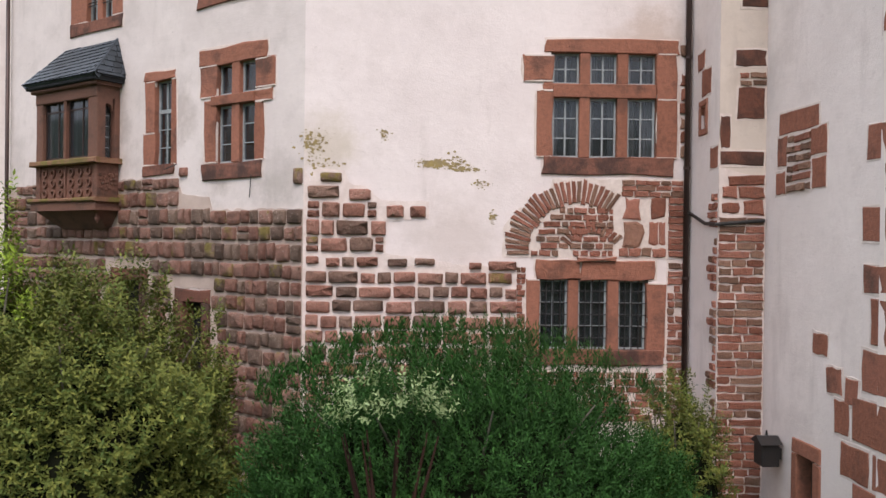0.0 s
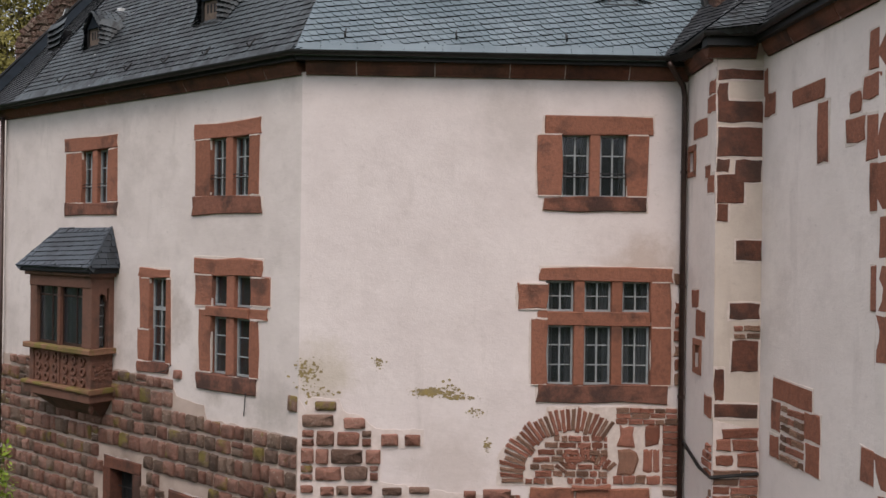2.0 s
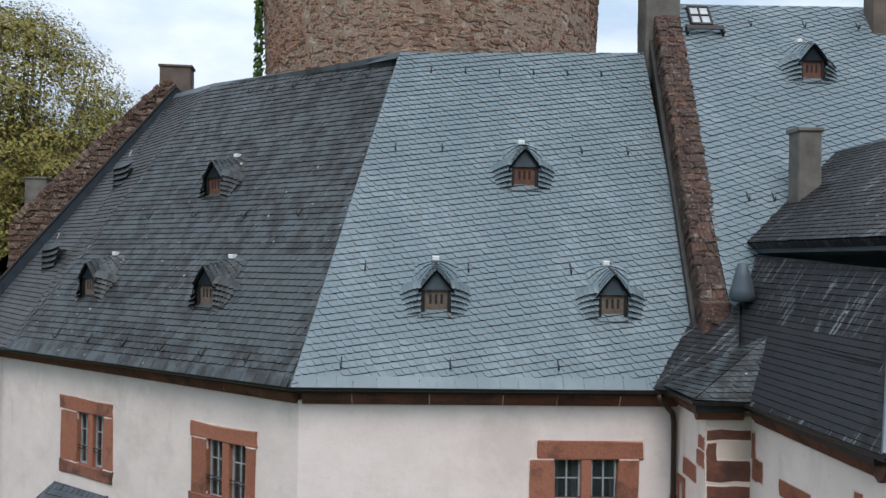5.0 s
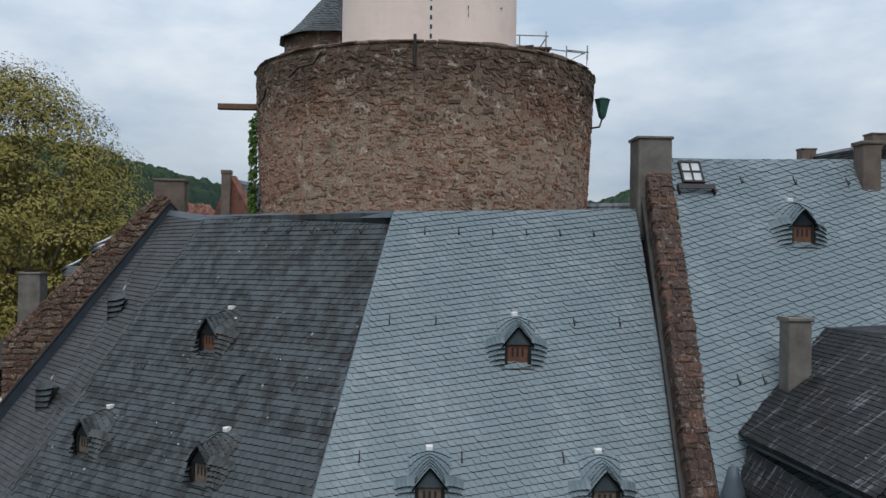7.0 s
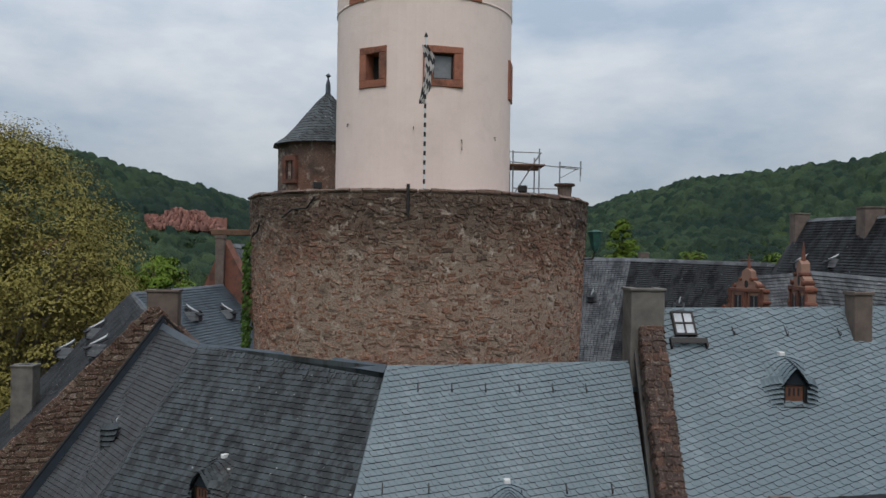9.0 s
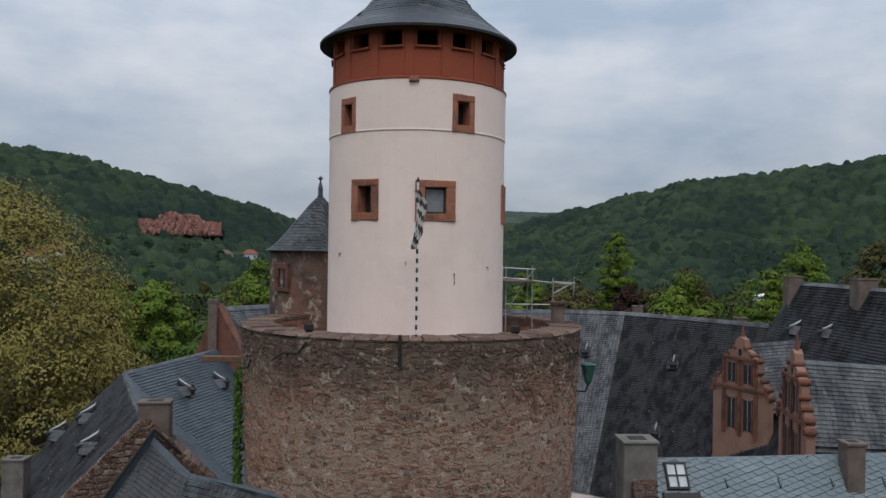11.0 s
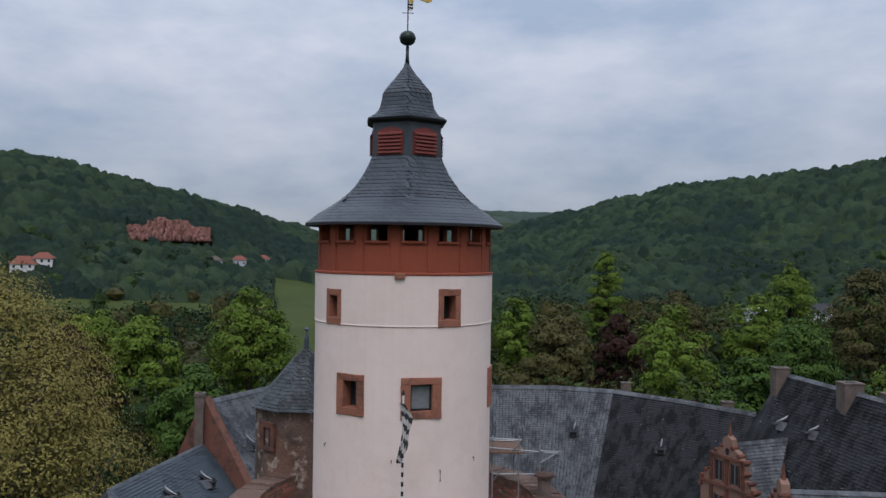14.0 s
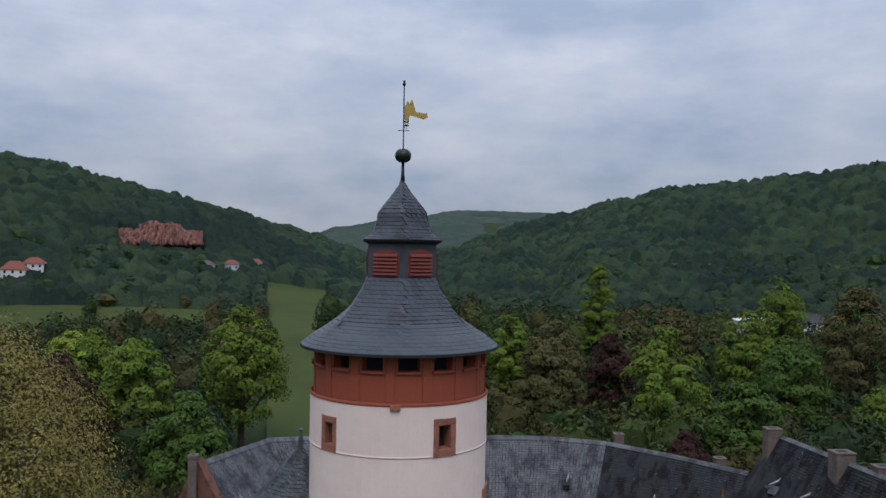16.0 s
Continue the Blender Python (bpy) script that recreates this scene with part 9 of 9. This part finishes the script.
def scroll_gable(apex, half, ridge_end, face, label):
    """A stepped gable with scrolls, pilasters and small windows, and its slate roof."""
    ob = thing("scroll_gable", (apex[0], apex[1], 15), label, "gable", "courtyard gables")
    fx = Vector((*face, 0)).normalized()
    F = axes((apex[0], apex[1], 0), (-fx.y, fx.x), (-fx.x, -fx.y))
    zt = apex[2]
    prof = [(half, zt - 9), (half, zt - 3.3), (half - 0.25, zt - 3.2), (half * 0.82, zt - 2.6), (half * 0.62, zt - 2.5), (half * 0.6, zt - 1.5), (half * 0.5, zt - 1.35), (half * 0.36, zt - 0.9), (half * 0.2, zt - 0.75), (half * 0.16, zt - 0.2), (0.0, zt)]
    wall = part("gable_wall", Acc().prism([(-x, z) for x, z in prof] + [(x, z) for x, z in prof[-2::-1]], 0.0, 0.4), M_GABLE, ob, "pinkish sandstone gable", F)
    for s in (-1, 1):
        for x, z, r in ((half * 0.94, zt - 3.02, 0.17), (half * 0.8, zt - 2.55, 0.15), (half * 0.63, zt - 2.1, 0.13), (half * 0.58, zt - 1.42, 0.16), (half * 0.42, zt - 1.1, 0.13), (half * 0.2, zt - 0.7, 0.11), (half, zt - 3.5, 0.18)):
            ring = [(s * x + r * math.cos(t), z + r * math.sin(t)) for t in [i * math.pi / 6 for i in range(12)]]
            part("scroll", Acc().prism(ring if s > 0 else ring, -0.12, 0.42), M_QUOIN, wall, "", F)
    for z in (zt - 3.3, zt - 1.45):
        part("string_course", Acc().box(-half * (1.0 if z < zt - 2 else 0.62), half * (1.0 if z < zt - 2 else 0.62), -0.12, 0.0, z, z + 0.16), M_QUOIN, wall, "", F)
    for x in (-half * 0.58, 0.0, half * 0.58):
        part("pilaster", Acc().box(x - 0.12, x + 0.12, -0.08, 0.0, zt - 3.1, zt - 1.5), M_QUOIN, wall, "", F)
        part("pilaster", Acc().box(x - 0.14, x + 0.14, -0.08, 0.0, zt - 6.2, zt - 3.4), M_QUOIN, wall, "", F)
    for z, h in ((zt - 2.9, 1.2), (zt - 5.8, 1.9)):
        for x in (-half * 0.29, half * 0.29):
            w = part("gable_window", Acc().box(x - 0.34, x + 0.34, -0.015, 0.05, z, z + h), M_DARK, wall, "dark small-paned window", F)
            part("frame", Acc().box(x - 0.42, x - 0.33, -0.06, 0.0, z - 0.1, z + h + 0.1), M_QUOIN, wall, "", F)
            part("frame", Acc().box(x + 0.33, x + 0.42, -0.06, 0.0, z - 0.1, z + h + 0.1), M_QUOIN, wall, "", F)
            part("glazing_bar", Acc().box(x - 0.014, x + 0.014, -0.03, 0.0, z, z + h), M_FRAME, wall, "", F)
    ov = [(0.16 * math.cos(i * math.pi / 5), zt - 1.0 + 0.24 * math.sin(i * math.pi / 5)) for i in range(10)]
    part("oculus", Acc().prism(ov, -0.02, 0.05), M_DARK, wall, "", F)
    part("obelisk", Acc().tube([tuple(F @ Vector((0, 0.2, zt - 0.1))), tuple(F @ Vector((0, 0.2, zt + 0.9)))], [0.14, 0.02], 6), M_QUOIN, wall)
    re = Vector(ridge_end)
    ap = Vector((apex[0], apex[1], zt - 0.55)) - fx * 0.3
    sd = Vector((-fx.y, fx.x, 0)) * (half * 0.95)
    for s in (-1, 1):
        rr, ee = [tuple(ap), tuple(re)], [tuple(ap + sd * s + Vector((0, 0, -3.6))), tuple(re + sd * s + Vector((0, 0, -3.6)))]
        far_roof(ob, rr, ee, M_SLATE_G)
        far_slates(ob, rr, ee, M_SLATE_G, 0.3, 0.21, 7 + s)
    cap(ob, [tuple(ap), tuple(re)], 0.16, 0.14, M_SLATE_G)
    return ob


scroll_gable((20.3, 50.0, 25.55), 2.35, (25.9, 50.6, 25.4), (-0.93, -0.36), "pink sandstone scrolled gable with small windows")
scroll_gable((18.1, 38.4, 26.1), 2.3, (27.0, 39.6, 24.9), (-1.0, 0.18), "sandstone scrolled gable seen almost edge-on")

# ---- far houses in the valley ----
def cottage(az, d, w, dp, h, rh, walls, roofm, label, turn=0.0, lift=0.0):
    x, y = d * math.sin(radians(az)), d * math.cos(radians(az))
    z = height(x, y) + lift
    ob = thing("country_house", (x, y, z), label, "house", "valley houses")
    F = Matrix.Translation((x, y, z)) @ Matrix.Rotation(turn, 4, "Z")
    wl_ = part("wall", Acc().box(-w / 2, w / 2, -dp / 2, dp / 2, -3, h), walls, ob, "", F)
    part("roof", Acc().add([(-w / 2 - 0.6, -dp / 2 - 0.6, h), (w / 2 + 0.6, -dp / 2 - 0.6, h), (w / 2 + 0.6, dp / 2 + 0.6, h), (-w / 2 - 0.6, dp / 2 + 0.6, h), (-w / 2 + dp * 0.35, 0, h + rh), (w / 2 - dp * 0.35, 0, h + rh)],
                           [(0, 1, 5, 4), (1, 2, 5), (2, 3, 4, 5), (3, 0, 4), (3, 2, 1, 0)]), roofm, ob, "", F)
    n = max(2, int(w / 3.2))
    for k in range(n):
        for s in range(int(h / 3)):
            xx = -w / 2 + (k + 0.5) * w / n
            part("window", Acc().box(xx - 0.6, xx + 0.6, -dp / 2 - 0.06, -dp / 2 + 0.1, 0.9 + s * 3, 2.5 + s * 3), M_DARK, ob, "", F)
    return ob


M_TILE = plain("red_roof_tiles", (0.24, 0.075, 0.045), (0.17, 0.055, 0.038), 0.85, 0, 1.0)
cottage(-24.0, 505, 12, 9, 6, 4.5, M_WHITE, M_TILE, "white country house with red tiled roof", 0.2, 4.0)
cottage(-22.9, 520, 11, 9, 6, 3.5, M_WHITE, M_TILE, "white country house with red-brown roof", 0.2, 3.0)
cottage(-10.9, 600, 9, 7, 4, 3, M_CURTAIN, M_TILE, "pale grey cottage with red roof", 0.5, 4.0)
cottage(-12.5, 590, 8, 7, 4, 3, M_CURTAIN, M_BROWNCH, "grey cottage among trees", -0.3, 3.0)
cottage(-9.3, 660, 9, 8, 4, 3, M_CURTAIN, M_TILE, "small pale cottage with red roof", 0.3, 0.5)
cottage(27.8, 330, 11, 9, 6, 3, M_WHITE, M_SLATE_D, "white house with dark roof among trees", -0.4, 9.0)
cottage(24.3, 340, 14, 8, 4, 1.0, M_CURTAIN, M_WHITE, "low flat-roofed building among trees", -0.2, 10.0)
